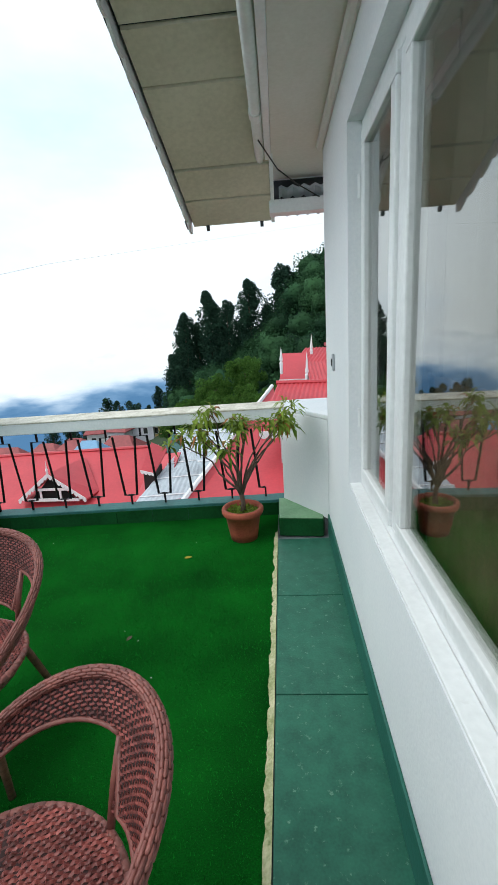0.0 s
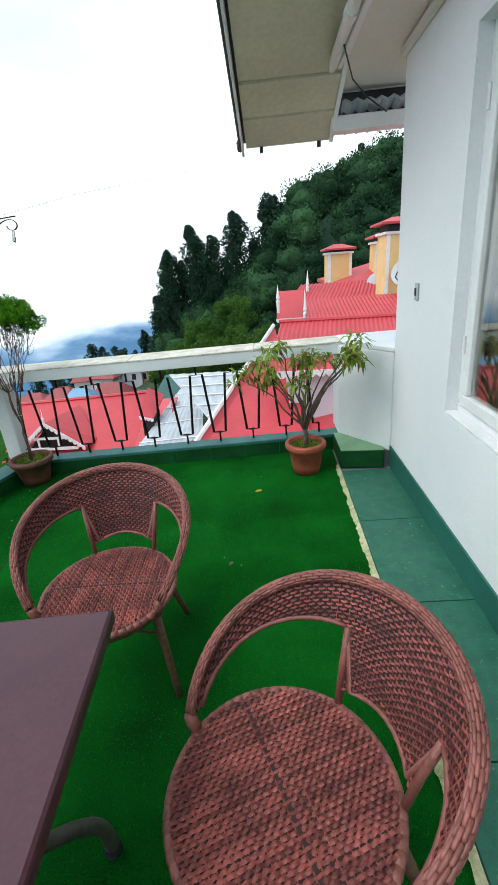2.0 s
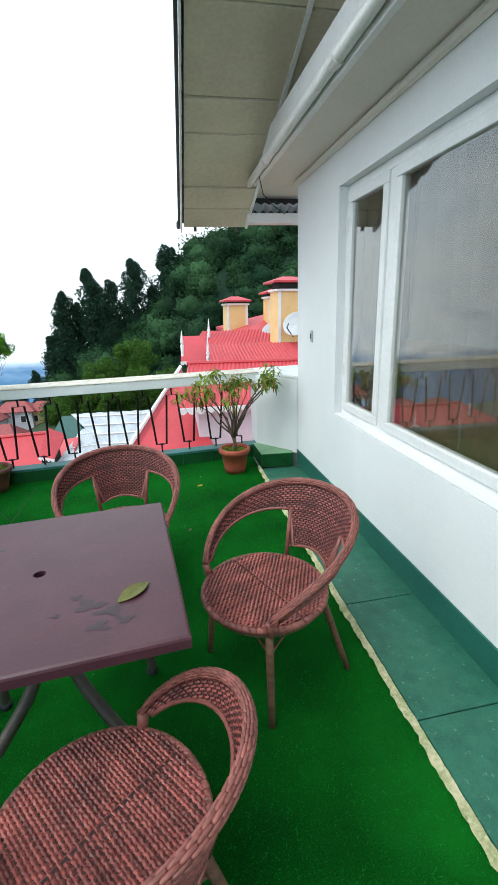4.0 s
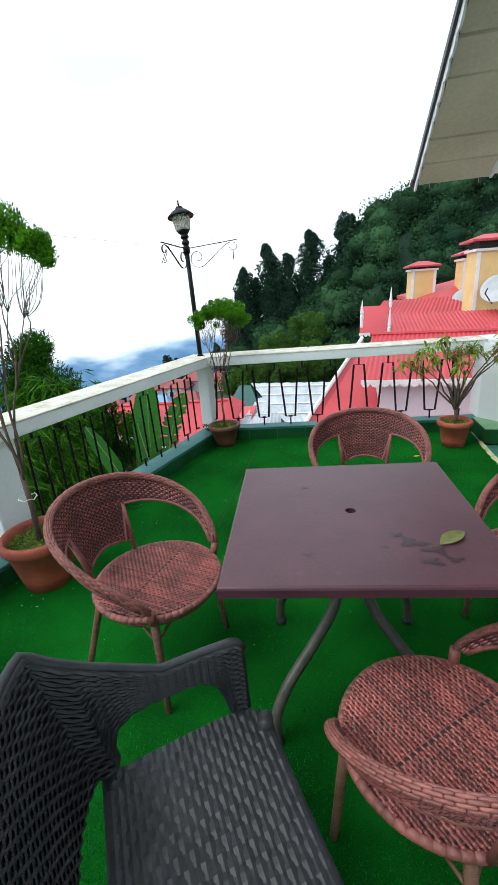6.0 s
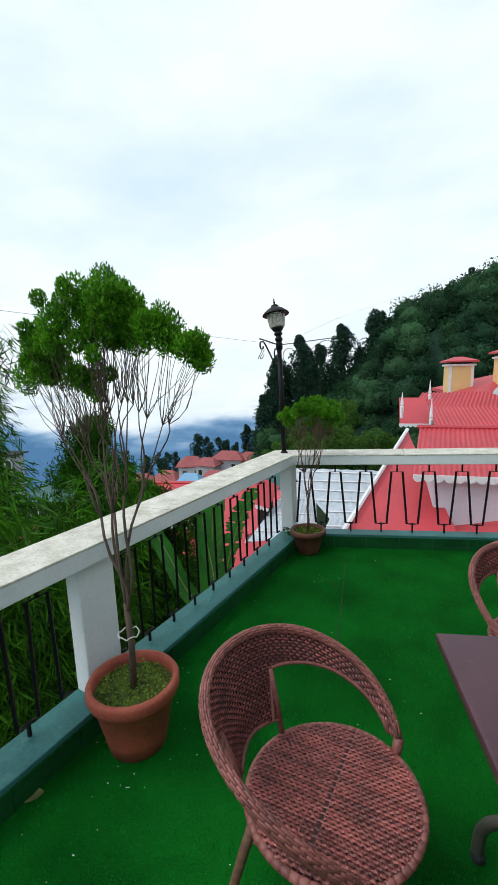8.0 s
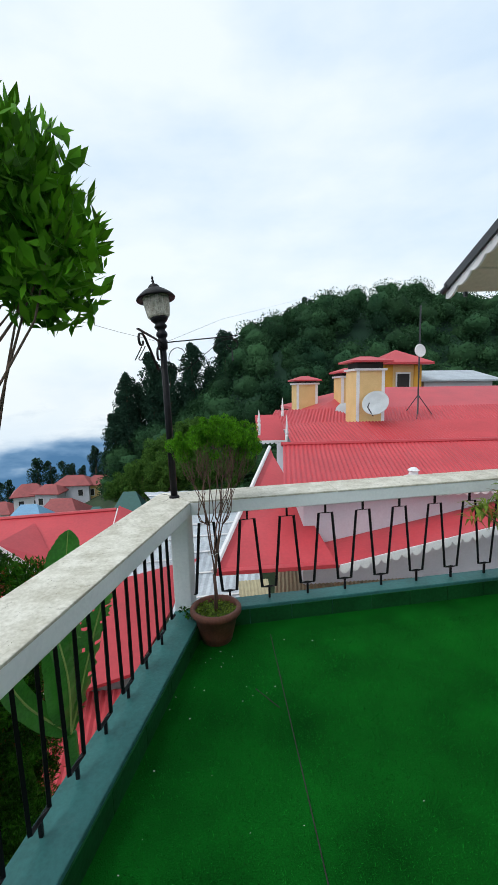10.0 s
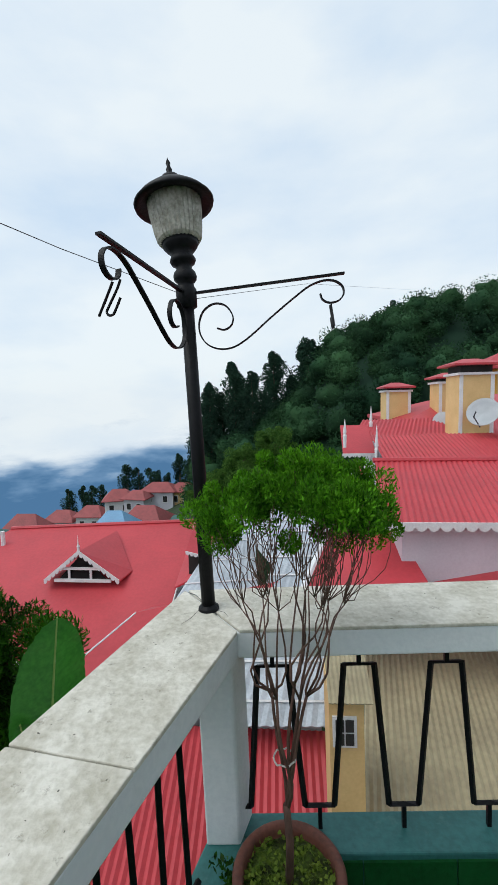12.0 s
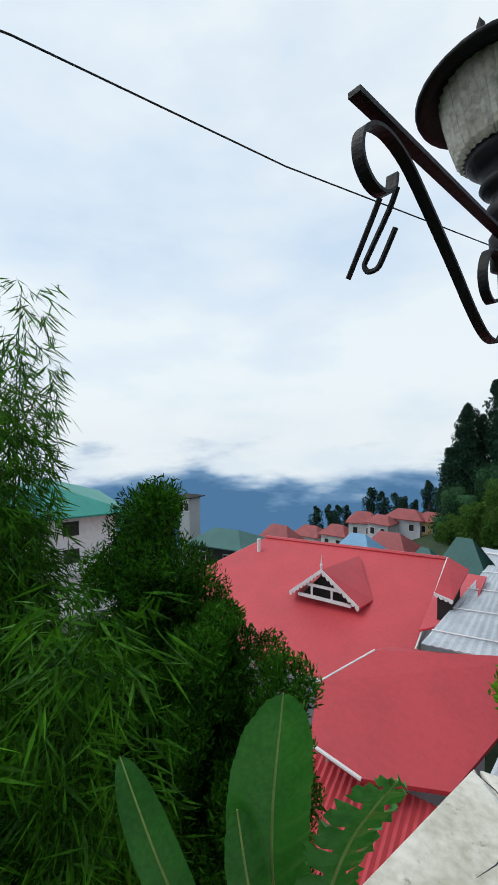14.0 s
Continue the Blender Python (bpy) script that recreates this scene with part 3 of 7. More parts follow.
# solid white parapet between the far rail and the house
para = prism([(FAR_END - 0.03, far_y(FAR_END, -0.012)), (WALL_X - 0.002, 4.47), (WALL_X + 0.3, 4.47), (WALL_X + 0.3, far_y(WALL_X, 0.26)), (FAR_END - 0.03, far_y(FAR_END, 0.26))], KERB_TOP, RAIL_TOP - 0.03, bevel=0.006)
tagged(part("parapet", para, M_WALL), "solid white plastered parapet beside the house corner", "parapet", kind="structure")
tagged(part("parapet_cap", prism([(FAR_END + 0.001, far_y(FAR_END, -0.03)), (WALL_X - 0.002, 4.452), (WALL_X + 0.3, 4.455), (WALL_X + 0.3, far_y(WALL_X, 0.28)), (FAR_END + 0.001, far_y(FAR_END, 0.28))], RAIL_TOP - 0.029, RAIL_TOP + 0.003, bevel=0.008), M_CAPSIDE), "white cap of the solid parapet", "trim", kind="structure")
# small raised step at the end of the strip
M_PALEGREEN = material("pale_green_paint", (0.24, 0.42, 0.24), (0.16, 0.31, 0.17), rough=0.6, scale=6, fine=60, bump=0.2, spots=0.5, spot_colour=(0.35, 0.45, 0.33))
tagged(part("step", prism([(3.885, 4.49), (WALL_X - 0.04, 4.46), (WALL_X - 0.02, 4.58), (3.95, far_y(3.95) - 0.012), (3.885, far_y(3.885) - 0.012)], 0.0, 0.135, bevel=0.006), M_KERBFACE), "low green painted step at the end of the terrazzo strip", "step", kind="structure")
tagged(part("step_top", prism([(3.89, 4.495), (WALL_X - 0.045, 4.465), (WALL_X - 0.025, 4.58), (3.95, far_y(3.95) - 0.014), (3.89, far_y(3.89) - 0.014)], 0.1355, 0.140), M_PALEGREEN), "worn pale green top of the low step", "step", kind="structure")
back = tagged(part("parapet_back", box((side_x(BACK_Y, 0.25), BACK_Y - 0.2, -0.3), (WALL_X + 0.3, BACK_Y, RAIL_TOP)), M_WALL), "plain white parapet closing the terrace", "parapet", kind="structure")

# ---- bent iron bars of the railings ----


def meander(at, count, first, period, z0, z1, label, flare):
    """Bent square bars on short pins; flare widens each bay downwards; each bay is a bar of its own."""
    rail = thing("iron_railing", pose(0, 0, 0), label, "railing", kind="structure")
    for i in range(count):
        c = first + i * period
        top, low = period * (0.25 - flare / 2), period * (0.25 + flare / 2)
        path = [at(c - period / 2, z0), at(c - low, z0), at(c - top, z1), at(c + top, z1), at(c + low, z0), at(c + period / 2, z0)]
        part("bent_bar", tube(path, 0.0098, 4), M_IRON, rail)
        part("pin", tube([at(c, z1), at(c, RAIL_LOW + 0.004)], 0.0092, 4), M_IRON, rail)
        part("pin", tube([at(c + period / 2, KERB_TOP - 0.004), at(c + period / 2, z0)], 0.0092, 4), M_IRON, rail)
    return rail


meander(lambda s, z: (s, far_y(s, 0.085), z), 9, 1.48, 0.271, 0.205, 0.690, "black bent iron bars of the far railing", 0.15)


def along_side(s, z):
    """A point on the side rail's bar line, s metres back from the corner."""
    y = CORNER[1] - s * 0.962
    return (side_x(y, 0.085), y, z)


meander(along_side, 9, 0.24, 0.216, 0.185, 0.708, "black bent iron bars of the side railing", 0.04)
meander(along_side, 9, 2.50, 0.216, 0.185, 0.708, "black bent iron bars of the side railing", 0.04)

# ---- the house wall with its window ----
W_Y0, W_Y1, W_Z0, W_Z1 = 1.15, 3.585, 0.71, 2.178
WT = 0.28
wall = new("wall_house")
tagged(wall, "white plastered house wall beside the terrace", "wall", kind="structure")
TOP = 2.42
part("wall_panel", box((WALL_X, BACK_Y, -0.3), (WALL_X + WT, W_Y0, TOP)), M_WALL, wall)
part("wall_panel", box((WALL_X, W_Y1, -0.3), (WALL_X + WT, WALL_END, TOP)), M_WALL, wall)
part("wall_panel", box((WALL_X, W_Y0, -0.3), (WALL_X + WT, W_Y1, W_Z0)), M_WALL, wall)
part("wall_panel", box((WALL_X, W_Y0, W_Z1), (WALL_X + WT, W_Y1, TOP)), M_WALL, wall)
part("wall_panel", box((WALL_X + WT, WALL_END - 0.25, -0.3), (8.0, WALL_END, TOP)), M_WALL, wall)
tagged(part("baseboard", box((WALL_X - 0.012, BACK_Y, 0.026), (WALL_X - 0.001, WALL_END, 0.175), bevel=0.003), M_SKIRT), "dark teal painted skirting along the house wall", "baseboard", kind="structure")
tagged(part("cornice", tube([(WALL_X - 0.012, BACK_Y, 2.402), (WALL_X - 0.012, WALL_END, 2.402)], 0.024, 8), M_SOFFIT), "cream moulding under the overhang", "trim", kind="structure")
# room behind the window
room = new("room")
tagged(room, "dim room behind the window", "room", kind="structure")
part("room_wall", box((7.0, BACK_Y, 0.0), (7.1, WALL_END - 0.25, TOP)), M_ROOMWALL, room)
part("room_wall", box((WALL_X + WT, BACK_Y, 0.0), (7.0, BACK_Y + 0.1, TOP)), M_ROOMWALL, room)
part("room_floor", box((WALL_X + WT, BACK_Y, -0.1), (7.1, WALL_END - 0.25, 0.0)), M_DARK, room)
part("room_ceiling", box((WALL_X + WT, BACK_Y, TOP), (7.1, WALL_END, TOP + 0.1)), M_ROOMWALL, room)

win = thing("window_1", pose(0, 0, 0), "white wooden window with a narrow casement beside a wide fixed pane", "window", kind="structure")
FX0, FX1 = WALL_X + 0.055, WALL_X + 0.115


def frame_bar(name, y0, y1, z0, z1, x0=FX0, x1=FX1, parent=None):
    return part(name, box((x0, y0, z0), (x1, y1, z1), bevel=0.005), M_WHITEPAINT, parent or win)


frame_bar("window_frame", W_Y0, W_Y1, W_Z0, W_Z0 + 0.05)
frame_bar("window_frame", W_Y0, W_Y1, W_Z1 - 0.05, W_Z1)
frame_bar("window_frame", W_Y0, W_Y0 + 0.05, W_Z0 + 0.051, W_Z1 - 0.051)
frame_bar("window_frame", W_Y1 - 0.05, W_Y1, W_Z0 + 0.051, W_Z1 - 0.051)
for y in (2.9975, 1.75):
    frame_bar("mullion", y - 0.04, y + 0.04, W_Z0 + 0.051, W_Z1 - 0.051)
for y0, y1 in ((3.038, 3.534), (1.791, 2.957), (1.201, 1.709)):
    sash = frame_bar("sash", y0, y1, W_Z0 + 0.052, W_Z0 + 0.107, FX0 - 0.012, FX1 - 0.02)
    frame_bar("sash_rail", y0, y1, W_Z1 - 0.107, W_Z1 - 0.052, FX0 - 0.012, FX1 - 0.02, sash)
    frame_bar("sash_rail", y0, y0 + 0.055, W_Z0 + 0.108, W_Z1 - 0.108, FX0 - 0.012, FX1 - 0.02, sash)
    frame_bar("sash_rail", y1 - 0.055, y1, W_Z0 + 0.108, W_Z1 - 0.108, FX0 - 0.012, FX1 - 0.02, sash)
    pane = part("pane", box((FX0 + 0.006, y0 + 0.05, W_Z0 + 0.10), (FX0 + 0.010, y1 - 0.05, W_Z1 - 0.10)), M_GLASS, win)
    pane.visible_shadow = False
part("hinge", tube([(FX0 - 0.018, 3.532, 1.90), (FX0 - 0.018, 3.532, 1.98)], 0.007, 8), M_WHITEPAINT, win)
part("hinge", tube([(FX0 - 0.018, 3.532, 1.00), (FX0 - 0.018, 3.532, 1.08)], 0.007, 8), M_WHITEPAINT, win)
part("window_sill", box((WALL_X + 0.002, W_Y0 + 0.001, W_Z0 + 0.0005), (WALL_X + 0.054, W_Y1 - 0.001, W_Z0 + 0.012), bevel=0.004), M_WHITEPAINT, win, "white painted sill with peeling paint")


def curtain(y0, y1, z0, z1, x, mat, name, label, waves, depth):
    bm = bmesh.new()
    cols = int(waves * 8)
    rows = 10
    grid = [[bm.verts.new((x + depth * math.sin(2 * math.pi * waves * i / cols) * (0.6 + 0.4 * j / rows) + 0.01 * math.sin(i * 1.7 + j), y0 + (y1 - y0) * i / cols + 0.015 * math.sin(j * 0.6 + i * 0.2), z1 + (z0 - z1) * j / rows)) for j in range(rows + 1)] for i in range(cols + 1)]
    for i in range(cols):
        for j in range(rows):
            bm.faces.new((grid[i][j], grid[i + 1][j], grid[i + 1][j + 1], grid[i][j + 1]))
    ob = part(name, bm, mat, smooth=True)
    return tagged(ob, label, "curtain", "curtains")


curtain(1.2, 2.96, 0.35, 2.20, WALL_X + 0.185, M_CURTAIN, "curtain", "pale sheer curtain hanging in folds behind the window", 11, 0.03)
curtain(1.2, 2.96, 0.35, 1.28, WALL_X + 0.145, M_CURTAINLOW, "curtain", "brown printed half curtain behind the window", 9, 0.012)
curtain(3.0, 3.55, 0.35, 1.28, WALL_X + 0.145, M_CURTAINLOW, "curtain", "brown printed half curtain behind the window", 3, 0.012)
curtain(3.0, 3.55, 0.35, 2.20, WALL_X + 0.185, M_CURTAIN, "curtain", "pale sheer curtain hanging in folds behind the window", 4, 0.03)

# switch on the wall
sw = thing("wall_switch", pose(WALL_X, 4.068, 1.237), "small grey weatherproof switch on the white wall", "switch")
part("plate", box((-0.012, -0.022, -0.045), (-0.001, 0.022, 0.045), bevel=0.004), M_DISH, sw)
part("rocker", box((-0.018, -0.010, -0.02), (-0.0125, 0.010, 0.02), bevel=0.002), M_GUTTER, sw)

# ---- roof overhang: a gable whose barge edge climbs back over the terrace ----
LOW_Y, LOW_Z, PITCH, RIDGE_Y = 5.165, 2.20, 0.39, 0.5
roof_t = new("roof_overhang")
tagged(roof_t, "boarded gable roof overhang above the terrace", "roof", kind="structure")


def under(y):
    """Height of the boarded underside."""
    return LOW_Z + PITCH * (LOW_Y - max(y, RIDGE_Y)) - PITCH * max(0.0, RIDGE_Y - y)


def verge(y):
    return 3.356 + 0.025 * (y - LOW_Y)


def rake_strip(x_of0, x_of1, y0, y1, low, high):
    """A board that follows the slope between two heights above the underside."""
    bm = bmesh.new()
    ring = []
    for yy in (y0, y1):
        ring.append([bm.verts.new((x_of0(yy), yy, under(yy) + low)), bm.verts.new((x_of1(yy), yy, under(yy) + low)), bm.verts.new((x_of1(yy), yy, under(yy) + high)), bm.verts.new((x_of0(yy), yy, under(yy) + high))])
    a, b = ring
    for q in range(4):
        bm.faces.new((a[q], a[(q + 1) % 4], b[(q + 1) % 4], b[q]))
    bm.faces.new(list(reversed(a)))
    bm.faces.new(b)
    return bm


ceil_bm = bmesh.new()
y, k = LOW_Y, 0
while y > BACK_Y:
    y0 = max(y - 0.262, BACK_Y)
    dz = 0.006 * ((k * 7) % 3)
    inner_x = 4.24 if y < 4.6 else 3.93
    piece = rake_strip(verge, lambda q: inner_x, y0 + (0.016 if k % 3 == 1 else 0.010), y, dz, dz + 0.018)
    me_tmp = bpy.data.meshes.new("tmp")
    piece.to_mesh(me_tmp)
    piece.free()
    ceil_bm.from_mesh(me_tmp)
    bpy.data.meshes.remove(me_tmp)
    y -= 0.262
    k += 1
tagged(part("ceiling", ceil_bm, M_BOARD), "cream painted boards under the roof overhang", "ceiling", kind="structure")
for ya, yb in ((RIDGE_Y, LOW_Y + 0.03), (BACK_Y, RIDGE_Y)):
    split = min(yb, 4.45)
    part("roof_sheet", rake_strip(lambda q: verge(q) - 0.05, lambda q: 8.0, ya, split, 0.05, 0.075), M_GUTTER, roof_t, "dark roof sheet")
    if yb > split:
        part("roof_sheet", rake_strip(lambda q: verge(q) - 0.05, lambda q: 3.955, split, yb, 0.05, 0.075), M_GUTTER, roof_t, "dark roof sheet")
    part("rafter", rake_strip(lambda q: 3.931, lambda q: 3.955, ya, min(yb, LOW_Y), -0.014, 0.048), M_WHITEPAINT, roof_t, "white painted rafter")
    part("barge_edge", rake_strip(lambda q: verge(q) - 0.052, lambda q: verge(q) - 0.022, ya, yb, 0.012, 0.049), M_GUTTER, roof_t, "dark metal barge edge")
    v, f = scallop((verge(ya) - 0.018, ya, under(ya) + 0.049), (verge(yb) - 0.018, yb, under(yb) + 0.049), 0.105, 0.17, 0.014, tooth=0.26)
    mesh_object("valance", v, f, M_TRIM, roof_t, "white scalloped barge board")
part("gutter_stub", tube([(verge(LOW_Y) - 0.045, LOW_Y - 0.02, LOW_Z + 0.035), (verge(LOW_Y) - 0.045, LOW_Y + 0.05, LOW_Z + 0.01)], 0.022, 8), M_GUTTER, roof_t, "dark gutter end")
for xx in (3.46, 3.86):
    part("clip", box((xx - 0.012, LOW_Y - 0.01, LOW_Z - 0.035), (xx + 0.012, LOW_Y + 0.012, LOW_Z + 0.0)), M_GUTTER, roof_t)
v, f = corrugated((3.99, LOW_Y + 0.04, LOW_Z + 0.05), (6.5, LOW_Y + 0.04, LOW_Z + 0.05), (6.5, LOW_Y - 0.2, LOW_Z + 0.16), (3.99, LOW_Y - 0.2, LOW_Z + 0.16), 0.075, 0.012)
mesh_object("eaves_sheet", v, f, M_ROOFPALE, roof_t, "corrugated sheet edge")
bm = bmesh.new()
gable = [(BACK_Y, 2.52), (4.45, 2.52), (4.45, under(4.45) + 0.04), (RIDGE_Y, under(RIDGE_Y) + 0.04), (BACK_Y, under(BACK_Y) + 0.04)]
lo_v = [bm.verts.new((WALL_X + 0.02, a, b)) for a, b in gable]
hi_v = [bm.verts.new((WALL_X + 0.2, a, b)) for a, b in gable]
bm.faces.new(lo_v)
bm.faces.new(list(reversed(hi_v)))
for q in range(5):
    bm.faces.new((lo_v[q], lo_v[(q + 1) % 5], hi_v[(q + 1) % 5], hi_v[q]))
tagged(part("wall_gable", bm, M_WALL), "white plastered gable wall under the roof", "wall", kind="structure")
# flat concrete overhang against the house, with its edge beam
over = tagged(part("overhang", box((3.945, BACK_Y, 2.425), (WALL_X + 0.3, 5.03, 2.52)), M_SOFFIT), "cream concrete overhang under the roof", "overhang", kind="structure")
tagged(part("overhang_beam", box((3.908, BACK_Y, 2.42), (3.944, 4.94, 2.65), bevel=0.005), M_WHITEPAINT), "white edge beam of the overhang", "beam", kind="structure")
tagged(part("cross_beam", box((3.92, 4.96, 2.20), (6.0, 5.07, 2.285), bevel=0.006), M_WHITEPAINT), "white cross beam at the end of the overhang", "beam", kind="structure")
pipe = thing("drain_pipe", pose(0, 0, 0), "white plastic drain pipe along the overhang's edge", "pipe")


def pipe_z(yy):
    return 2.445 - 0.01 * (yy - 4.0)


part("pipe", tube([(3.878, BACK_Y, pipe_z(BACK_Y)), (3.878, 4.78, pipe_z(4.78)), (3.885, 4.86, pipe_z(4.86) - 0.01), (3.91, 4.90, pipe_z(4.9) - 0.01)], 0.028, 12), M_PIPE, pipe, smooth=True)
for yy in (1.6, 2.75, 4.05):
    part("collar", tube([(3.878, yy, pipe_z(yy)), (3.878, yy + 0.06, pipe_z(yy + 0.06))], 0.034, 12), M_PIPE, pipe)
part("thin_pipe", tube([(3.892, BACK_Y, pipe_z(BACK_Y) + 0.055), (3.892, 3.3, pipe_z(3.3) + 0.05)], 0.011, 8), M_PIPE, pipe)
tagged(part("end_board", box((3.92, 5.032, 2.42), (4.6, 5.052, 2.49), bevel=0.004), M_WHITEPAINT), "white board closing the end of the overhang", "board", kind="structure")
tagged(part("cable", tube([(3.88, 4.28, 2.40), (3.98, 4.58, 2.35), (4.10, 4.78, 2.32), (4.26, 4.93, 2.27)], 0.004, 6), M_CABLE), "thin black cable hanging below the overhang", "cable")

# cracks in the cap's screed round the lamp post's foot
CRACKS = (((1.169, 4.965), (1.215, 4.935), (1.25, 4.888)), ((1.345, 4.972), (1.36, 4.93), (1.396, 4.894)), ((1.248, 4.818), (1.236, 4.775), (1.214, 4.735)), ((1.302, 4.828), (1.335, 4.81), (1.355, 4.776)))
for line in CRACKS:
    tagged(part("crack", tube([(x, y, RAIL_TOP - 0.0003) for x, y in line], [0.0006, 0.0013, 0.0005], 5), M_GUTTER), "fine dark crack in the white rail cap", "crack", "cracks in the rail cap", kind="structure")

# added dark sheet in place of the shaded gap between end board and beam
tagged(part("end_panel", box((3.94, 5.038, 2.29), (4.43, 5.048, 2.419)), M_GUTTER), "added dark sheet standing in for the shaded gap below the overhang's end", "panel", kind="structure")

# flecks of dirt on the caps
rng_f = np.random.default_rng(404)
fv, ff = [], []
for i in range(230):
    y = rng_f.uniform(1.5, 4.75)
    out = rng_f.uniform(0.02, 0.24)
    x = side_x(y, out)
    if rng_f.uniform() < 0.4:
        x = rng_f.uniform(1.4, 3.9)
        y = far_y(x, out)
    r = rng_f.uniform(0.0007, 0.0026) * (1.6 if rng_f.uniform() < 0.1 else 1)
    turn = rng_f.uniform(0, math.pi)
    k0 = len(fv)
    for j in range(6):
        a = 2 * math.pi * j / 6
        px, py = r * 1.6 * math.cos(a) * rng_f.uniform(0.6, 1.2), r * 0.7 * math.sin(a) * rng_f.uniform(0.6, 1.2)
        fv.append((x + px * math.cos(turn) - py * math.sin(turn), y + px * math.sin(turn) + py * math.cos(turn), RAIL_TOP + 0.0006))
    ff.append(tuple(range(k0, k0 + 6)))
tagged(mesh_object("dirt_flecks", fv, ff, M_DIRT, None), "dark flecks of dirt and flaked paint on the rail caps", "dirt", kind="stuff")

# pale specks of litter on the turf, thicker beside the side kerb
rng_s = np.random.default_rng(88)
sv, sf = [], []
for i in range(100):
    y = rng_s.uniform(1.0, 4.5)
    x = side_x(y) + 0.08 + abs(rng_s.normal()) * (0.25 if i % 3 else 1.1)
    if x > 3.8:
        continue
    r, k0 = rng_s.uniform(0.0015, 0.0036), len(sv)
    for j in range(5):
        a = 2 * math.pi * j / 5
        sv.append((x + r * 1.5 * math.cos(a) * rng_s.uniform(0.6, 1.2), y + r * math.sin(a) * rng_s.uniform(0.6, 1.2), 0.009 + rng_s.uniform(0, 0.002)))
    sf.append(tuple(range(k0, k0 + 5)))
tagged(mesh_object("turf_litter", sv, sf, M_STRING, None), "pale specks of litter lying on the turf", "litter", kind="stuff")

# ---- table ----
table = thing("terrace_table", pose(2.632, 1.925, 0, 0, 0, 4.6), "square maroon resin table with wet stains and a parasol hole", "table")
H = 0.73
ring_n = 24


def table_top():
    bm = bmesh.new()
    hole = [(0.018 * math.cos(2 * math.pi * i / ring_n), 0.018 * math.sin(2 * math.pi * i / ring_n)) for i in range(ring_n)]
    per = ring_n // 4
    # outline points matched to the hole's points
    edge = []
    for i in range(ring_n):
        a = 2 * math.pi * i / ring_n
        c, s = math.cos(a), math.sin(a)
        k = 0.4 / max(abs(c), abs(s))
        edge.append((c * k, s * k))
    layers = []
    for ring, inset, z in ((hole, 0, H - 0.03), (hole, 0, H), (edge, 0.008, H), (edge, 0.002, H - 0.004), (edge, 0.0, H - 0.010), (edge, 0.002, H - 0.036), (edge, 0.03, H - 0.036), (edge, 0.03, H - 0.02)):
        layers.append([bm.verts.new((x * (1 - inset / 0.4), y * (1 - inset / 0.4), z)) for x, y in ring])
    for r0, r1 in zip(layers, layers[1:]):
        for j in range(ring_n):
            bm.faces.new((r0[j], r0[(j + 1) % ring_n], r1[(j + 1) % ring_n], r1[j]))
    for j in range(ring_n):
        a, b = layers[-1], layers[0]
        bm.faces.new((a[j], a[(j + 1) % ring_n], b[(j + 1) % ring_n], b[j]))
    return bm


part("tabletop", table_top(), M_TABLE, table)
part("hub", box((-0.16, -0.16, 0.655), (0.16, 0.16, 0.694), bevel=0.01), M_GUTTER, table)
part("collar", lathe([(0.036, 0.45), (0.044, 0.47), (0.046, 0.56), (0.055, 0.60), (0.05, 0.656)], 16), M_GUTTER, table)


def smooth_path(points, steps=6):
    """A Catmull-Rom curve through the points."""
    pts = [Vector(p) for p in points]
    out = []
    for i in range(len(pts) - 1):
        p0, p1, p2, p3 = pts[max(i - 1, 0)], pts[i], pts[i + 1], pts[min(i + 2, len(pts) - 1)]
        for s in range(steps):
            t = s / steps
            out.append(0.5 * ((2 * p1) + (p2 - p0) * t + (2 * p0 - 5 * p1 + 4 * p2 - p3) * t * t + (3 * p1 - p0 - 3 * p2 + p3) * t ** 3))
    out.append(pts[-1])
    return out


for i in range(4):
    a = radians(45 + 90 * i)
    prof = [(0.045, 0.66), (0.05, 0.55), (0.06, 0.46), (0.105, 0.37), (0.205, 0.29), (0.32, 0.215), (0.383, 0.14), (0.40, 0.06), (0.40, 0.0)]
    leg = part("leg", tube(smooth_path([(r * math.cos(a), r * math.sin(a), z) for r, z in prof]), 0.0195, 10), M_TABLELEG, table, smooth=True)
    part("foot", lathe([(0.022, 0.0), (0.024, 0.02), (0.02, 0.03)], 12, Matrix.Translation((0.40 * math.cos(a), 0.40 * math.sin(a), 0))), M_GUTTER, leg)


def flat_leaf(name, x, y, z, length, width, turn, mat, label, curl=0.15):
    bm = bmesh.new()
    rows = []
    for i in range(9):
        t = i / 8
        w = width * math.sin(math.pi * min(1, t * 0.94 + 0.03)) ** 0.8 / 2
        zz = z + 0.004 + curl * length * (0.3 * t * t)
        rows.append([bm.verts.new(((t - 0.5) * length, s * w, zz + abs(s) * w * 0.25)) for s in (-1, 0, 1)])
    for a, b in zip(rows, rows[1:]):
        for j in range(2):
            bm.faces.new((a[j], b[j], b[j + 1], a[j + 1]))
    for v in bm.verts:
        v.co = pose(x, y, 0, 0, 0, turn) @ v.co
    ex = bmesh.ops.extrude_face_region(bm, geom=bm.faces[:])
    for g in ex["geom"]:
        if isinstance(g, bmesh.types.BMVert):
            g.co.z -= 0.002
    return tagged(part(name, bm, mat), label, "leaf")


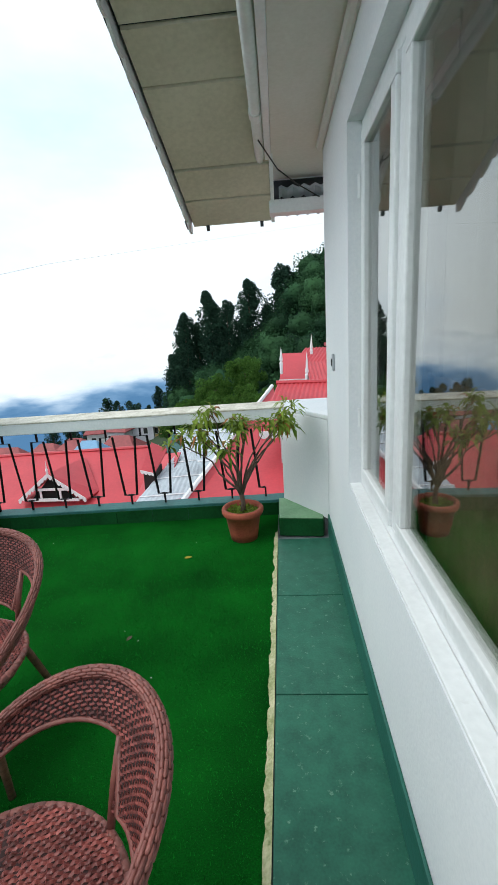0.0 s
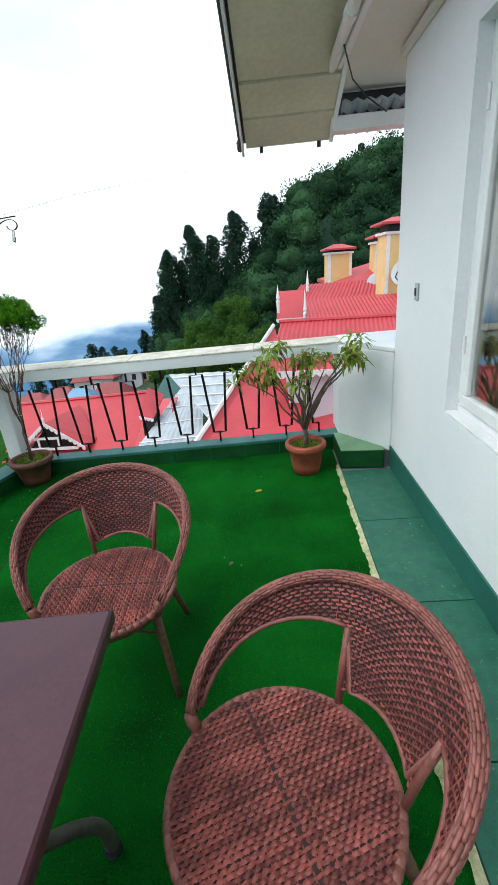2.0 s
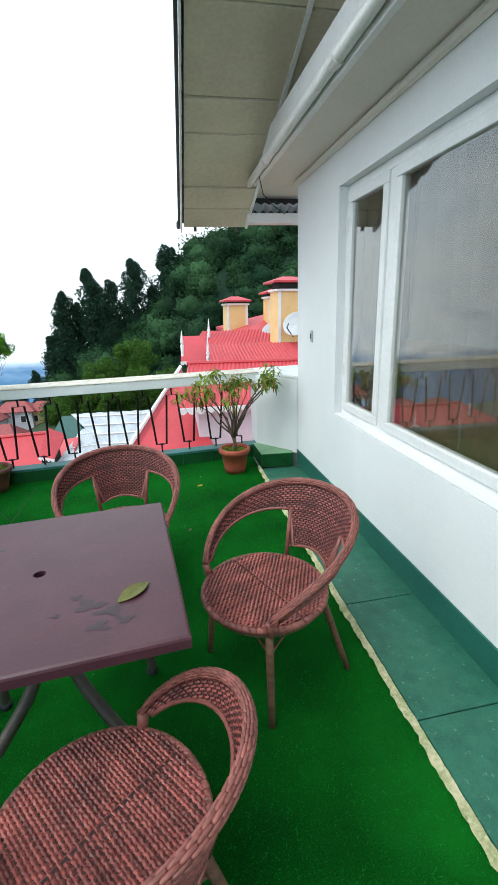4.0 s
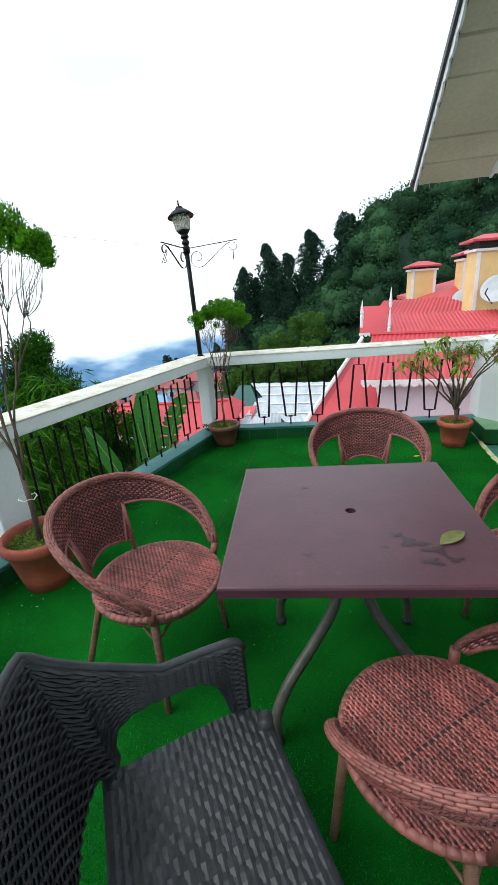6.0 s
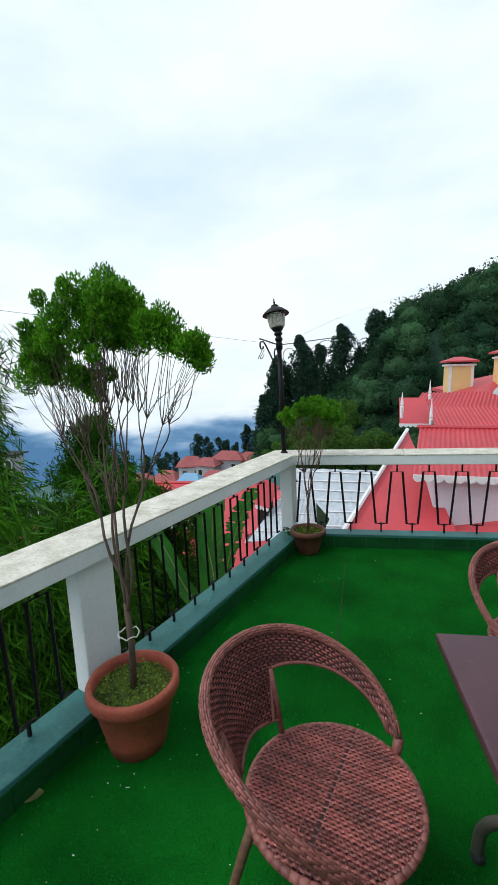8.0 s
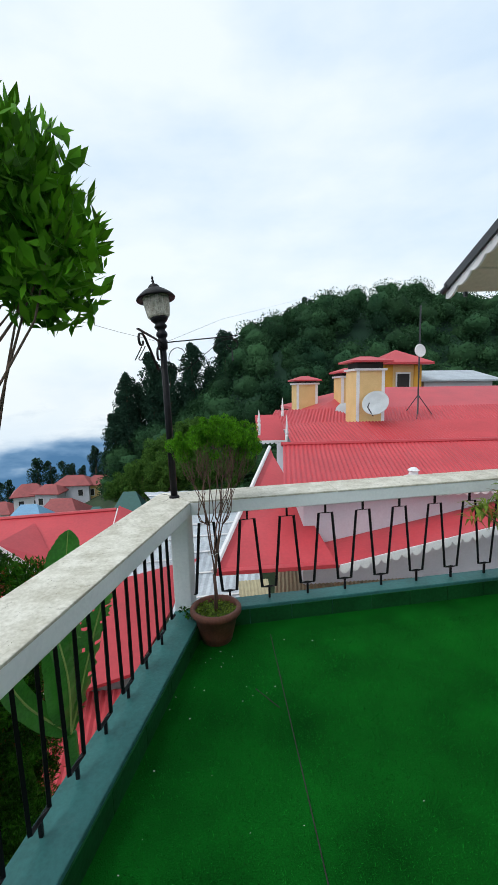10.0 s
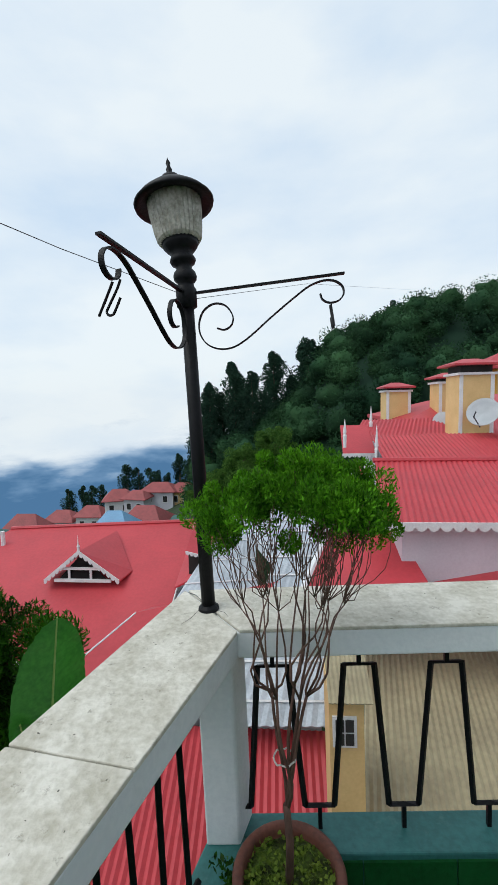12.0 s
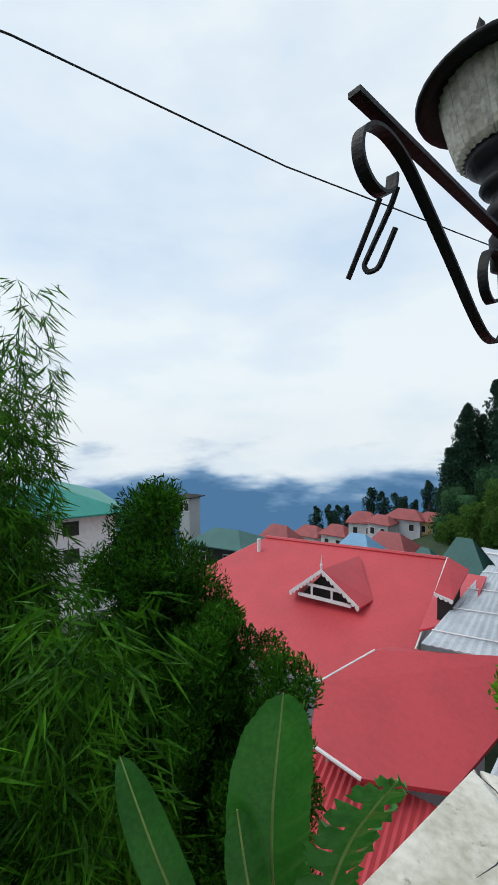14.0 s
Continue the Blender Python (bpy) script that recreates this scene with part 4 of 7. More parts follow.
flat_leaf("fallen_leaf", 2.916, 1.762, H - 0.002, 0.10, 0.05, 40, M_DRYLEAF, "dry greenish leaf lying on the maroon table")
flat_leaf("fallen_leaf", 3.277, 4.214, -0.001, 0.05, 0.028, 10, M_YELLOWLEAF, "small yellow leaf fallen on the turf")
flat_leaf("fallen_leaf", 3.136, 3.443, -0.001, 0.035, 0.02, 60, M_BARK, "small brown leaf fallen on the turf")
flat_leaf("fallen_leaf", 0.70, 2.067, -0.001, 0.09, 0.06, 30, M_DRYLEAF, "dry leaf lying on the turf beside the kerb")

# wet stains on the tabletop
M_WET = material("wet_stain", (0.035, 0.014, 0.020), (0.028, 0.011, 0.016), rough=0.34, scale=20, fine=90, bump=0.0, specular=0.5)
rng = np.random.default_rng(77)
for sx, sy, sr in ((2.80, 1.735, 0.045), (2.86, 1.70, 0.035), (2.76, 1.78, 0.022), (2.84, 1.645, 0.030), (2.90, 1.66, 0.024), (2.72, 1.71, 0.014), (2.50, 1.66, 0.02), (2.47, 2.10, 0.018)):
    bm = bmesh.new()
    k = 22
    ring = []
    for i in range(k):
        a = 2 * math.pi * i / k
        r = sr * (0.7 + 0.35 * math.sin(3 * a + sx * 50) * rng.uniform(0.4, 1) + 0.2 * rng.uniform(-1, 1))
        ring.append(bm.verts.new((sx + r * math.cos(a) * 1.2, sy + r * math.sin(a) * 0.8, H + 0.0008)))
    mid = bm.verts.new((sx, sy, H + 0.0012))
    for i in range(k):
        bm.faces.new((mid, ring[i], ring[(i + 1) % k]))
    tagged(part("water_stain", bm, M_WET), "dark wet stain on the maroon tabletop", "stain", "stains on the table")

# ---- wicker chairs ----
SEAT_Z = 0.42
SEAT_R = 0.245


def rim_at(a):
    """The chair's top rim: a in degrees from the middle of the back."""
    t = min(1.0, abs(a) / 122.0)
    z = 0.455 + (0.757 - 0.455) * (1 - t ** 2.1) ** 0.9
    r = 0.268 + 0.085 * (1 - t ** 2.6)
    return r, z


def band_low(a):
    """Lower edge of the woven band at that angle: a panel down to the seat in the middle, arches at the sides."""
    b = abs(a)
    r, z = rim_at(a)
    if b < 30:
        return 0.455 + 0.03 * math.cos(math.pi * b / 60)
    t = (b - 30) / 92.0
    return max(0.45, z - 0.125 + 0.085 * t)


def band_point(a, z, lift=0.0):
    """A point on the band's surface at angle a and height z; lift is outwards."""
    r, top = rim_at(a)
    f = max(0.0, min(1.0, (z - 0.43) / max(0.02, top - 0.43)))
    rr = SEAT_R + 0.005 + (r - SEAT_R - 0.005) * f + lift
    th = radians(a)
    return (rr * math.cos(th), rr * math.sin(th), z)


def sheet_strand(verts, faces, path, nrms, width, thick):
    """A flat woven strand as a thin box section along a path."""
    k0 = len(verts)
    n = len(path)
    for i in range(n):
        p = Vector(path[i])
        d = Vector(path[min(i + 1, n - 1)]) - Vector(path[max(i - 1, 0)])
        nr = Vector(nrms[i])
        sd = d.cross(nr)
        sd = sd.normalized() * width / 2 if sd.length > 1e-9 else Vector((0, 0, width / 2))
        nt = nr * thick / 2
        verts += [p - sd, p + nt, p + sd, p - nt]
    for i in range(n - 1):
        a, b = k0 + 4 * i, k0 + 4 * (i + 1)
        for j in range(4):
            faces.append((a + j, a + (j + 1) % 4, b + (j + 1) % 4, b + j))
    faces.append((k0, k0 + 1, k0 + 2, k0 + 3))
    e = k0 + 4 * (n - 1)
    faces.append((e + 3, e + 2, e + 1, e))


def wicker_chair():
    ch = thing("wicker_chair", pose(0, 0, 0), "red-brown woven wicker tub chair with a round seat", "chair", "wicker chairs round the table")
    # seat: strands woven over and under, on a dark core painted as gap shade
    rngc = np.random.default_rng(11)
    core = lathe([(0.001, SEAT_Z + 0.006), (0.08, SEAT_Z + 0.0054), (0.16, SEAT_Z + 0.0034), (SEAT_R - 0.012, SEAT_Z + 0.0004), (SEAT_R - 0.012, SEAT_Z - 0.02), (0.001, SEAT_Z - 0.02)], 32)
    seat = part("seat", core, M_WICKER_SHADE, ch)
    verts, faces = [], []
    rows = 46
    pitch = 2 * SEAT_R / rows

    def dome(x, y):
        q = (x * x + y * y) / SEAT_R ** 2
        return SEAT_Z + 0.006 * (1 - q)

    for i in range(rows):
        y = -SEAT_R + pitch * (i + 0.5)
        half = math.sqrt(max(0, (SEAT_R - 0.004) ** 2 - y * y))
        if half < 0.03:
            continue
        n = max(4, int(2 * half / 0.0036))
        path, nr = [], []
        jit = rngc.uniform(-0.0015, 0.0015)
        for j in range(n + 1):
            x = -half + 2 * half * j / n
            w = math.cos(math.pi * (x / 0.0105 + i))
            path.append((x, y + jit + 0.0008 * math.sin(j * 1.3 + i), dome(x, y) + 0.0012 + 0.0023 * w - 0.0045 * math.exp(-(x / 0.006) ** 2) - 0.002 * math.exp(-((x - 0.035) / 0.006) ** 2)))
            nr.append((0, 0, 1))
        sheet_strand(verts, faces, path, nr, pitch * 0.88, 0.0056)
    cols = int(2 * SEAT_R / 0.0165)
    for j in range(cols):
        x = -SEAT_R + 0.0165 * (j + 0.5)
        half = math.sqrt(max(0, (SEAT_R - 0.006) ** 2 - x * x))
        if half < 0.03:
            continue
        path = [(x, -half + 2 * half * q / 14, dome(x, -half + 2 * half * q / 14) - 0.0006) for q in range(15)]
        sheet_strand(verts, faces, path, [(0, 0, 1)] * 15, 0.005, 0.004)
    mesh_object("seat_weave", verts, faces, M_WICKER, seat)
    # rolled rim of the seat
    n = 60
    bm = bmesh.new()
    for i in range(n):
        a0, a1 = 2 * math.pi * (i - 0.15) / n, 2 * math.pi * (i + 1.1) / n
        pts = [(SEAT_R * math.cos(a), SEAT_R * math.sin(a), SEAT_Z - 0.012) for a in (a0, (a0 + a1) / 2, a1)]
        add_tube(bm, pts, [0.0125, 0.0135, 0.0125], 7)
    part("seat_rim", bm, M_WICKER_RIM, ch, smooth=True)
    # back band, its dark core colour standing for shade between the strands
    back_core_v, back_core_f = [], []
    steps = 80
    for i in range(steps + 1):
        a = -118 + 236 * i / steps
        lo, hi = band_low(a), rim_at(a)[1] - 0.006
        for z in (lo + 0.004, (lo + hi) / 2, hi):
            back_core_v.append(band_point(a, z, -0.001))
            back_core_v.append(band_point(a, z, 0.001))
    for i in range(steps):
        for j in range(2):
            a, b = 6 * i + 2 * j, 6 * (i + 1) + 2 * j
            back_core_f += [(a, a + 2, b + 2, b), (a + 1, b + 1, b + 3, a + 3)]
    back = mesh_object("backrest", back_core_v, back_core_f, M_WICKER_SHADE, ch)
    verts, faces = [], []
    rows = 31
    for row in range(rows):
        run, nr = [], []
        for i in range(338):
            a = -118 + i * 0.7
            lo, hi = band_low(a), rim_at(a)[1] - 0.008
            # rows follow the rim downwards
            zz = rim_at(a)[1] - 0.014 - row * 0.0095
            if zz < lo + 0.002 or zz < 0.435:
                if len(run) > 5:
                    sheet_strand(verts, faces, run, nr, 0.0082, 0.0060)
                run, nr = [], []
                continue
            w = math.cos(math.pi * (a / 2.1 + row))
            run.append(band_point(a, zz, 0.0024 * w))
            th = radians(a)
            nr.append((math.cos(th), math.sin(th), 0))
        if len(run) > 5:
            sheet_strand(verts, faces, run, nr, 0.0082, 0.0060)
    for j in range(-40, 40):
        a = j * 2.9 + 1.45
        lo, hi = band_low(a), rim_at(a)[1] - 0.006
        if hi - lo < 0.03:
            continue
        pts = [band_point(a, lo + (hi - lo) * q / 5) for q in range(6)]
        th = radians(a)
        sheet_strand(verts, faces, pts, [(math.cos(th), math.sin(th), 0)] * 6, 0.004, 0.005)
    mesh_object("back_weave", verts, faces, M_WICKER, back)
    # wrapped rim: short overlapping windings
    bm = bmesh.new()
    cords, n = 11, 46
    for c in range(cords):
        turn = 2 * math.pi * c / cords
        for i in range(n):
            pts, rad = [], []
            for q in (0.0, 0.12, 0.5, 0.88, 1.0):
                a = max(-122, min(122, -122 + 244 * (i + q + 0.5 * (c % 2)) / n))
                r, z = rim_at(a)
                lift = 0.0118 if 0 < q < 1 else 0.0095
                r += lift * math.cos(turn)
                pts.append((r * math.cos(radians(a)), r * math.sin(radians(a)), z + lift * math.sin(turn)))
                rad.append(0.0042 if 0 < q < 1 else 0.0028)
            if (Vector(pts[0]) - Vector(pts[-1])).length > 0.004:
                add_tube(bm, pts, rad, 5)
    part("rim", bm, M_WICKER_RIM, ch, smooth=True)
    # lower edge of the band, as a cord
    for s in (-1, 1):
        pts = [band_point(s * (31 + 84 * q / 14), band_low(s * (31 + 84 * q / 14)) + 0.003) for q in range(15)]
        part("arch_cord", tube(pts, 0.007, 6), M_WICKER_RIM, ch, smooth=True)
        part("post", tube([band_point(s * 30, 0.405, 0.0), band_point(s * 30, 0.52), band_point(s * 30, 0.62)], 0.010, 7), M_WICKER_RIM, ch, smooth=True)
        a = s * 122
        r, z = rim_at(a)
        part("arm_post", tube([(r * math.cos(radians(a)), r * math.sin(radians(a)), z + 0.002), (0.252 * math.cos(radians(a)), 0.252 * math.sin(radians(a)), 0.40)], 0.016, 8), M_WICKER_RIM, ch, smooth=True)
    pts = [band_point(-30 + 60 * q / 10, band_low(-30 + 60 * q / 10) + 0.002) for q in range(11)]
    part("arch_cord", tube(pts, 0.007, 6), M_WICKER_RIM, ch, smooth=True)
    # legs
    feet = []
    for a, r0, r1 in ((122, 0.235, 0.275), (-122, 0.235, 0.275), (36, 0.22, 0.35), (-36, 0.22, 0.35)):
        th = radians(a)
        top = Vector((r0 * math.cos(th), r0 * math.sin(th), SEAT_Z - 0.02))
        low = Vector((r1 * math.cos(th), r1 * math.sin(th), 0.0))
        feet.append((top, low))
        part("leg", tube([top, top.lerp(low, 0.35) + Vector((0, 0, 0.004)), top.lerp(low, 0.7), low], [0.016, 0.015, 0.0135, 0.0125], 9), M_WICKER_LEG, ch, smooth=True)
    for i, j in ((0, 2), (1, 3), (2, 3), (0, 1)):
        p, q = feet[i][0].lerp(feet[i][1], 0.24), feet[j][0].lerp(feet[j][1], 0.24)
        mid = (p + q) / 2 * Vector((0.8, 0.8, 1))
        part("stretcher", tube(smooth_path([p, mid, q], 5), 0.006, 6), M_WICKER_LEG, ch, smooth=True)
    part("seat_ring", tube([(0.225 * math.cos(2 * math.pi * i / 24), 0.225 * math.sin(2 * math.pi * i / 24), SEAT_Z - 0.045) for i in range(24)], 0.011, 6, closed=True), M_WICKER_LEG, ch)
    return ch


chair = wicker_chair()
chair.matrix_world = pose(3.37, 2.138, 0, 0, 0, 23) @ Matrix.Scale(0.985, 4)
for x, y, turn, size in ((2.765, 2.825, 91, 0.98), (1.878, 1.945, 165, 1.01), (2.826, 1.395, -52, 0.985)):
    copy_thing(chair, pose(x, y, 0, 0, 0, turn) @ Matrix.Scale(size, 4))

# ---- charcoal resin armchair, facing the table ----


def resin_chair():
    ch = thing("resin_armchair", pose(0, 0, 0), "charcoal woven-pattern resin armchair", "chair")
    # seat: moulded ribs; local +x is the front
    verts, faces = [], []
    rows = 24
    for i in range(rows):
        x = -0.21 + 0.41 * (i + 0.5) / rows
        half = (0.225 + 0.045 * (i / rows)) * (1 - 0.16 * (i / rows) ** 8)
        n = 36
        path, nr = [], []
        for j in range(n + 1):
            y = -half + 2 * half * j / n
            path.append((x, y, 0.43 - 0.02 * (1 - (y / half) ** 2) + 0.0022 * math.cos(math.pi * (y / 0.024 + i)) - 0.012 * max(0, (x - 0.13) / 0.07) ** 2))
            nr.append((0, 0, 1))
        sheet_strand(verts, faces, path, nr, 0.0205, 0.006)
    bm = bmesh.new()
    grid = []
    for i in range(13):
        x = -0.22 + 0.43 * i / 12
        half = (0.23 + 0.045 * i / 12) * (1 - 0.16 * (i / 12) ** 8)
        grid.append([(bm.verts.new((x, -half + 2 * half * j / 10, 0.425 - 0.02 * (1 - (2 * j / 10 - 1) ** 2) - 0.012 * max(0, (x - 0.13) / 0.07) ** 2))) for j in range(11)])
    for i in range(12):
        for j in range(10):
            bm.faces.new((grid[i][j], grid[i + 1][j], grid[i + 1][j + 1], grid[i][j + 1]))
    ex = bmesh.ops.extrude_face_region(bm, geom=bm.faces[:])
    for g in ex["geom"]:
        if isinstance(g, bmesh.types.BMVert):
            g.co.z -= 0.022
    seat = part("seat", bm, M_BLACKCHAIR, ch)
    mesh_object("seat_weave", verts, faces, M_BLACKCHAIR, seat)
    # shell: backrest running into the arms; s from -1 (one arm's front) to 1 (the other's)

    def shell(s, f):
        """A point of the shell: s along it, f from the lower to the upper edge."""
        b = abs(s)
        side = 1 if s > 0 else -1
        if b < 0.45:
            t = b / 0.45
            x = -0.235 - 0.05 + 0.05 * t ** 3
            y = side * 0.235 * t
            lo, hi = 0.43, 0.83 - 0.02 * (1 - t) + 0.01 * t
        else:
            t = (b - 0.45) / 0.55
            x = -0.235 + 0.405 * t
            y = side * (0.235 + 0.035 * math.sin(math.pi * min(1, t * 1.1) * 0.5))
            hi = 0.84 - 0.19 * min(1, t / 0.5) ** 0.7 + 0.0 * t
            q = (t - 0.50) / 0.37
            lo = 0.425 + (0.155 * math.sqrt(1 - q ** 4) if abs(q) < 1 else 0.0)
            if t > 0.93:
                hi = 0.65 - 0.03 * ((t - 0.93) / 0.07) ** 2
        z = lo + (hi - lo) * f
        lean = 0.07 * (z - 0.43) / 0.4
        return Vector((x - lean * (1 if b < 0.45 else max(0, 1 - t * 1.6)), y * (1 + 0.12 * (z - 0.43)), z))

    bm = bmesh.new()
    n, rows = 96, 10
    grid = [[bm.verts.new(shell(-1 + 2 * i / n, j / rows)) for j in range(rows + 1)] for i in range(n + 1)]
    for i in range(n):
        for j in range(rows):
            bm.faces.new((grid[i][j], grid[i + 1][j], grid[i + 1][j + 1], grid[i][j + 1]))
    bmesh.ops.recalc_face_normals(bm, faces=bm.faces[:])
    bmesh.ops.solidify(bm, geom=bm.faces[:], thickness=0.014)
    back = part("backrest", bm, M_BLACKCHAIR, ch, smooth=True)
    verts, faces = [], []
    for j in range(26):
        f = (j + 0.5) / 26
        for lift in (-0.017, 0.003):
            path, nr = [], []
            for i in range(193):
                s = -0.985 + 1.97 * i / 192
                p = shell(s, f)
                q = shell(min(1, s + 0.01), f)
                d = q - p
                nm = Vector((-d.y, d.x, 0)).normalized()
                path.append(p + nm * (lift + 0.0024 * math.cos(math.pi * (i / 2.6 + j))))
                nr.append(nm)
            sheet_strand(verts, faces, path, nr, 0.0115, 0.006)
    mesh_object("back_weave", verts, faces, M_BLACKCHAIR, back)
    part("rim", tube([shell(-1 + 2 * i / 96, 1.0) for i in range(97)], 0.012, 8), M_BLACKCHAIR, ch, smooth=True)
    for sx in (-1, 1):
        for sy in (-1, 1):
            top = Vector((0.19 * sx, 0.21 * sy, 0.43))
            low = Vector((0.19 * sx + 0.04 * sx, 0.225 * sy + 0.03 * sy, 0.0))
            part("leg", tube([top, low], [0.026, 0.018], 8, flat=0.75), M_BLACKCHAIR, ch, smooth=True)
    return ch


black = resin_chair()
black.matrix_world = pose(2.338, 1.096, 0, 0, 0, 30) @ Matrix.Diagonal((1.0, 1.07, 0.955, 1.0))

# ---- potted plants ----


def flower_pot(name, m, label, r_top, r_low, height, mat, group="plant pots"):
    pot = thing(name, m, label, "plant pot", group)
    t = 0.018
    prof = [(r_low * 0.3, 0.0), (r_low, 0.0), (r_low + (r_top - r_low) * 0.25, height * 0.25), (r_low + (r_top - r_low) * 0.27, height * 0.27), (r_top - 0.012, height * 0.78), (r_top + 0.004, height * 0.80), (r_top + 0.012, height * 0.86), (r_top + 0.012, height * 0.96), (r_top + 0.004, height), (r_top - t + 0.004, height), (r_top - t, height * 0.9), (r_top - t - 0.004, height * 0.80)]
    part("body", lathe(prof, 36), mat, pot, smooth=True)
    rngp = np.random.default_rng(5)
    bm = bmesh.new()
    c = bm.verts.new((0, 0, height * 0.86))
    rings = []
    for k in range(1, 6):
        rr = (r_top - t) * k / 5
        rings.append([bm.verts.new((rr * math.cos(2 * math.pi * j / 24), rr * math.sin(2 * math.pi * j / 24), height * 0.84 + (0.012 * rngp.uniform(-1, 1) if k < 5 else 0))) for j in range(24)])
    for j in range(24):
        bm.faces.new((c, rings[0][j], rings[0][(j + 1) % 24]))
        for a, b in zip(rings, rings[1:]):
            bm.faces.new((a[j], b[j], b[(j + 1) % 24], a[(j + 1) % 24]))
    part("soil", bm, M_SOIL, pot, "mossy soil in the pot", smooth=True)
    n = 260
    a = rngp.uniform(0, 2 * np.pi, n)
    q = (r_top - t) * np.sqrt(rngp.uniform(0, 0.95, n))
    cs = np.stack([q * np.cos(a), q * np.sin(a), np.full(n, height * 0.85) + rngp.uniform(0, 0.015, n)], 1)
    cloud_object("ground_cover", [leaf_cloud(rngp, cs, 0.012, 3, 0.014, 0.8)], M_SHRUB, pot, "tiny green ground cover leaves")
    return pot


def branch_each(rng, start, tips, spread, r0, bark, parent, name="branch"):
    """Bare stems from a start towards tips, wavering and tapering, each a part of its own."""
    for tip in tips:
        s, e = Vector(start), Vector(tip)
        pts = []
        for i in range(8):
            t = i / 7
            fan = t ** 1.35
            p = Vector((s.x + (e.x - s.x) * fan, s.y + (e.y - s.y) * fan, s.z + (e.z - s.z) * t))
            p += Vector(rng.normal(size=3) * spread * math.sin(math.pi * t))
            p += Vector((0.02 * math.sin(9 * t + e.x * 40), 0.02 * math.cos(8 * t + e.y * 40), 0)) * t
            pts.append(p)
        part(name, tube(pts, [r0 * (1 - 0.75 * i / 7) for i in range(8)], 6), bark, parent, smooth=True)


def topiary(m, label, height, blobs, count, leaf, per, seed, bark, r0, ball):
    """A small clipped evergreen. Stems fork twice on their way to tips that fill some ellipsoids (x, y, z, rx, ry, rz, share); each tip carries a spray."""
    rng = np.random.default_rng(seed)
    tree = thing("potted_tree", m, label, "potted tree", "potted plants")
    tips = []
    for bx, by, bz, rx, ry, rz, share in blobs:
        for _ in range(int(count * share)):
            d = rng.normal(size=3)
            d /= np.linalg.norm(d)
            q = rng.uniform(0.25, 1.0) ** 0.5
            up = abs(d[2]) if rng.uniform() < 0.85 else d[2] * 0.7
            tips.append(Vector((bx + d[0] * rx * q, by + d[1] * ry * q, bz + up * rz * q)))
    stem_top = Vector((0, 0, height))
    part("trunk", tube([(0, 0, 0), (0.006, 0.004, height * 0.5), stem_top], [r0, r0 * 0.92, r0 * 0.8], 8), bark, tree, smooth=True)

    def limb(bm, a, b, ra, rb, wave):
        pts = []
        side = Vector(rng.normal(size=3)) * wave
        side2 = Vector(rng.normal(size=3)) * wave * 0.6
        for i in range(7):
            t = i / 6
            pts.append(a.lerp(b, t) + side * math.sin(math.pi * t) + side2 * math.sin(2 * math.pi * t))
        add_tube(bm, pts, [ra + (rb - ra) * i / 6 for i in range(7)], 6)

    def groups(points, k):
        """Splits points into k by the angle round their middle."""
        mx = sum((p.x for p in points)) / len(points)
        my = sum((p.y for p in points)) / len(points)
        order = sorted(points, key=lambda p: math.atan2(p.y - my, p.x - mx))
        size = max(1, math.ceil(len(order) / k))
        return [order[i:i + size] for i in range(0, len(order), size)]

    for main in groups(tips, 5):
        bm = bmesh.new()
        mean = sum(main, Vector()) / len(main)
        low = min(p.z for p in main)
        fork = stem_top.lerp(Vector((mean.x * 0.75, mean.y * 0.75, low)), 0.42)
        limb(bm, stem_top - Vector((0, 0, rng.uniform(0, 0.06))), fork, r0 * 0.50, r0 * 0.34, 0.02)
        for sub_ in groups(main, 4):
            m2 = sum(sub_, Vector()) / len(sub_)
            fork2 = fork.lerp(Vector((m2.x * 0.95, m2.y * 0.95, min(p.z for p in sub_) - 0.03)), 0.62)
            limb(bm, fork, fork2, r0 * 0.30, r0 * 0.13, 0.022)
            for tip in sub_:
                limb(bm, fork2, tip, r0 * 0.105, 0.0008, 0.020)
        part("branch", bm, bark, tree, smooth=True)
    centres = [tuple(p) for p in tips]
    cloud_object("crown", [leaf_cloud(rng, centres, rng.uniform(0.5, 1.0, len(centres)) * ball, per, leaf, 0.34, (1, 1, 1.1), droop=-1.0)], M_THUJA, tree, "clipped green crown of fine sprays")
    return tree


flower_pot("plant_pot", pose(0.985, 2.405, 0), "large terracotta pot with mossy soil", 0.19, 0.125, 0.31, M_TERRA)
topiary(pose(0.985, 2.405, 0.26), "tall potted evergreen with bare stems and a clipped crown", 0.40,
        ((-0.08, 0.04, 1.48, 0.25, 0.23, 0.27, 0.50), (0.0, 0.08, 1.575, 0.16, 0.17, 0.21, 0.14), (0.24, 0.0, 1.49, 0.070, 0.075, 0.12, 0.12), (0.38, -0.02, 1.40, 0.05, 0.06, 0.12, 0.08), (-0.30, 0.0, 1.34, 0.09, 0.10, 0.14, 0.10), (-0.16, 0.05, 1.30, 0.10, 0.10, 0.10, 0.06)),
        150, 0.019, 330, 21, M_BARK, 0.016, 0.056)
flower_pot("plant_pot", pose(1.515, 4.60, 0), "dark brown clay pot with mossy soil", 0.148, 0.095, 0.215, M_BROWNPOT)
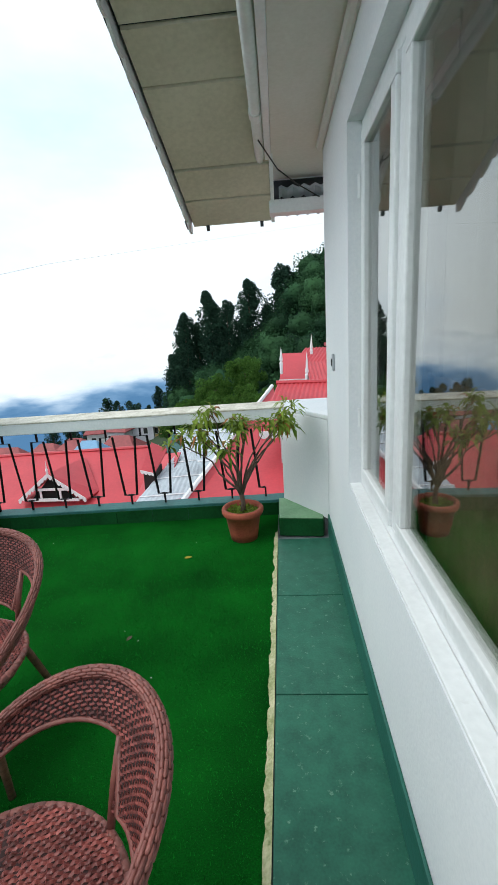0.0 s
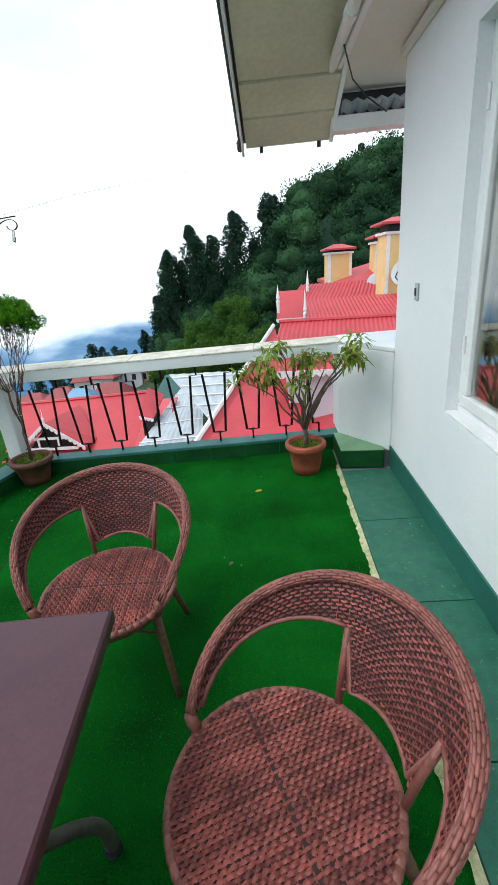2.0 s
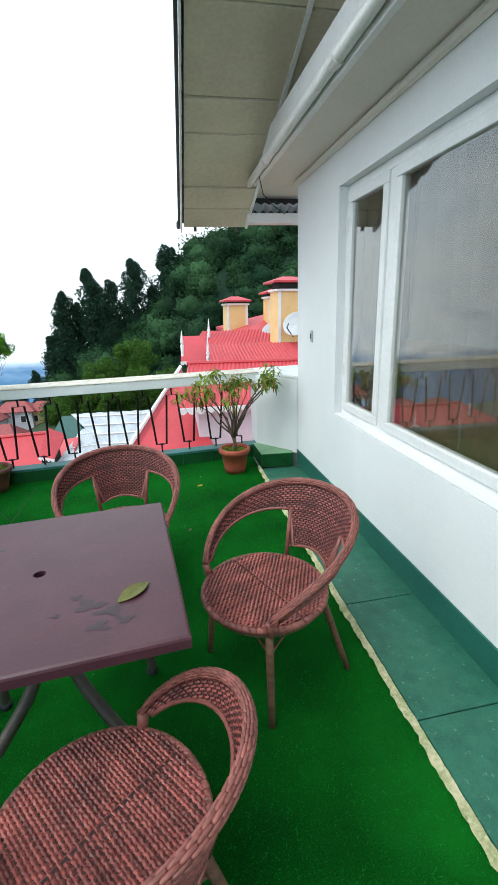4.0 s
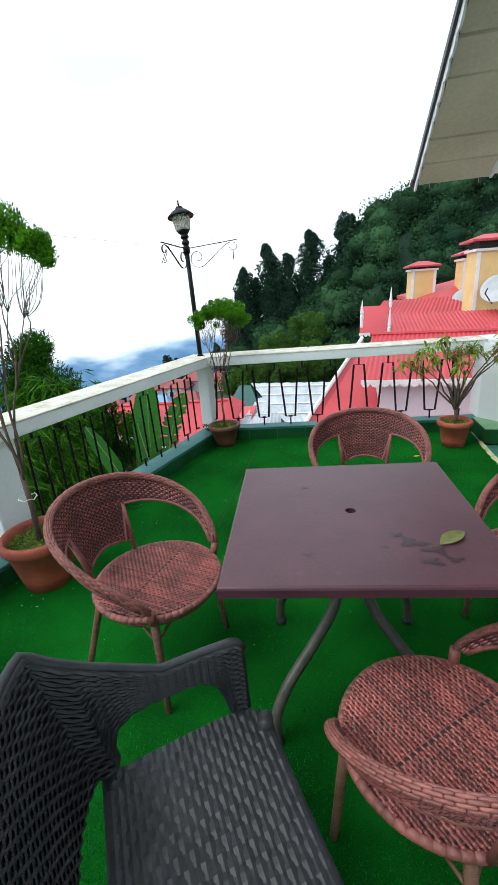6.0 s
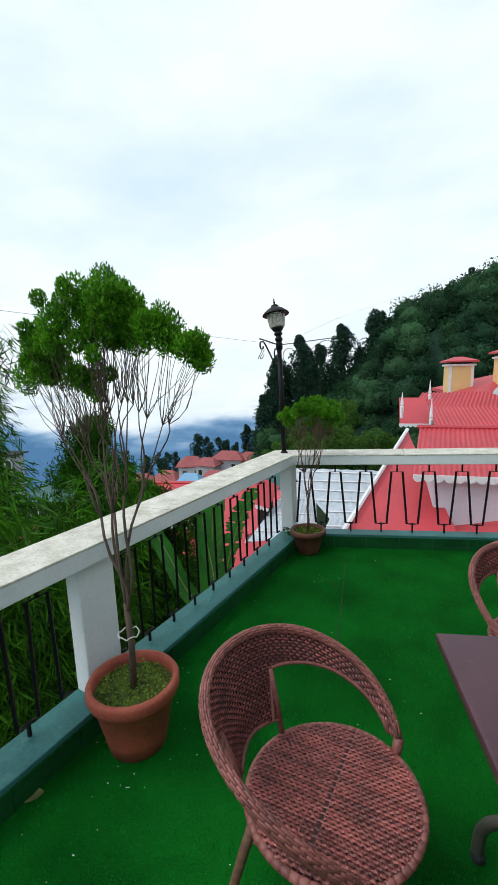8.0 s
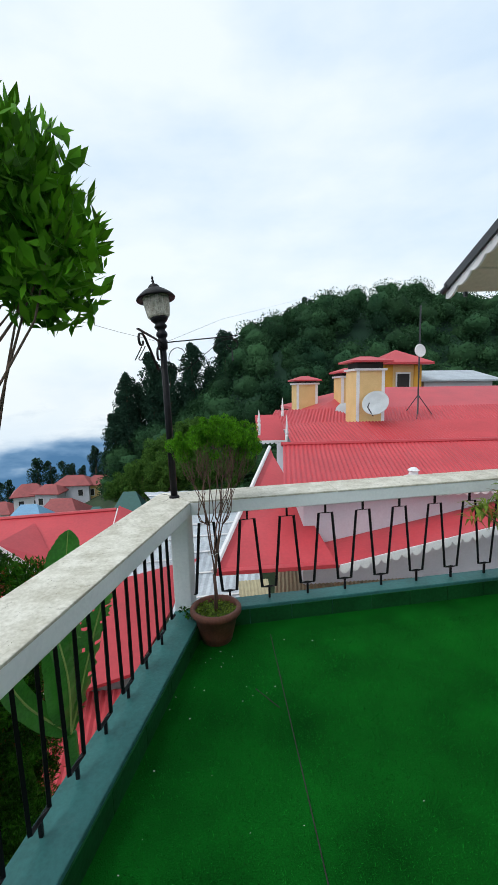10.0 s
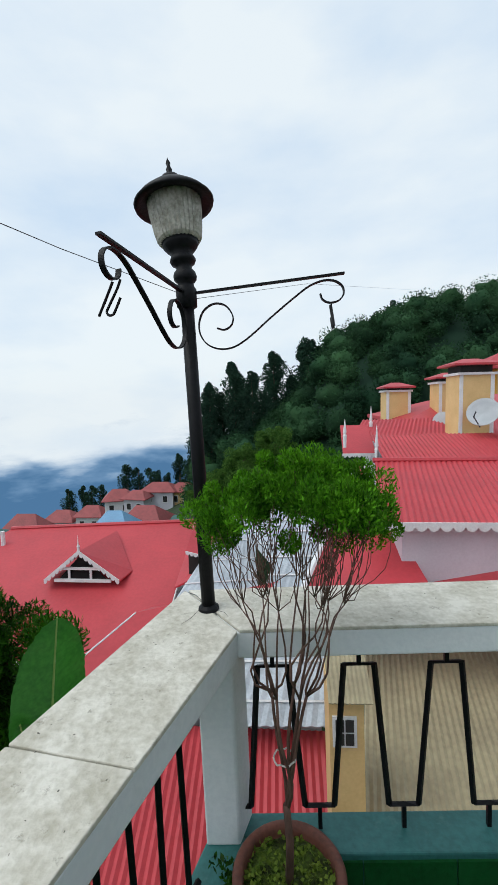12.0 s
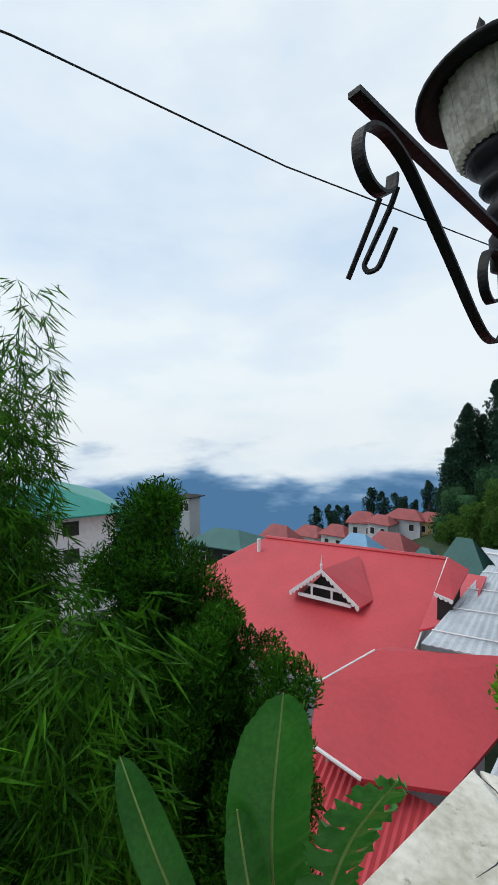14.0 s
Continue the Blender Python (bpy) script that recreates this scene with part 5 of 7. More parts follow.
topiary(pose(1.515, 4.60, 0.18), "small potted evergreen with red-brown twigs and a round clipped crown", 0.24,
        ((0.07, 0.02, 1.06, 0.22, 0.17, 0.15, 0.66), (0.14, -0.04, 1.05, 0.12, 0.10, 0.08, 0.12), (-0.13, 0.06, 1.04, 0.10, 0.10, 0.08, 0.11), (0.26, 0.06, 1.02, 0.07, 0.07, 0.06, 0.06), (-0.15, 0.02, 0.99, 0.05, 0.05, 0.05, 0.04)),
        128, 0.0135, 430, 22, M_BARKRED, 0.0120, 0.048)
flower_pot("plant_pot", pose(3.633, 4.49, 0), "red terracotta pot holding a leafy shrub", 0.135, 0.095, 0.235, M_TERRA)


def leafy_shrub(m):
    rng = np.random.default_rng(33)
    sh = thing("potted_shrub", m, "potted shrub with forked stems and drooping light green leaves", "potted shrub", "potted plants")
    tips = []
    for i in range(14):
        a = 2 * math.pi * i / 14 + rng.uniform(-0.2, 0.2)
        q = rng.uniform(0.16, 0.44)
        tips.append((q * math.cos(a) * 1.05, q * math.sin(a) * 0.55, 0.82 - 0.55 * q + rng.uniform(-0.10, 0.10)))
    part("trunk", tube([(0, 0, 0), (0.01, 0, 0.07), (0, 0, 0.14)], [0.022, 0.0150, 0.018], 8), M_BARK, sh, smooth=True)
    branch_each(rng, (0, 0, 0.12), tips, 0.008, 0.0105, M_BARK, sh)
    green, red = [], []

    def leaf(store, p, d, length, width):
        d = d.normalized()
        sd = d.cross(Vector((0, 0, 1)))
        sd = sd.normalized() if sd.length > 1e-3 else Vector((1, 0, 0))
        up = sd.cross(d)
        mid = p + d * length * 0.5 + up * length * 0.08
        end = p + d * length - Vector((0, 0, length * 0.25))
        store.append([p, mid + sd * width / 2 + up * 0.004, end, mid - sd * width / 2 + up * 0.004])

    for tip in tips:
        t = Vector(tip)
        for k in range(5):
            base_p = t + Vector(rng.normal(size=3)) * 0.028
            for j in range(8):
                d = Vector((rng.normal(), rng.normal(), rng.uniform(-0.9, 0.8)))
                leaf(red if rng.uniform() < 0.13 else green, base_p, d, rng.uniform(0.07, 0.125), rng.uniform(0.018, 0.028))
    for store, mat, name in ((green, M_SHRUB, "leaves"), (red, M_SHRUBRED, "young_leaves")):
        v = np.array([[tuple(q) for q in lf] for lf in store]).reshape(-1, 3)
        cloud_object(name, [(v, np.arange(len(v)).reshape(-1, 4))], mat, sh)
    return sh


leafy_shrub(pose(3.633, 4.49, 0.19))
# string round the stems
tagged(part("string", tube([(0.985 + 0.045 * math.cos(a / 3), 2.405 + 0.045 * math.sin(a / 3), 0.52 + 0.006 * math.sin(a * 2)) for a in range(20)], 0.003, 5, closed=False), M_STRING), "white string tied round the tree's stems", "string")
tagged(part("string", tube([(1.515 + 0.03 * math.cos(a / 3), 4.60 + 0.03 * math.sin(a / 3), 0.56 + 0.004 * math.sin(a * 2)) for a in range(20)], 0.0025, 5), M_STRING), "white string tied round the small tree's stems", "string")

# ---- lamp post on the rail's corner ----
lamp = thing("lamp_post", pose(1.281, 4.835, RAIL_TOP, -0.8, -1.0, 0) @ Matrix.Scale(1.02, 4), "leaning black iron lamp post with glass lantern and scroll arms", "lamp post")
part("pole", tube([(0, 0, 0), (0, 0, 0.99)], [0.022, 0.020], 16), M_IRON, lamp, smooth=True)
part("foot", lathe([(0.034, -0.002), (0.032, 0.008), (0.023, 0.016)], 16), M_IRON, lamp)


def stretch(profile):
    """The lantern's profile, drawn a little larger above the collar."""
    return [(r * 1.03 if z > 1.05 else r, z if z < 1.0 else 1.0 + (z - 1.0) * 1.085) for r, z in profile]


part("collar", lathe(stretch([(0.021, 0.93), (0.03, 0.935), (0.031, 0.985), (0.025, 0.995), (0.024, 1.003), (0.033, 1.012), (0.035, 1.022), (0.032, 1.032), (0.023, 1.042), (0.024, 1.052), (0.034, 1.058), (0.038, 1.066), (0.034, 1.075), (0.028, 1.081), (0.038, 1.092), (0.050, 1.105), (0.053, 1.118), (0.04, 1.120)]), 24), M_IRON, lamp, smooth=True)
glass_prof = stretch([(0.052, 1.116), (0.060, 1.125), (0.066, 1.155), (0.072, 1.20), (0.075, 1.245)])
bm = bmesh.new()
n = 64
rings = []
for r, z in glass_prof:
    rings.append([bm.verts.new(((r + 0.0050 * (j % 2)) * math.cos(2 * math.pi * j / n), (r + 0.0050 * (j % 2)) * math.sin(2 * math.pi * j / n), z)) for j in range(n)])
for a, b in zip(rings, rings[1:]):
    for j in range(n):
        bm.faces.new((a[j], a[(j + 1) % n], b[(j + 1) % n], b[j]))
part("lantern_glass", bm, M_LAMPGLASS, lamp, "dusty ribbed glass lantern")
part("hat", lathe(stretch([(0.060, 1.240), (0.100, 1.222), (0.114, 1.222), (0.116, 1.228), (0.100, 1.245), (0.070, 1.268), (0.040, 1.284), (0.034, 1.288), (0.034, 1.294), (0.026, 1.304), (0.012, 1.310), (0.006, 1.316), (0.009, 1.326), (0.005, 1.336), (0.007, 1.345), (0.0, 1.362)]), 32), M_IRON, lamp, smooth=True)


# the lantern has sunk askew on its pole
askew = Matrix.Translation((0, 0, 1.03)) @ pose(0, 0, 0, -6.5, -6.0, 0) @ Matrix.Translation((0, 0, -1.03))
for ob in lamp.children:
    for v in ob.data.vertices:
        if v.co.z > 1.035:
            v.co = askew @ v.co


def scroll_arm(direction, reach):
    """A bracket: a straight top bar and a curved bar that ends in scrolls; drawn in the plane of direction."""
    d = Vector((direction[0], direction[1], 0)).normalized()
    across = d.cross(Vector((0, 0, 1)))

    def at(u, z):
        return d * u * reach + Vector((0, 0, 0.03 + z))

    arm = part("arm", add_strap(bmesh.new(), [at(0.02, 0.945), at(0.385, 0.972)], 0.014, 0.006, across), M_IRON, lamp)
    end = []
    for i in range(15):
        ang = radians(90 - 290 * i / 14)
        r = 0.036 - 0.012 * i / 14
        end.append(at(0.350 + r * math.cos(ang), 0.918 + r * math.sin(ang)))
    inner = [(0.070, 0.838), (0.088, 0.832), (0.106, 0.845), (0.110, 0.872), (0.094, 0.902), (0.066, 0.910), (0.040, 0.892), (0.027, 0.858), (0.028, 0.822), (0.044, 0.792), (0.074, 0.776), (0.110, 0.780), (0.150, 0.808), (0.20, 0.856), (0.26, 0.910), (0.30, 0.942), (0.335, 0.955)]
    path = smooth_path([at(u, z) for u, z in inner] + end[1::2], 4)
    part("scroll", add_strap(bmesh.new(), path, 0.013, 0.004, across), M_IRON, arm)
    for drop in ([(0.0, 0.884), (0.008, 0.865), (0.026, 0.824)], [(-0.012, 0.886), (-0.006, 0.870), (0.010, 0.838), (0.013, 0.830), (0.010, 0.824), (0.004, 0.824), (0.000, 0.830), (-0.010, 0.853)]):
        part("hook", tube(smooth_path([at(0.350, 0.884 + (z - 0.884) * 1.15) + across * (u * 1.6) for u, z in drop], 3), 0.003, 6), M_IRON, arm)
    return arm


scroll_arm((0.997, 0.06), 1.22)
scroll_arm((-0.20, -0.98), 1.10)
tagged(part("cable", tube([(-5.4, -10.0, 2.9), (-1.0, 0.0, 2.10), (0.99, 4.19, 1.886), (1.07, 4.471, 1.882), (1.245, 4.90, 1.868)], 0.0010, 5), M_CABLE), "thin black cable strung to the lamp post", "cable")
tagged(part("cable", tube([(1.25, 4.93, 1.86), (1.70, 6.2, 2.20), (6.97, 22.5, 5.7), (18.0, 56.0, 11.0)], 0.0010, 5), M_CABLE), "thin black cable strung from the lamp post", "cable")

# weed growing at the foot of the corner post
rng = np.random.default_rng(61)
weed = thing("weed", pose(1.36, 4.62, KERB_TOP), "small dark weed at the foot of the corner post", "weed")
wc = [(rng.normal() * 0.025, rng.normal() * 0.025, 0.02 + 0.05 * rng.uniform()) for _ in range(14)]
cloud_object("leaves", [leaf_cloud(rng, wc, 0.02, 10, 0.022, 0.5)], M_CYPRESS, weed)
part("stem", tube([(0, 0, -0.003), (0.005, 0, 0.04), (0, 0.005, 0.07)], 0.002, 5), M_BARK, weed)

# ---- ground and distance ----


def moved(eye, onto, turn, size=1.0):
    """Turns and grows a drawn group about a point of the walk."""
    return Matrix.Translation(onto) @ pose(0, 0, 0, *turn) @ Matrix.Scale(size, 4) @ Matrix.Translation(-Vector(eye))


DISTANCE = moved((1.5, 2.8, 1.54), (1.55, 2.8, 1.55), (-0.45, 1.45, 1.05))
VALLEY = moved((1.335, 4.003, 1.564), (1.373, 3.995, 1.567), (-0.38, 1.64, 0.87), 1.75)
BESIDE = moved((1.335, 4.003, 1.564), (1.373, 3.995, 1.567), (-0.38, 1.64, 0.87))
near_things = set(bpy.data.objects)


def place_group(m, known, skip=()):
    """Moves every top-level thing that is not yet known."""
    for ob in set(bpy.data.objects) - known:
        if ob.parent is None and ob not in skip:
            ob.matrix_world = m @ ob.matrix_world
    return set(bpy.data.objects)




HILL = ((-400, -40.0), (-60, -32.0), (-40, -24.0), (-24, -19.0), (-14, -15.0), (-6, -11.0), (3, -5.0), (6, -0.5), (9, 4.0), (11, 6.0), (16, 8.0), (22, 10.3), (27, 12.4), (40, 13.2), (55, 11.5), (90, 18.0), (400, 30.0))


def ground_z(x, y):
    """The hillside: falls away to the left, rises into the wooded hill beyond the houses."""
    z = -9.0 - 0.10 * max(0.0, -x - 6.0) - 0.03 * max(0.0, y) - 8.0 * max(0.0, min(1.0, (y - 9.0) / 9.0))
    lift = max(0.0, min(1.0, (y - 38.0) / 40.0))
    lift = lift * lift * (3 - 2 * lift)
    h = HILL[-1][1]
    for (xa, za), (xb, zb) in zip(HILL, HILL[1:]):
        if x <= xb:
            h = za + (zb - za) * (x - xa) / (xb - xa)
            break
    z = z * (1 - lift) + h * lift
    z -= 0.38 * max(0.0, y - 96) + 0.38 * max(0.0, -x - 52)
    return max(-1100.0, z)


gx = [-2600, -1500, -900, -500, -300] + [-200 + 12 * i for i in range(34)] + [300, 500, 900, 1500, 2600]
gy = [-300, -120, -60] + [-30 + 8 * i for i in range(32)] + [300, 420, 600, 900, 1400, 2400]
bm = bmesh.new()
grid = [[bm.verts.new((x, y, ground_z(x, y))) for y in gy] for x in gx]
for i in range(len(gx) - 1):
    for j in range(len(gy) - 1):
        bm.faces.new((grid[i][j], grid[i + 1][j], grid[i + 1][j + 1], grid[i][j + 1]))
tagged(part("ground", bm, M_GROUND, smooth=True), "green hillside falling into the valley", "ground", kind="structure")

# far mountains beyond the valley; haze and cloud are painted into a glowing colour
M_HAZE = bpy.data.materials.new("hazy_mountain")
M_HAZE.use_nodes = True
hn, hl = M_HAZE.node_tree.nodes, M_HAZE.node_tree.links
hn.clear()
h_out = hn.new("ShaderNodeOutputMaterial")
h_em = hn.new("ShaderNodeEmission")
h_co = hn.new("ShaderNodeTexCoord")
h_map = hn.new("ShaderNodeMapping")
h_map.inputs["Scale"].default_value = (0.0022, 0.0022, 0.007)
h_no = hn.new("ShaderNodeTexNoise")
h_no.inputs["Scale"].default_value = 1.0
h_no.inputs["Detail"].default_value = 8
h_sep = hn.new("ShaderNodeSeparateXYZ")
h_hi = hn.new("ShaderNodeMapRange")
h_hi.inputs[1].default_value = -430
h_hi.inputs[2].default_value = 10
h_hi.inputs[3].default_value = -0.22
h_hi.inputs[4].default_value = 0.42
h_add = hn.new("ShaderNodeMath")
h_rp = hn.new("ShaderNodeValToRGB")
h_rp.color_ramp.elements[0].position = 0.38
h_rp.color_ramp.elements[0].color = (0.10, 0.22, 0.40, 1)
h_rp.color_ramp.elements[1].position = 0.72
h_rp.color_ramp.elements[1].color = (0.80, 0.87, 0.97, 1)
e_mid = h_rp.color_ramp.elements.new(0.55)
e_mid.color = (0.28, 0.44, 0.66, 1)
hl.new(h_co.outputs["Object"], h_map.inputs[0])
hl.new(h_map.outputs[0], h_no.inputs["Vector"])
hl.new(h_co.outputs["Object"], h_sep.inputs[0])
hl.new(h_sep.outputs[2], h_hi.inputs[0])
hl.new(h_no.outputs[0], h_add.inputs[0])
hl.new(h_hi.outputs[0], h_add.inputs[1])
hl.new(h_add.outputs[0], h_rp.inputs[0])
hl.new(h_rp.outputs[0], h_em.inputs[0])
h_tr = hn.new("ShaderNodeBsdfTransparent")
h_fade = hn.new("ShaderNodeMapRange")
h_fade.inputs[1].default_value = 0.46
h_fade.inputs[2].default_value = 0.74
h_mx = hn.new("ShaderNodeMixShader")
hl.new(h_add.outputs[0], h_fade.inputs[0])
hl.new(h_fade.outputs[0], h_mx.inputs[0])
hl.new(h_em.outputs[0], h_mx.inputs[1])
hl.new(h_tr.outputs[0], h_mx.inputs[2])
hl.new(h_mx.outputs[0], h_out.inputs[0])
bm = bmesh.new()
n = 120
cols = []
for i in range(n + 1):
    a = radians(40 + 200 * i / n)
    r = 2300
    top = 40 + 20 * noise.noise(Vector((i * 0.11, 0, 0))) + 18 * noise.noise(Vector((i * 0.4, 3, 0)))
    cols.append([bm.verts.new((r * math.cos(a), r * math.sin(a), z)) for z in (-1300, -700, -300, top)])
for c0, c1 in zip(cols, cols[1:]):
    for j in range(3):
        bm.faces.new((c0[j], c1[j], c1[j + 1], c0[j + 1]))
tagged(part("backdrop", bm, M_HAZE, smooth=True), "blue mountains beyond the valley with haze and cloud painted in", "mountains", kind="structure")

# wooded hill
rng = np.random.default_rng(7)
cs, rs = [], []
while len(cs) < 900:
    x, y = rng.uniform(-13, 78), rng.uniform(48, 96)
    g = ground_z(x, y)
    if x < -4 and y < 70:
        continue
    h = rng.uniform(0.5, 6.0)
    cs.append((x, y, g + h))
    rs.append(rng.uniform(1.2, 3.3))
forest = cloud_object("forest", [leaf_cloud(rng, cs, rs, 640, 0.33, 0.62, (1, 1, 0.9))], M_FOREST, None)
tagged(forest, "dense green forest covering the hill", "forest", kind="stuff")
bm = bmesh.new()
bmesh.ops.create_icosphere(bm, subdivisions=2, radius=1.0)
ball_v = np.array([v.co[:] for v in bm.verts])
ball_f = np.array([[v.index for v in f.verts] for f in bm.faces])
bm.free()
hv, hf = [], []
for k, (c, r) in enumerate(zip(cs, rs)):
    lump = 0.60 + 0.14 * np.sin(ball_v @ np.array([3.1, 2.3, 4.0]) * 1.7 + k) + rng.uniform(-0.06, 0.06, len(ball_v))
    hv.append(np.array(c) + ball_v * (r * lump)[:, None] * np.array([1, 1, 0.9]))
    hf.append(ball_f + k * len(ball_v))
heart = mesh_object("canopy", [tuple(p) for p in np.concatenate(hv)], [tuple(int(q) for q in f) for f in np.concatenate(hf)], M_FOREST, forest)
heart.data.polygons.foreach_set("use_smooth", [True] * len(heart.data.polygons))
# dark sheet below the canopy, put there as the shade in its gaps
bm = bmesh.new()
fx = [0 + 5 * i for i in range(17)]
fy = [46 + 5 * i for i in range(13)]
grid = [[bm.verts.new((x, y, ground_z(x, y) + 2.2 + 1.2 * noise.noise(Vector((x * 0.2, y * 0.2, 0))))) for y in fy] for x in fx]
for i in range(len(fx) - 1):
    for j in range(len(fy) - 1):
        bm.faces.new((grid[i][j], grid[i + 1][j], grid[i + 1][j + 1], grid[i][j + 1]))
tagged(part("undergrowth", bm, M_CONIFER, smooth=True), "dark sheet under the forest that stands in for shade in its gaps", "undergrowth", kind="stuff")


def conifer(name, x, y, z0, height, width, seed, label, group, count=34):
    """A tall cedar: tapered trunk, limbs and a ragged column of foliage clumps."""
    rng = np.random.default_rng(seed)
    t = thing(name, pose(x, y, z0), label, "tree", group)
    part("trunk", tube([(0, 0, 0), (0.1, 0, height * 0.5), (0, 0, height * 0.97)], [width * 0.10, width * 0.07, 0.03], 6), M_BARK, t)
    cs, rs = [], []
    for i in range(count):
        f = (i + rng.uniform(0, 1)) / count
        w = width * 0.5 * (0.35 + 0.75 * math.sin(math.pi * (1 - f) ** 0.75)) * (0.75 if rng.uniform() < 0.25 else 1.0)
        a = rng.uniform(0, 2 * math.pi)
        q = w * rng.uniform(0.15, 0.75)
        cs.append((q * math.cos(a), q * math.sin(a), height * (0.12 + 0.86 * f)))
        rs.append(w * rng.uniform(0.34, 0.6) + 0.05 * width)
    cloud_object("crown", [leaf_cloud(rng, cs, rs, 330, width * 0.075, 0.6, (1, 1, 1.15), droop=0.3)], M_CONIFER, t, "dark ragged evergreen crown")
    return t


TALL = [(-14.6, 80, -3.2, 14, 3.4), (-13.2, 82, 0.2, 15, 3.2), (-12.2, 80, 3.6, 19, 3.2), (-10.4, 82, 2.0, 17, 2.8), (-8.0, 81, 7.0, 22, 4.0), (-6.4, 82, 2.6, 17, 2.6), (-4.6, 80, 5.4, 19, 3.0), (-2.7, 82, 1.6, 15, 2.4), (-0.75, 81, 8.7, 22, 3.6), (2.4, 83, 4.6, 17, 3.0), (5.2, 81, 10.5, 23, 4.2), (7.7, 83, 9.2, 19, 3.6), (10.4, 82, 11.6, 18, 4.2)]
near_things = place_group(DISTANCE, near_things)
for i, (x, y, top, h, w) in enumerate(TALL):
    conifer("cedar_tree", x, y, top - h + 0.9, h, w * 1.36, 50 + i, "tall dark cedar on the hill's shoulder", "tall cedars on the hill", 54)
near_things = set(bpy.data.objects)
FAR_ROW = [(-39.6, 84, -14.8), (-37.5, 86, -14.6), (-35.4, 85, -14.2), (-33.2, 84, -13.8), (-28.2, 85, -10.2), (-26.2, 86, -11.0), (-23.6, 85, -10.6), (-21.6, 84, -11.2), (-18.0, 86, -8.2), (-15.8, 84, -9.0), (-20.0, 85, -11.8)]
for i, (x, y, top) in enumerate(FAR_ROW):
    h = 8 + (i * 5 % 4)
    conifer("cedar_tree", x, y, top - h, h, 3.0, 80 + i, "dark evergreen on the far ridge", "evergreens on the far ridge", 20)
conifer("pine_tree", 21.4, 82, 7.6, 10.8, 3.4, 99, "feathery pine standing above the forest", "trees above the forest", 16)



def broad_tree(x, y, base, height, width, seed, label):
    """A round-headed tree: forked trunk and a crown of leafy clumps."""
    rng = np.random.default_rng(seed)
    t = thing("broadleaf_tree", pose(x, y, base), label, "tree", "trees below the ridge")
    part("trunk", tube([(0, 0, 0), (0.1, 0, height * 0.4), (0, 0.1, height * 0.7)], [width * 0.06, width * 0.045, width * 0.02], 7), M_BARK, t)
    cs, rs = [], []
    for i in range(46):
        d = rng.normal(size=3)
        d /= np.linalg.norm(d)
        q = rng.uniform(0.2, 1) ** 0.5
        cs.append((d[0] * width * 0.42 * q, d[1] * width * 0.42 * q, height * 0.66 + d[2] * height * 0.30 * q))
        rs.append(width * rng.uniform(0.09, 0.17))
    for c in cs[::5]:
        part("limb", tube([(0, 0, height * 0.35), (c[0] * 0.5, c[1] * 0.5, height * 0.5), c], [width * 0.02, width * 0.014, 0.01], 5), M_BARK, t)
    cloud_object("crown", [leaf_cloud(rng, cs, rs, 420, width * 0.035, 0.6)], M_VALLEYTREE, t, "fresh green leafy crown")
    return t


M_VALLEYTREE = leaf_material("valley_tree_leaf", (0.10, 0.20, 0.035), (0.03, 0.085, 0.015), through_light=0.25, rough=0.8)
for x, y, base, h, w, seed in ((-4.2, 45, -10.6, 5.6, 4.6, 201), (-1.4, 44, -10.2, 6.0, 4.8, 202), (1.6, 43, -10.0, 6.6, 4.8, 203), (4.4, 42, -9.6, 6.6, 4.6, 204), (-6.6, 47, -11.6, 5.0, 3.6, 205), (-2.6, 52, -9.5, 6.4, 5.0, 206), (1.0, 52, -8.0, 7.0, 5.0, 207)):
    broad_tree(x, y, base, h, w, seed, "round leafy tree on the slope below the ridge")

# ---- houses ----


def hip_roof(parent, eave, ridge, z0, z1, mat, thick=0.12, name="roof"):
    """A hipped roof on an eaves rectangle (x0, y0, x1, y1) with a ridge from (xa, ya) to (xb, yb)."""
    x0, y0, x1, y1 = eave
    (xa, ya), (xb, yb) = ridge
    bm = bmesh.new()
    e = [bm.verts.new(p) for p in ((x0, y0, z0), (x1, y0, z0), (x1, y1, z0), (x0, y1, z0))]
    a, b = bm.verts.new((xa, ya, z1)), bm.verts.new((xb, yb, z1))
    low = [bm.verts.new(p) for p in ((x0, y0, z0 - thick), (x1, y0, z0 - thick), (x1, y1, z0 - thick), (x0, y1, z0 - thick))]
    bm.faces.new((e[0], e[1], b, a))
    bm.faces.new((e[1], e[2], b))
    bm.faces.new((e[2], e[3], a, b))
    bm.faces.new((e[3], e[0], a))
    for i in range(4):
        bm.faces.new((e[i], low[i], low[(i + 1) % 4], e[(i + 1) % 4]))
    bm.faces.new(low)
    return part(name, bm, mat, parent)


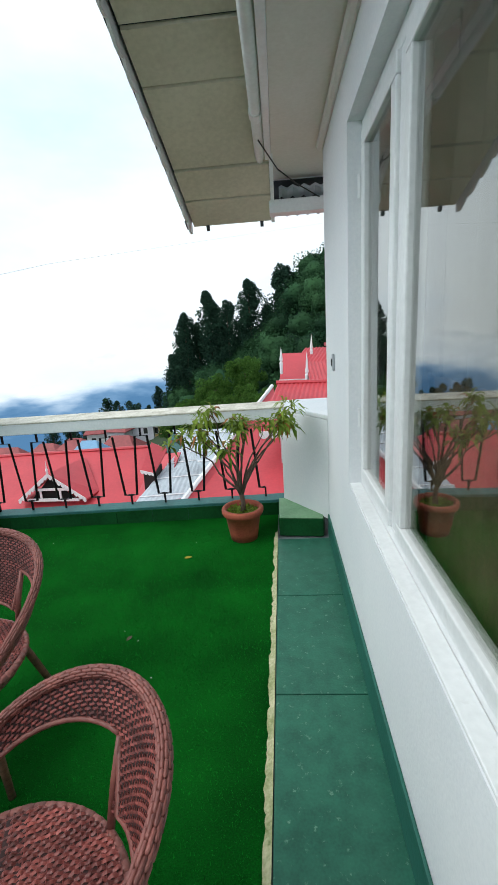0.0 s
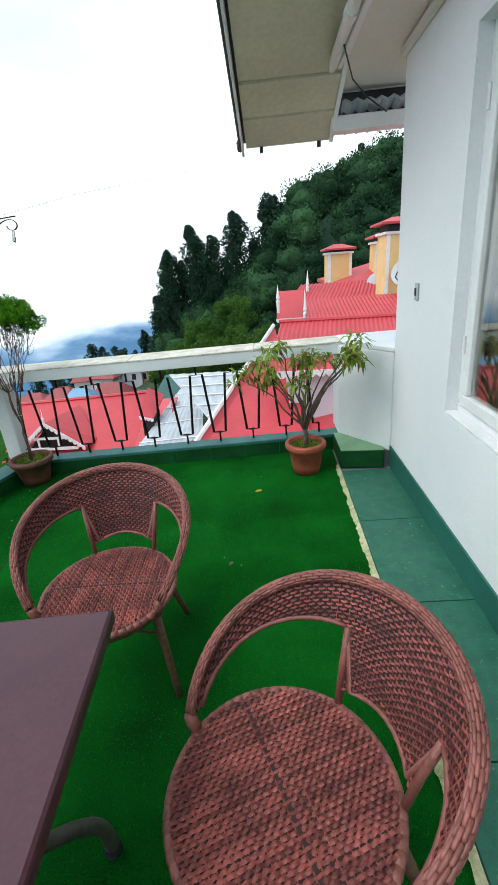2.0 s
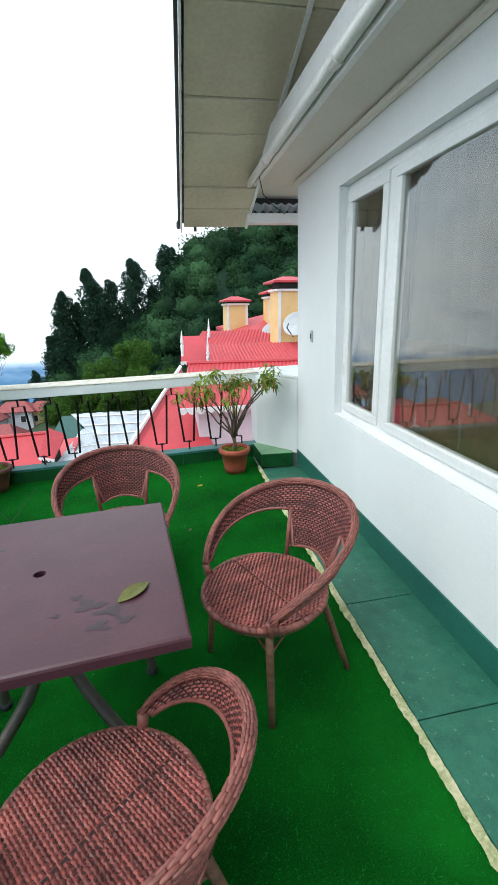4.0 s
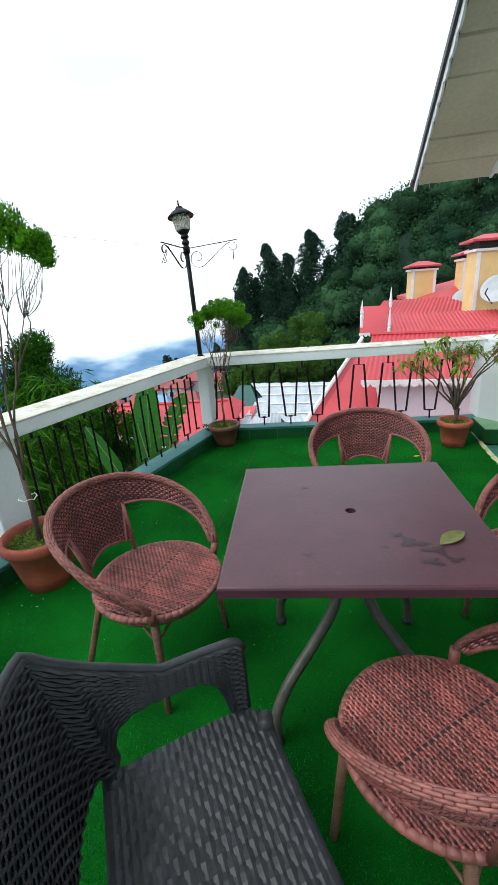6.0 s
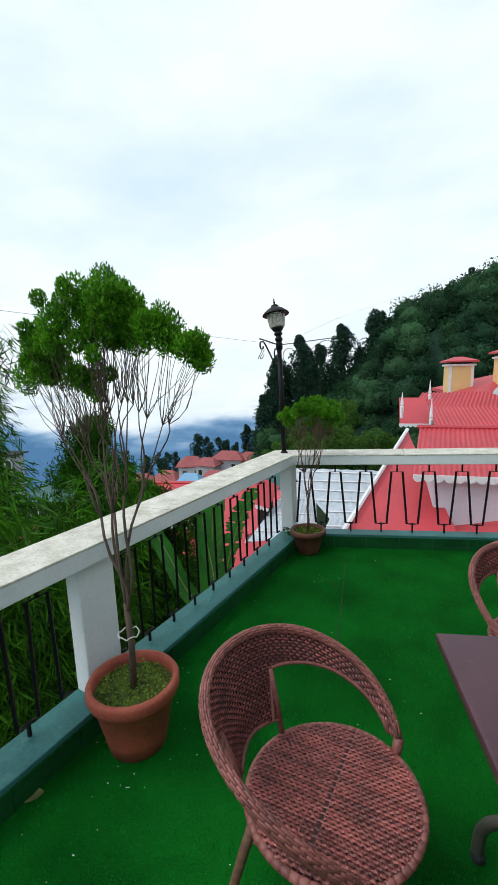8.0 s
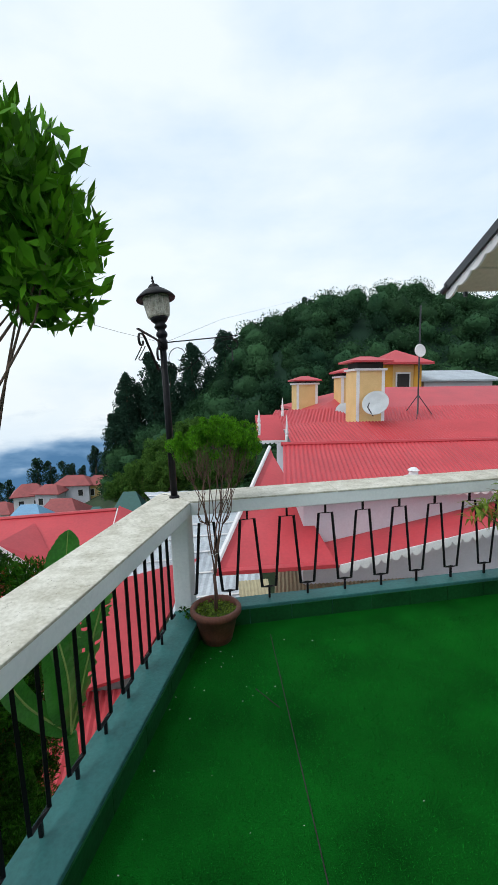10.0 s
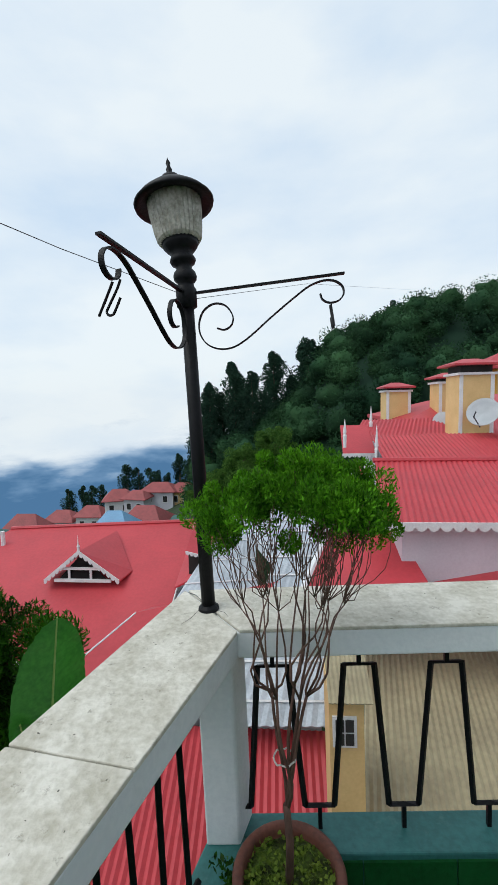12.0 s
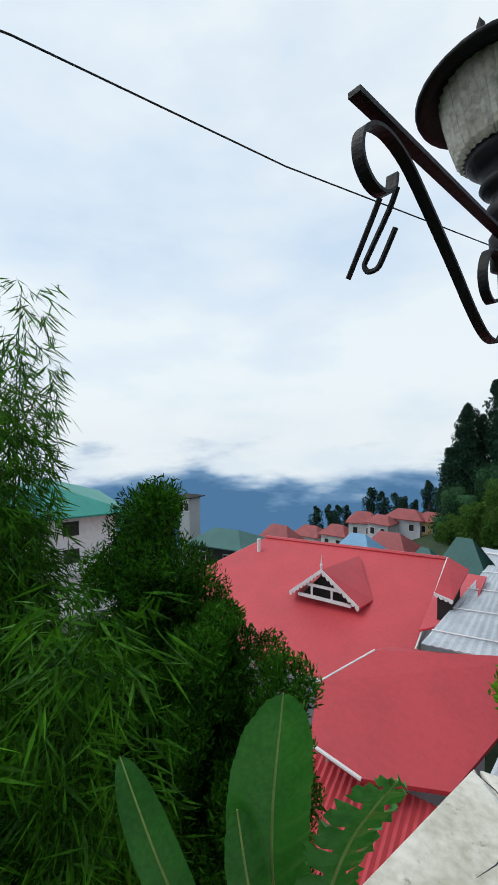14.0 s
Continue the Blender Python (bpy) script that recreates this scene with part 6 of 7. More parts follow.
def small_house(x, y, z, w, d, h, roof_h, wall_mat, roof_mat, label, turn=0, group="village houses"):
    hs = thing("house", pose(x, y, z, 0, 0, turn), label, "house", group)
    wl_ = part("wall", box((-w / 2, -d / 2, -6), (w / 2, d / 2, h)), wall_mat, hs)
    hip_roof(hs, (-w / 2 - 0.5, -d / 2 - 0.5, w / 2 + 0.5, d / 2 + 0.5), ((-w / 4, 0), (w / 4, 0)), h, h + roof_h, roof_mat)
    k = max(2, int(w / 2.2))
    for i in range(k):
        xx = -w / 2 + w * (i + 0.5) / k
        wi = part("window", box((xx - 0.45, -d / 2 - 0.06, h - 1.9), (xx + 0.45, -d / 2 - 0.02, h - 0.7)), M_TRIM, hs)
        part("pane", box((xx - 0.36, -d / 2 - 0.09, h - 1.8), (xx + 0.36, -d / 2 - 0.061, h - 0.8)), M_DARK, wi)
    return hs


R1L = "small white house with a red hipped roof on the ridge"
small_house(-36.1, 75, -19.6, 4.6, 4, 1.6, 1.6, M_HOUSEWALL, M_ROOFOLD, R1L)
small_house(-30.8, 75, -18.9, 4.2, 4, 1.8, 1.5, M_TRIM, M_ROOFOLD, R1L)
small_house(-26.4, 76, -17.0, 4.4, 4, 2.4, 1.6, M_TRIM, M_ROOFOLD, R1L, 15)
small_house(-19.4, 77, -15.2, 5.4, 4, 1.9, 1.3, M_HOUSEWALL, M_ROOFOLD, "long white house with a red hipped roof on the ridge")
small_house(-15.6, 78, -15.4, 3.6, 4, 1.9, 1.2, M_YELLOW, M_ROOFOLD, "cream house with a red hipped roof on the ridge")
small_house(-22.4, 74, -15.6, 3.6, 3, 1.6, 1.2, M_HOUSEWALL, M_ROOFOLD, R1L, -10)
small_house(-13.0, 40, -10.2, 2.6, 3, 1.0, 1.5, M_HOUSEWALL, M_ROOFBLUE, "low house with a blue sheet roof")
small_house(-33.5, 60, -17.4, 5.2, 4, 1.8, 2.4, M_HOUSEWALL, M_ROOFOLD, "house with a steep red roof below the ridge")
small_house(-28.5, 41, -13.0, 6.0, 5, 2.2, 1.3, M_DARK, M_ROOFDKGREEN, "long hall with a dark green roof", 8)
small_house(-38.8, 46, -11.6, 1.9, 2, 4.2, 0.3, M_DISH, M_DARK, "narrow grey building below the ridge")

def green_building():
    b = thing("apartment_building", pose(-35.9, 23.4, -9.4, 0, 0, -25), "white building of several storeys with a bright green sheet roof", "building")
    part("wall", box((-7, -4, -4), (5, 6, 4.2)), M_TRIM, b)
    hip_roof(b, (-8, -5.2, 6.2, 7), ((-4, 1), (2, 1)), 4.2, 6.4, M_ROOFGREEN)
    for zz in (0.2, 2.4):
        for xx in (-5.5, -3.2, -0.9, 1.4, 3.6):
            wi = part("window", box((xx - 0.75, -4.07, zz), (xx + 0.75, -4.02, zz + 1.3)), M_TRIM, b)
            part("pane", box((xx - 0.66, -4.10, zz + 0.08), (xx + 0.66, -4.071, zz + 1.22)), M_DARK, wi)
        for yy in (-2.5, 0.0, 2.5):
            wi = part("window", box((5.02, yy - 0.7, zz), (5.07, yy + 0.7, zz + 1.3)), M_TRIM, b)
            part("pane", box((5.071, yy - 0.6, zz + 0.08), (5.10, yy + 0.6, zz + 1.22)), M_DARK, wi)
    part("balcony", box((5.02, -3.5, -0.4), (6.0, 3.5, -0.1)), M_TRIM, b)
    return b


green_building()
near_things = place_group(DISTANCE, near_things)
small_house(-6.45, 28, -6.9, 2.2, 3, 1.3, 1.25, M_HOUSEWALL, M_ROOFOLD, "low house with a pointed red roof")
small_house(-2.35, 26, -6.3, 1.3, 1.6, 1.2, 1.45, M_TRIM, M_ROOFDKGREEN, "low pavilion with a pointed dark green roof")
small_house(-4.2, 26.4, -6.5, 0.8, 1.2, 1.1, 0.9, M_TRIM, M_ROOFDKGREEN, "low pavilion with a pointed dark green roof")
near_things = place_group(VALLEY, near_things)

# ---- the house with chimneys ----
rh = thing("house", pose(0, 0, 0), "house with red sheet roofs, white scalloped eaves and yellow chimneys", "house")
v, f = corrugated((2.86, 9.5, -0.18), (14.0, 9.5, -0.18), (14.0, 11.5, 0.42), (3.24, 11.5, 0.42), 0.095, 0.014)
mesh_object("roof", v, f, M_ROOF, rh, "red corrugated sheet roof")
v, f = scallop((2.86, 9.48, -0.17), (14.0, 9.48, -0.17), 0.13, 0.17, 0.02)
mesh_object("valance", v, f, M_TRIM, rh, "white scalloped eaves board")
part("ridge_cap", tube([(3.2, 11.5, 0.43), (14.0, 11.5, 0.43)], 0.05, 6), M_ROOF, rh)
part("wall", box((3.25, 9.7, -6.0), (14.0, 11.3, -0.16)), M_HOUSEWALL, rh)
front_parts = list(rh.children_recursive)
# lower roof that falls away to the side
part("roof", slab([(1.64, 8.0, -1.10), (3.54, 8.0, -1.10), (3.43, 9.7, -1.19), (3.15, 11.9, 0.20)], 0.06), M_ROOF, rh, "red sheet roof")
part("roof", slab([(3.54, 8.0, -1.10), (10.5, 8.0, 0.20), (10.5, 9.69, 0.14), (3.43, 9.69, -1.19)], 0.06), M_ROOF, rh, "red sheet roof")
v, f = scallop((3.54, 7.98, -1.11), (10.5, 7.98, 0.19), 0.15, 0.17, 0.02)
mesh_object("valance", v, f, M_TRIM, rh, "white scalloped barge board")
part("flashing", tube([(1.62, 7.98, -1.07), (3.13, 11.9, 0.23)], 0.045, 6), M_TRIM, rh)
# roofs stepping up behind
v, f = corrugated((3.75, 11.9, 0.20), (14.5, 11.9, 0.20), (14.5, 13.4, 0.66), (3.75, 13.4, 0.66), 0.095, 0.014)
mesh_object("roof", v, f, M_ROOF, rh, "red corrugated sheet roof")
v, f = corrugated((3.3, 13.9, 0.40), (15.0, 13.9, 0.50), (15.0, 15.2, 1.02), (3.9, 15.2, 0.95), 0.11, 0.014)
mesh_object("roof", v, f, M_ROOF, rh, "red corrugated sheet roof")
part("wall", box((3.9, 13.3, -5), (14.5, 15.0, 0.45)), M_HOUSEWALL, rh)
part("roof", slab([(3.05, 13.2, 0.22), (3.85, 13.2, 0.22), (3.85, 14.4, 0.85), (3.15, 14.4, 0.85)], 0.05), M_ROOF, rh, "small red gable roof")
v, f = scallop((3.03, 13.18, 0.23), (3.85, 13.18, 0.23), 0.10, 0.12, 0.02)
mesh_object("valance", v, f, M_TRIM, rh)
hip_roof(rh, (5.2, 15.4, 19.0, 21.0), ((7.6, 18.2), (17.0, 18.2)), 0.90, 1.62, M_ROOF)
part("roof", slab([(12.0, 13.6, 0.98), (18.0, 13.6, 0.98), (17.0, 15.6, 1.30), (13.0, 15.6, 1.30)], 0.05), M_ROOFPALE, rh, "faded grey roof panel")


def chimney(x0, x1, y, z0, z1, cap, depth, pots=False):
    c = part("chimney", box((x0, y, z0 - 0.6), (x1, y + depth, z1), bevel=0.015), M_YELLOW, rh, "yellow plastered chimney")
    part("string_course", box((x0 - 0.05, y - 0.05, z1 - 0.03), (x1 + 0.05, y + depth + 0.05, z1 + 0.03)), M_TRIM, c)
    for sx in (0.06, 0.94):
        part("edge_trim", box((x0 + (x1 - x0) * sx - 0.045, y - 0.012, z0 - 0.3), (x0 + (x1 - x0) * sx + 0.045, y - 0.002, z1 - 0.031)), M_TRIM, c)
    part("vent", box((x0 + 0.04, y + 0.04, z1 + 0.03), (x1 - 0.04, y + depth - 0.04, cap - 0.10)), M_DARK, c)
    o = (cap - z1) * 0.5
    hip_roof(c, (x0 - o, y - o, x1 + o, y + depth + o), ((x0 + 0.25, y + depth / 2), (x1 - 0.25, y + depth / 2)), cap - 0.10, cap + 0.04, M_ROOF, 0.05, "cap")
    return c


chimney(5.90, 6.74, 13.55, 0.1, 2.10, 2.45, 0.85)
chimney(5.00, 5.78, 17.0, 0.5, 1.78, 2.02, 0.8)
chimney(6.30, 7.10, 16.0, 0.6, 1.98, 2.25, 0.8)


def finial(x, y, z, h):
    return part("finial", lathe([(0.035, -0.25), (0.045, 0.0), (0.05, 0.04), (0.03, 0.08), (0.045, 0.12), (0.035, 0.2), (0.012, h * 0.85), (0.0, h)], 8, Matrix.Translation((x, y, z))), M_TRIM, rh)


finial(3.10, 13.25, 0.62, 0.45)
finial(3.72, 12.6, 0.35, 0.62)
finial(4.05, 14.8, 0.85, 0.50)
front_parts.append(part("vent_ornament", lathe([(0.16, 0.0), (0.16, 0.03), (0.09, 0.05), (0.08, 0.12), (0.11, 0.14), (0.05, 0.19), (0.0, 0.20)], 10, Matrix.Translation((5.35, 9.9, -0.05))), M_TRIM, rh))

dish = thing("satellite_dish", pose(6.30, 13.15, 1.18, 0, 0, 0), "grey satellite dish mounted on the yellow chimney", "satellite dish")
bm = lathe([(0.0, -0.075), (0.15, -0.065), (0.27, -0.035), (0.36, 0.0), (0.365, 0.006), (0.355, 0.008), (0.26, -0.025), (0.14, -0.055), (0.0, -0.062)], 28, pose(0, 0, 0, 62, 0, -38))
part("reflector", bm, M_DISH, dish, smooth=True)
part("arm", tube([(-0.05, 0.02, -0.36), (-0.34, -0.30, -0.10), (-0.30, -0.32, 0.02)], 0.016, 6), M_GUTTER, dish)
part("mount", tube([(0.05, 0.1, -0.05), (0.1, 0.45, -0.2), (0.1, 0.46, -0.6)], 0.022, 6), M_GUTTER, dish)
dish2 = thing("satellite_dish", pose(6.0, 14.9, 0.9, 0, 0, 0), "small white satellite dish behind the chimney", "satellite dish")
part("reflector", lathe([(0.0, -0.05), (0.15, -0.04), (0.26, 0.0), (0.25, 0.006), (0.0, -0.04)], 24, pose(0, 0, 0, 70, 0, -40)), M_DISH, dish2, smooth=True)
part("mount", tube([(0.03, 0.05, 0), (0.1, 0.2, -0.1), (0.1, 0.2, -0.55)], 0.02, 6), M_GUTTER, dish2)
ant = thing("antenna_mast", pose(8.3, 14.6, 0.75), "thin antenna mast with a small white disc", "antenna")
part("mast", tube([(0, 0, 0), (0, 0, 3.3)], 0.025, 6), M_GUTTER, ant)
for a in (0, 120, 240):
    part("stay", tube([(0.55 * math.cos(radians(a)), 0.55 * math.sin(radians(a)), -0.1), (0, 0, 0.6)], 0.015, 5), M_GUTTER, ant)
part("disc", lathe([(0.0, -0.03), (0.2, 0.0), (0.19, 0.02), (0.0, 0.0)], 16, pose(-0.02, -0.08, 1.95, 85, 0, 10)), M_TRIM, ant)

tower = thing("house", pose(13.4, 27.0, 0), "deep yellow tower room with a red pyramid roof", "house")
part("wall", box((-1.0, -1.0, -8), (1.0, 1.0, 3.05)), M_YELLOW, tower)
for sx in (-1, 1):
    for sy in (-1, 1):
        part("pilaster", box((sx * 0.88 - 0.22, sy * 0.88 - 0.22, -6), (sx * 0.88 + 0.22, sy * 0.88 + 0.22, 3.04)), M_YELLOWDEEP, tower)
hip_roof(tower, (-1.6, -1.6, 1.6, 1.6), ((-0.05, 0), (0.05, 0)), 3.05, 3.85, M_ROOF)
wi = part("window", box((-0.45, -1.06, 1.2), (0.45, -1.02, 2.5)), M_TRIM, tower)
part("pane", box((-0.36, -1.10, 1.3), (0.36, -1.061, 2.4)), M_DARK, wi)
annex = thing("house", pose(17.2, 27.5, 0), "low annex with a grey sheet roof beside the tower", "house")
part("wall", box((-2.2, -1.0, -8), (2.2, 1.0, 2.0)), M_HOUSEWALL, annex)
part("roof", slab([(-2.6, -1.4, 2.05), (2.6, -1.4, 2.05), (2.4, 1.3, 2.7), (-2.4, 1.3, 2.7)], 0.1), M_ROOFPALE, annex)

# the chimney house climbs the slope: its rear roofs stand further off than its front
FRONT = moved((1.535, 3.273, 1.531), (1.587, 3.242, 1.544), (-0.5, 1.62, 0.92), 1.5)
REAR_NEAR = moved((1.479, 1.4, 1.552), (1.593, 1.39, 1.569), (-0.39, 1.27, 1.24), 1.5)
REAR = moved((1.479, 1.4, 1.552), (1.593, 1.39, 1.569), (-0.39, 1.27, 1.24), 1.85)
for ob in rh.children_recursive:
    first = min(v.co.y for v in ob.data.vertices)
    ob.data.transform(FRONT if ob in front_parts else REAR_NEAR if first < 11.8 else REAR)
for ob in (dish, dish2, ant, tower, annex):
    ob.matrix_world = REAR @ ob.matrix_world

# ---- pale sheet roof between the houses, and the tan roof below the terrace ----
mh = thing("house", pose(0, 0, 0), "low building under a pale grey sheet roof with white battens", "house")
LOWQ = [Vector(q) for q in ((0.55, 9.0, -3.15), (2.35, 9.0, -3.10), (2.9, 12.4, -2.0), (1.3, 12.4, -2.05))]
UPQ = [Vector(q) for q in ((1.3, 12.4, -2.05), (2.9, 12.4, -2.0), (3.35, 14.6, -1.25), (-0.1, 14.6, -1.25))]
for quad in (LOWQ, UPQ):
    v, f = corrugated(*quad, 0.16, 0.012)
    mesh_object("roof", v, f, M_ROOFPALE, mh)
    for i in range(5):
        t = (i + 0.5) / 5
        up = Vector((0, 0, 0.03))
        part("batten", tube([quad[0].lerp(quad[3], t) + up, quad[1].lerp(quad[2], t) + up], 0.022, 4), M_TRIM, mh)
part("wall", box((0.9, 10.6, -10), (2.2, 12.0, -4.3)), M_HOUSEWALL, mh)
th = thing("house", pose(0, 0, 0), "lean-to under a tan corrugated sheet roof", "house")
v, f = corrugated((2.07, 6.17, -3.03), (7.0, 6.17, -3.03), (7.6, 12.4, -1.65), (3.3, 12.4, -1.65), 0.085, 0.012)
mesh_object("roof", v, f, M_ROOFTAN, th)
part("wall", box((3.2, 10.4, -9), (7.2, 11.6, -2.4)), M_YELLOW, th)

mid_c = Vector((1.5, 2.6, 1.54))
for holder, size in ((mh, 1.75), (th, 1.38)):
    for ob in holder.children_recursive:
        ob.data.transform(moved(mid_c, mid_c + Vector((0.06, -0.02, 0.01)), (-0.45, 1.5, 1.0), size))
SIDEQ = [VALLEY @ Vector(q) for q in ((-0.95, 13.0, -2.83), (0.9, 13.0, -2.70), (0.55, 17.2, -2.12), (-0.28, 17.2, -2.22))]
v, f = corrugated(*SIDEQ, 0.28, 0.018)
mesh_object("roof", v, f, M_ROOFPALE, mh)
for i in range(4):
    t = (i + 0.5) / 4
    part("batten", tube([SIDEQ[0].lerp(SIDEQ[3], t) + Vector((0, 0, 0.05)), SIDEQ[1].lerp(SIDEQ[2], t) + Vector((0, 0, 0.05))], 0.028, 4), M_TRIM, mh)



def low_hut():
    hut = thing("hut", pose(2.12, 9.0, -2.5), "small yellow hut with a white window and tan sheet roof", "hut")
    part("wall", box((-0.16, 0.0, -8.0), (0.30, 0.9, 0.02)), M_YELLOW, hut)
    v, f = corrugated((-0.17, -0.15, 0.06), (0.40, -0.15, 0.06), (0.40, 0.8, 0.45), (-0.17, 0.8, 0.45), 0.06, 0.008)
    mesh_object("roof", v, f, M_ROOFTAN, hut, "tan corrugated sheet roof")
    wi = part("window", box((-0.12, -0.03, -0.66), (0.20, -0.005, -0.22)), M_TRIM, hut)
    for x0, x1 in ((-0.08, 0.03), (0.05, 0.16)):
        for z0, z1 in ((-0.62, -0.46), (-0.43, -0.26)):
            part("pane", box((x0, -0.045, z0), (x1, -0.031, z1)), M_DARK, wi)
    return hut


low_hut()
near_things = set(bpy.data.objects)

# ---- the red-roofed house with the dormer ----
lh = thing("house", pose(0, 0, 0), "large house with a red hipped roof and a small gabled dormer", "house")
part("roof", slab([(-8.35, 18.5, -2.92), (-1.62, 18.5, -2.62), (-1.57, 13.4, -4.48), (-11.2, 13.0, -4.84)], 0.06), M_ROOF, lh, "red sheet roof slope")
part("roof", slab([(-8.35, 18.5, -2.92), (-11.2, 13.0, -4.84), (-11.8, 22.0, -4.6)], 0.06), M_ROOF, lh, "red sheet roof hip")
part("roof", slab([(-8.35, 18.5, -2.92), (-11.4, 22.0, -4.4), (-1.6, 22.0, -4.2), (-1.62, 18.5, -2.62)], 0.06), M_ROOF, lh, "red sheet roof slope")
part("roof", slab([(-1.60, 18.2, -2.86), (-0.17, 16.0, -2.17), (-0.34, 14.6, -2.76), (-1.40, 14.6, -3.30)], 0.05), M_ROOF, lh, "red sheet roof side slope")
part("gable_roof", slab([(-0.98, 15.6, -1.72), (-0.50, 15.6, -1.95), (-0.633, 14.4, -2.338), (-1.015, 14.4, -2.244)], 0.04), M_ROOF, lh, "small red side gable")
v, f = scallop((-1.03, 14.38, -2.24), (-0.62, 14.38, -2.34), 0.10, 0.10, 0.02)
mesh_object("barge_board", v, f, M_TRIM, lh)
part("gable_wall", box((-0.98, 14.5, -2.9), (-0.66, 15.4, -2.36)), M_DARK, lh)
part("flashing", tube([(-1.58, 18.55, -2.58), (-1.53, 13.4, -4.44)], 0.026, 6), M_TRIM, lh)
part("ridge_cap", tube([(-8.35, 18.5, -2.90), (-1.62, 18.5, -2.60)], 0.07, 6), M_ROOF, lh)
v, f = scallop((-11.2, 12.98, -4.84), (-1.57, 13.38, -4.48), 0.16, 0.2, 0.02)
mesh_object("valance", v, f, M_TRIM, lh, "white scalloped eaves board")
part("wall", prism([(-10.2, 16.6), (-1.9, 16.8), (-1.9, 21.6), (-10.8, 21.6)], -10.0, -4.6), M_HOUSEWALL, lh)
part("vent_pipe", tube([(-8.1, 17.6, -3.3), (-8.1, 17.6, -2.75)], 0.07, 8), M_TRIM, lh)
# dormer
PK, DL, DR = Vector((-4.41, 15.5, -2.67)), Vector((-5.49, 15.5, -3.55)), Vector((-3.24, 15.5, -3.53))
BK = Vector((-4.2, 17.9, -2.80))
dorm = part("dormer", slab([DL, PK, BK, Vector((-5.6, 16.0, -3.52))], 0.05), M_ROOF, lh, "small red gabled dormer roof")
part("dormer_slope", slab([PK, DR, Vector((-3.1, 16.2, -3.50)), BK], 0.05), M_ROOF, dorm)
for a, b in ((DL, PK), (PK, DR)):
    v, f = scallop(a + Vector((0, -0.03, 0.03)), b + Vector((0, -0.03, 0.03)), 0.17, 0.16, 0.02)
    mesh_object("barge_board", v, f, M_TRIM, dorm)
bm = bmesh.new()
bm.faces.new([bm.verts.new(p) for p in ((-5.1, 15.62, -3.55), (-3.65, 15.62, -3.55), (-4.40, 15.62, -2.80))])
bmesh.ops.solidify(bm, geom=bm.faces[:], thickness=0.04)
part("gable", bm, M_DARK, dorm)
for xx in (-4.75, -4.1):
    part("mullion", box((xx - 0.03, 15.53, -3.52), (xx + 0.03, 15.57, -3.2)), M_TRIM, dorm)
part("sill", box((-5.2, 15.5, -3.60), (-3.5, 15.58, -3.52)), M_TRIM, dorm)
part("tie", box((-4.95, 15.52, -3.24), (-3.85, 15.58, -3.17)), M_TRIM, dorm)
part("finial", lathe([(0.03, -0.1), (0.035, 0.1), (0.05, 0.14), (0.02, 0.2), (0.0, 0.5)], 8, Matrix.Translation(PK)), M_TRIM, dorm)

nh = thing("house", pose(0, 0, 0), "nearer red sheet roof with a white gutter below the terrace", "house")
A, F, D, E_, G, Hh, B = (-1.25, 11.2, -2.28), (-1.83, 10.24, -2.57), (-1.59, 9.44, -2.98), (-0.82, 9.45, -3.16), (0.22, 9.94, -3.17), (0.67, 10.98, -2.81), (1.35, 12.5, -2.2)
part("roof", slab([A, F, D, E_, G, Hh, B], 0.06), M_ROOF, nh)
part("roof", slab([A, B, (0.9, 14.9, -3.6), (-1.9, 14.3, -3.7)], 0.06), M_ROOF, nh)
part("gutter", tube([(-1.61, 9.42, -2.97), (-0.80, 9.43, -3.15)], 0.028, 8), M_TRIM, nh)
part("flashing", tube([A, F], 0.016, 6), M_TRIM, nh)
part("wall", prism([(-1.5, 9.8), (-0.6, 10.3), (0.3, 12.3), (-0.9, 12.6)], -10.0, -3.3), M_HOUSEWALL, nh)
v, f = corrugated((-2.6, 6.4, -5.1), (2.1, 6.4, -5.1), (2.1, 9.9, -3.42), (-2.6, 9.9, -3.42), 0.10, 0.014)
mesh_object("roof", v, f, M_ROOF, nh, "lower red corrugated roof")
part("wall", box((-2.3, 6.8, -10), (1.3, 9.6, -5.15)), M_HOUSEWALL, nh)

near_things = place_group(VALLEY, near_things)

# ---- trees beside the terrace ----
rng = np.random.default_rng(17)
cy = thing("cypress_tree", pose(-2.2, 7.05, -9.1), "dense dark green cypress with bronze young tips", "tree", "trees beside the terrace")
part("trunk", tube([(0, 0, 0), (0.1, 0, 5), (0, 0, 9.6)], [0.22, 0.14, 0.02], 8), M_BARK, cy)
cs, rs = [], []
for i in range(330):
    f_ = rng.uniform(0, 1) ** 0.8
    z = 9.9 - 6.5 * f_
    w = 0.16 + 1.15 * min(1.0, f_ * 2.0) ** 0.85
    a = rng.uniform(0, 2 * math.pi)
    q = w * math.sqrt(rng.uniform(0.1, 1))
    cs.append((q * math.cos(a), q * math.sin(a), z))
    rs.append(0.18 + 0.18 * rng.uniform())
for i in range(230):
    a = rng.uniform(0, 2 * math.pi)
    q = 0.55 * math.sqrt(rng.uniform(0, 1))
    cs.append((1.22 + q * math.cos(a), -0.1 + q * math.sin(a), 9.1 - q * 0.5 - rng.uniform(0, 1) ** 0.8 * 4.6))
    rs.append(0.16 + 0.12 * rng.uniform())
cloud_object("crown", [leaf_cloud(rng, cs, rs, 760, 0.072, 0.22, (1, 1, 1), droop=-0.6)], M_CYPRESS, cy, "dense fine foliage")


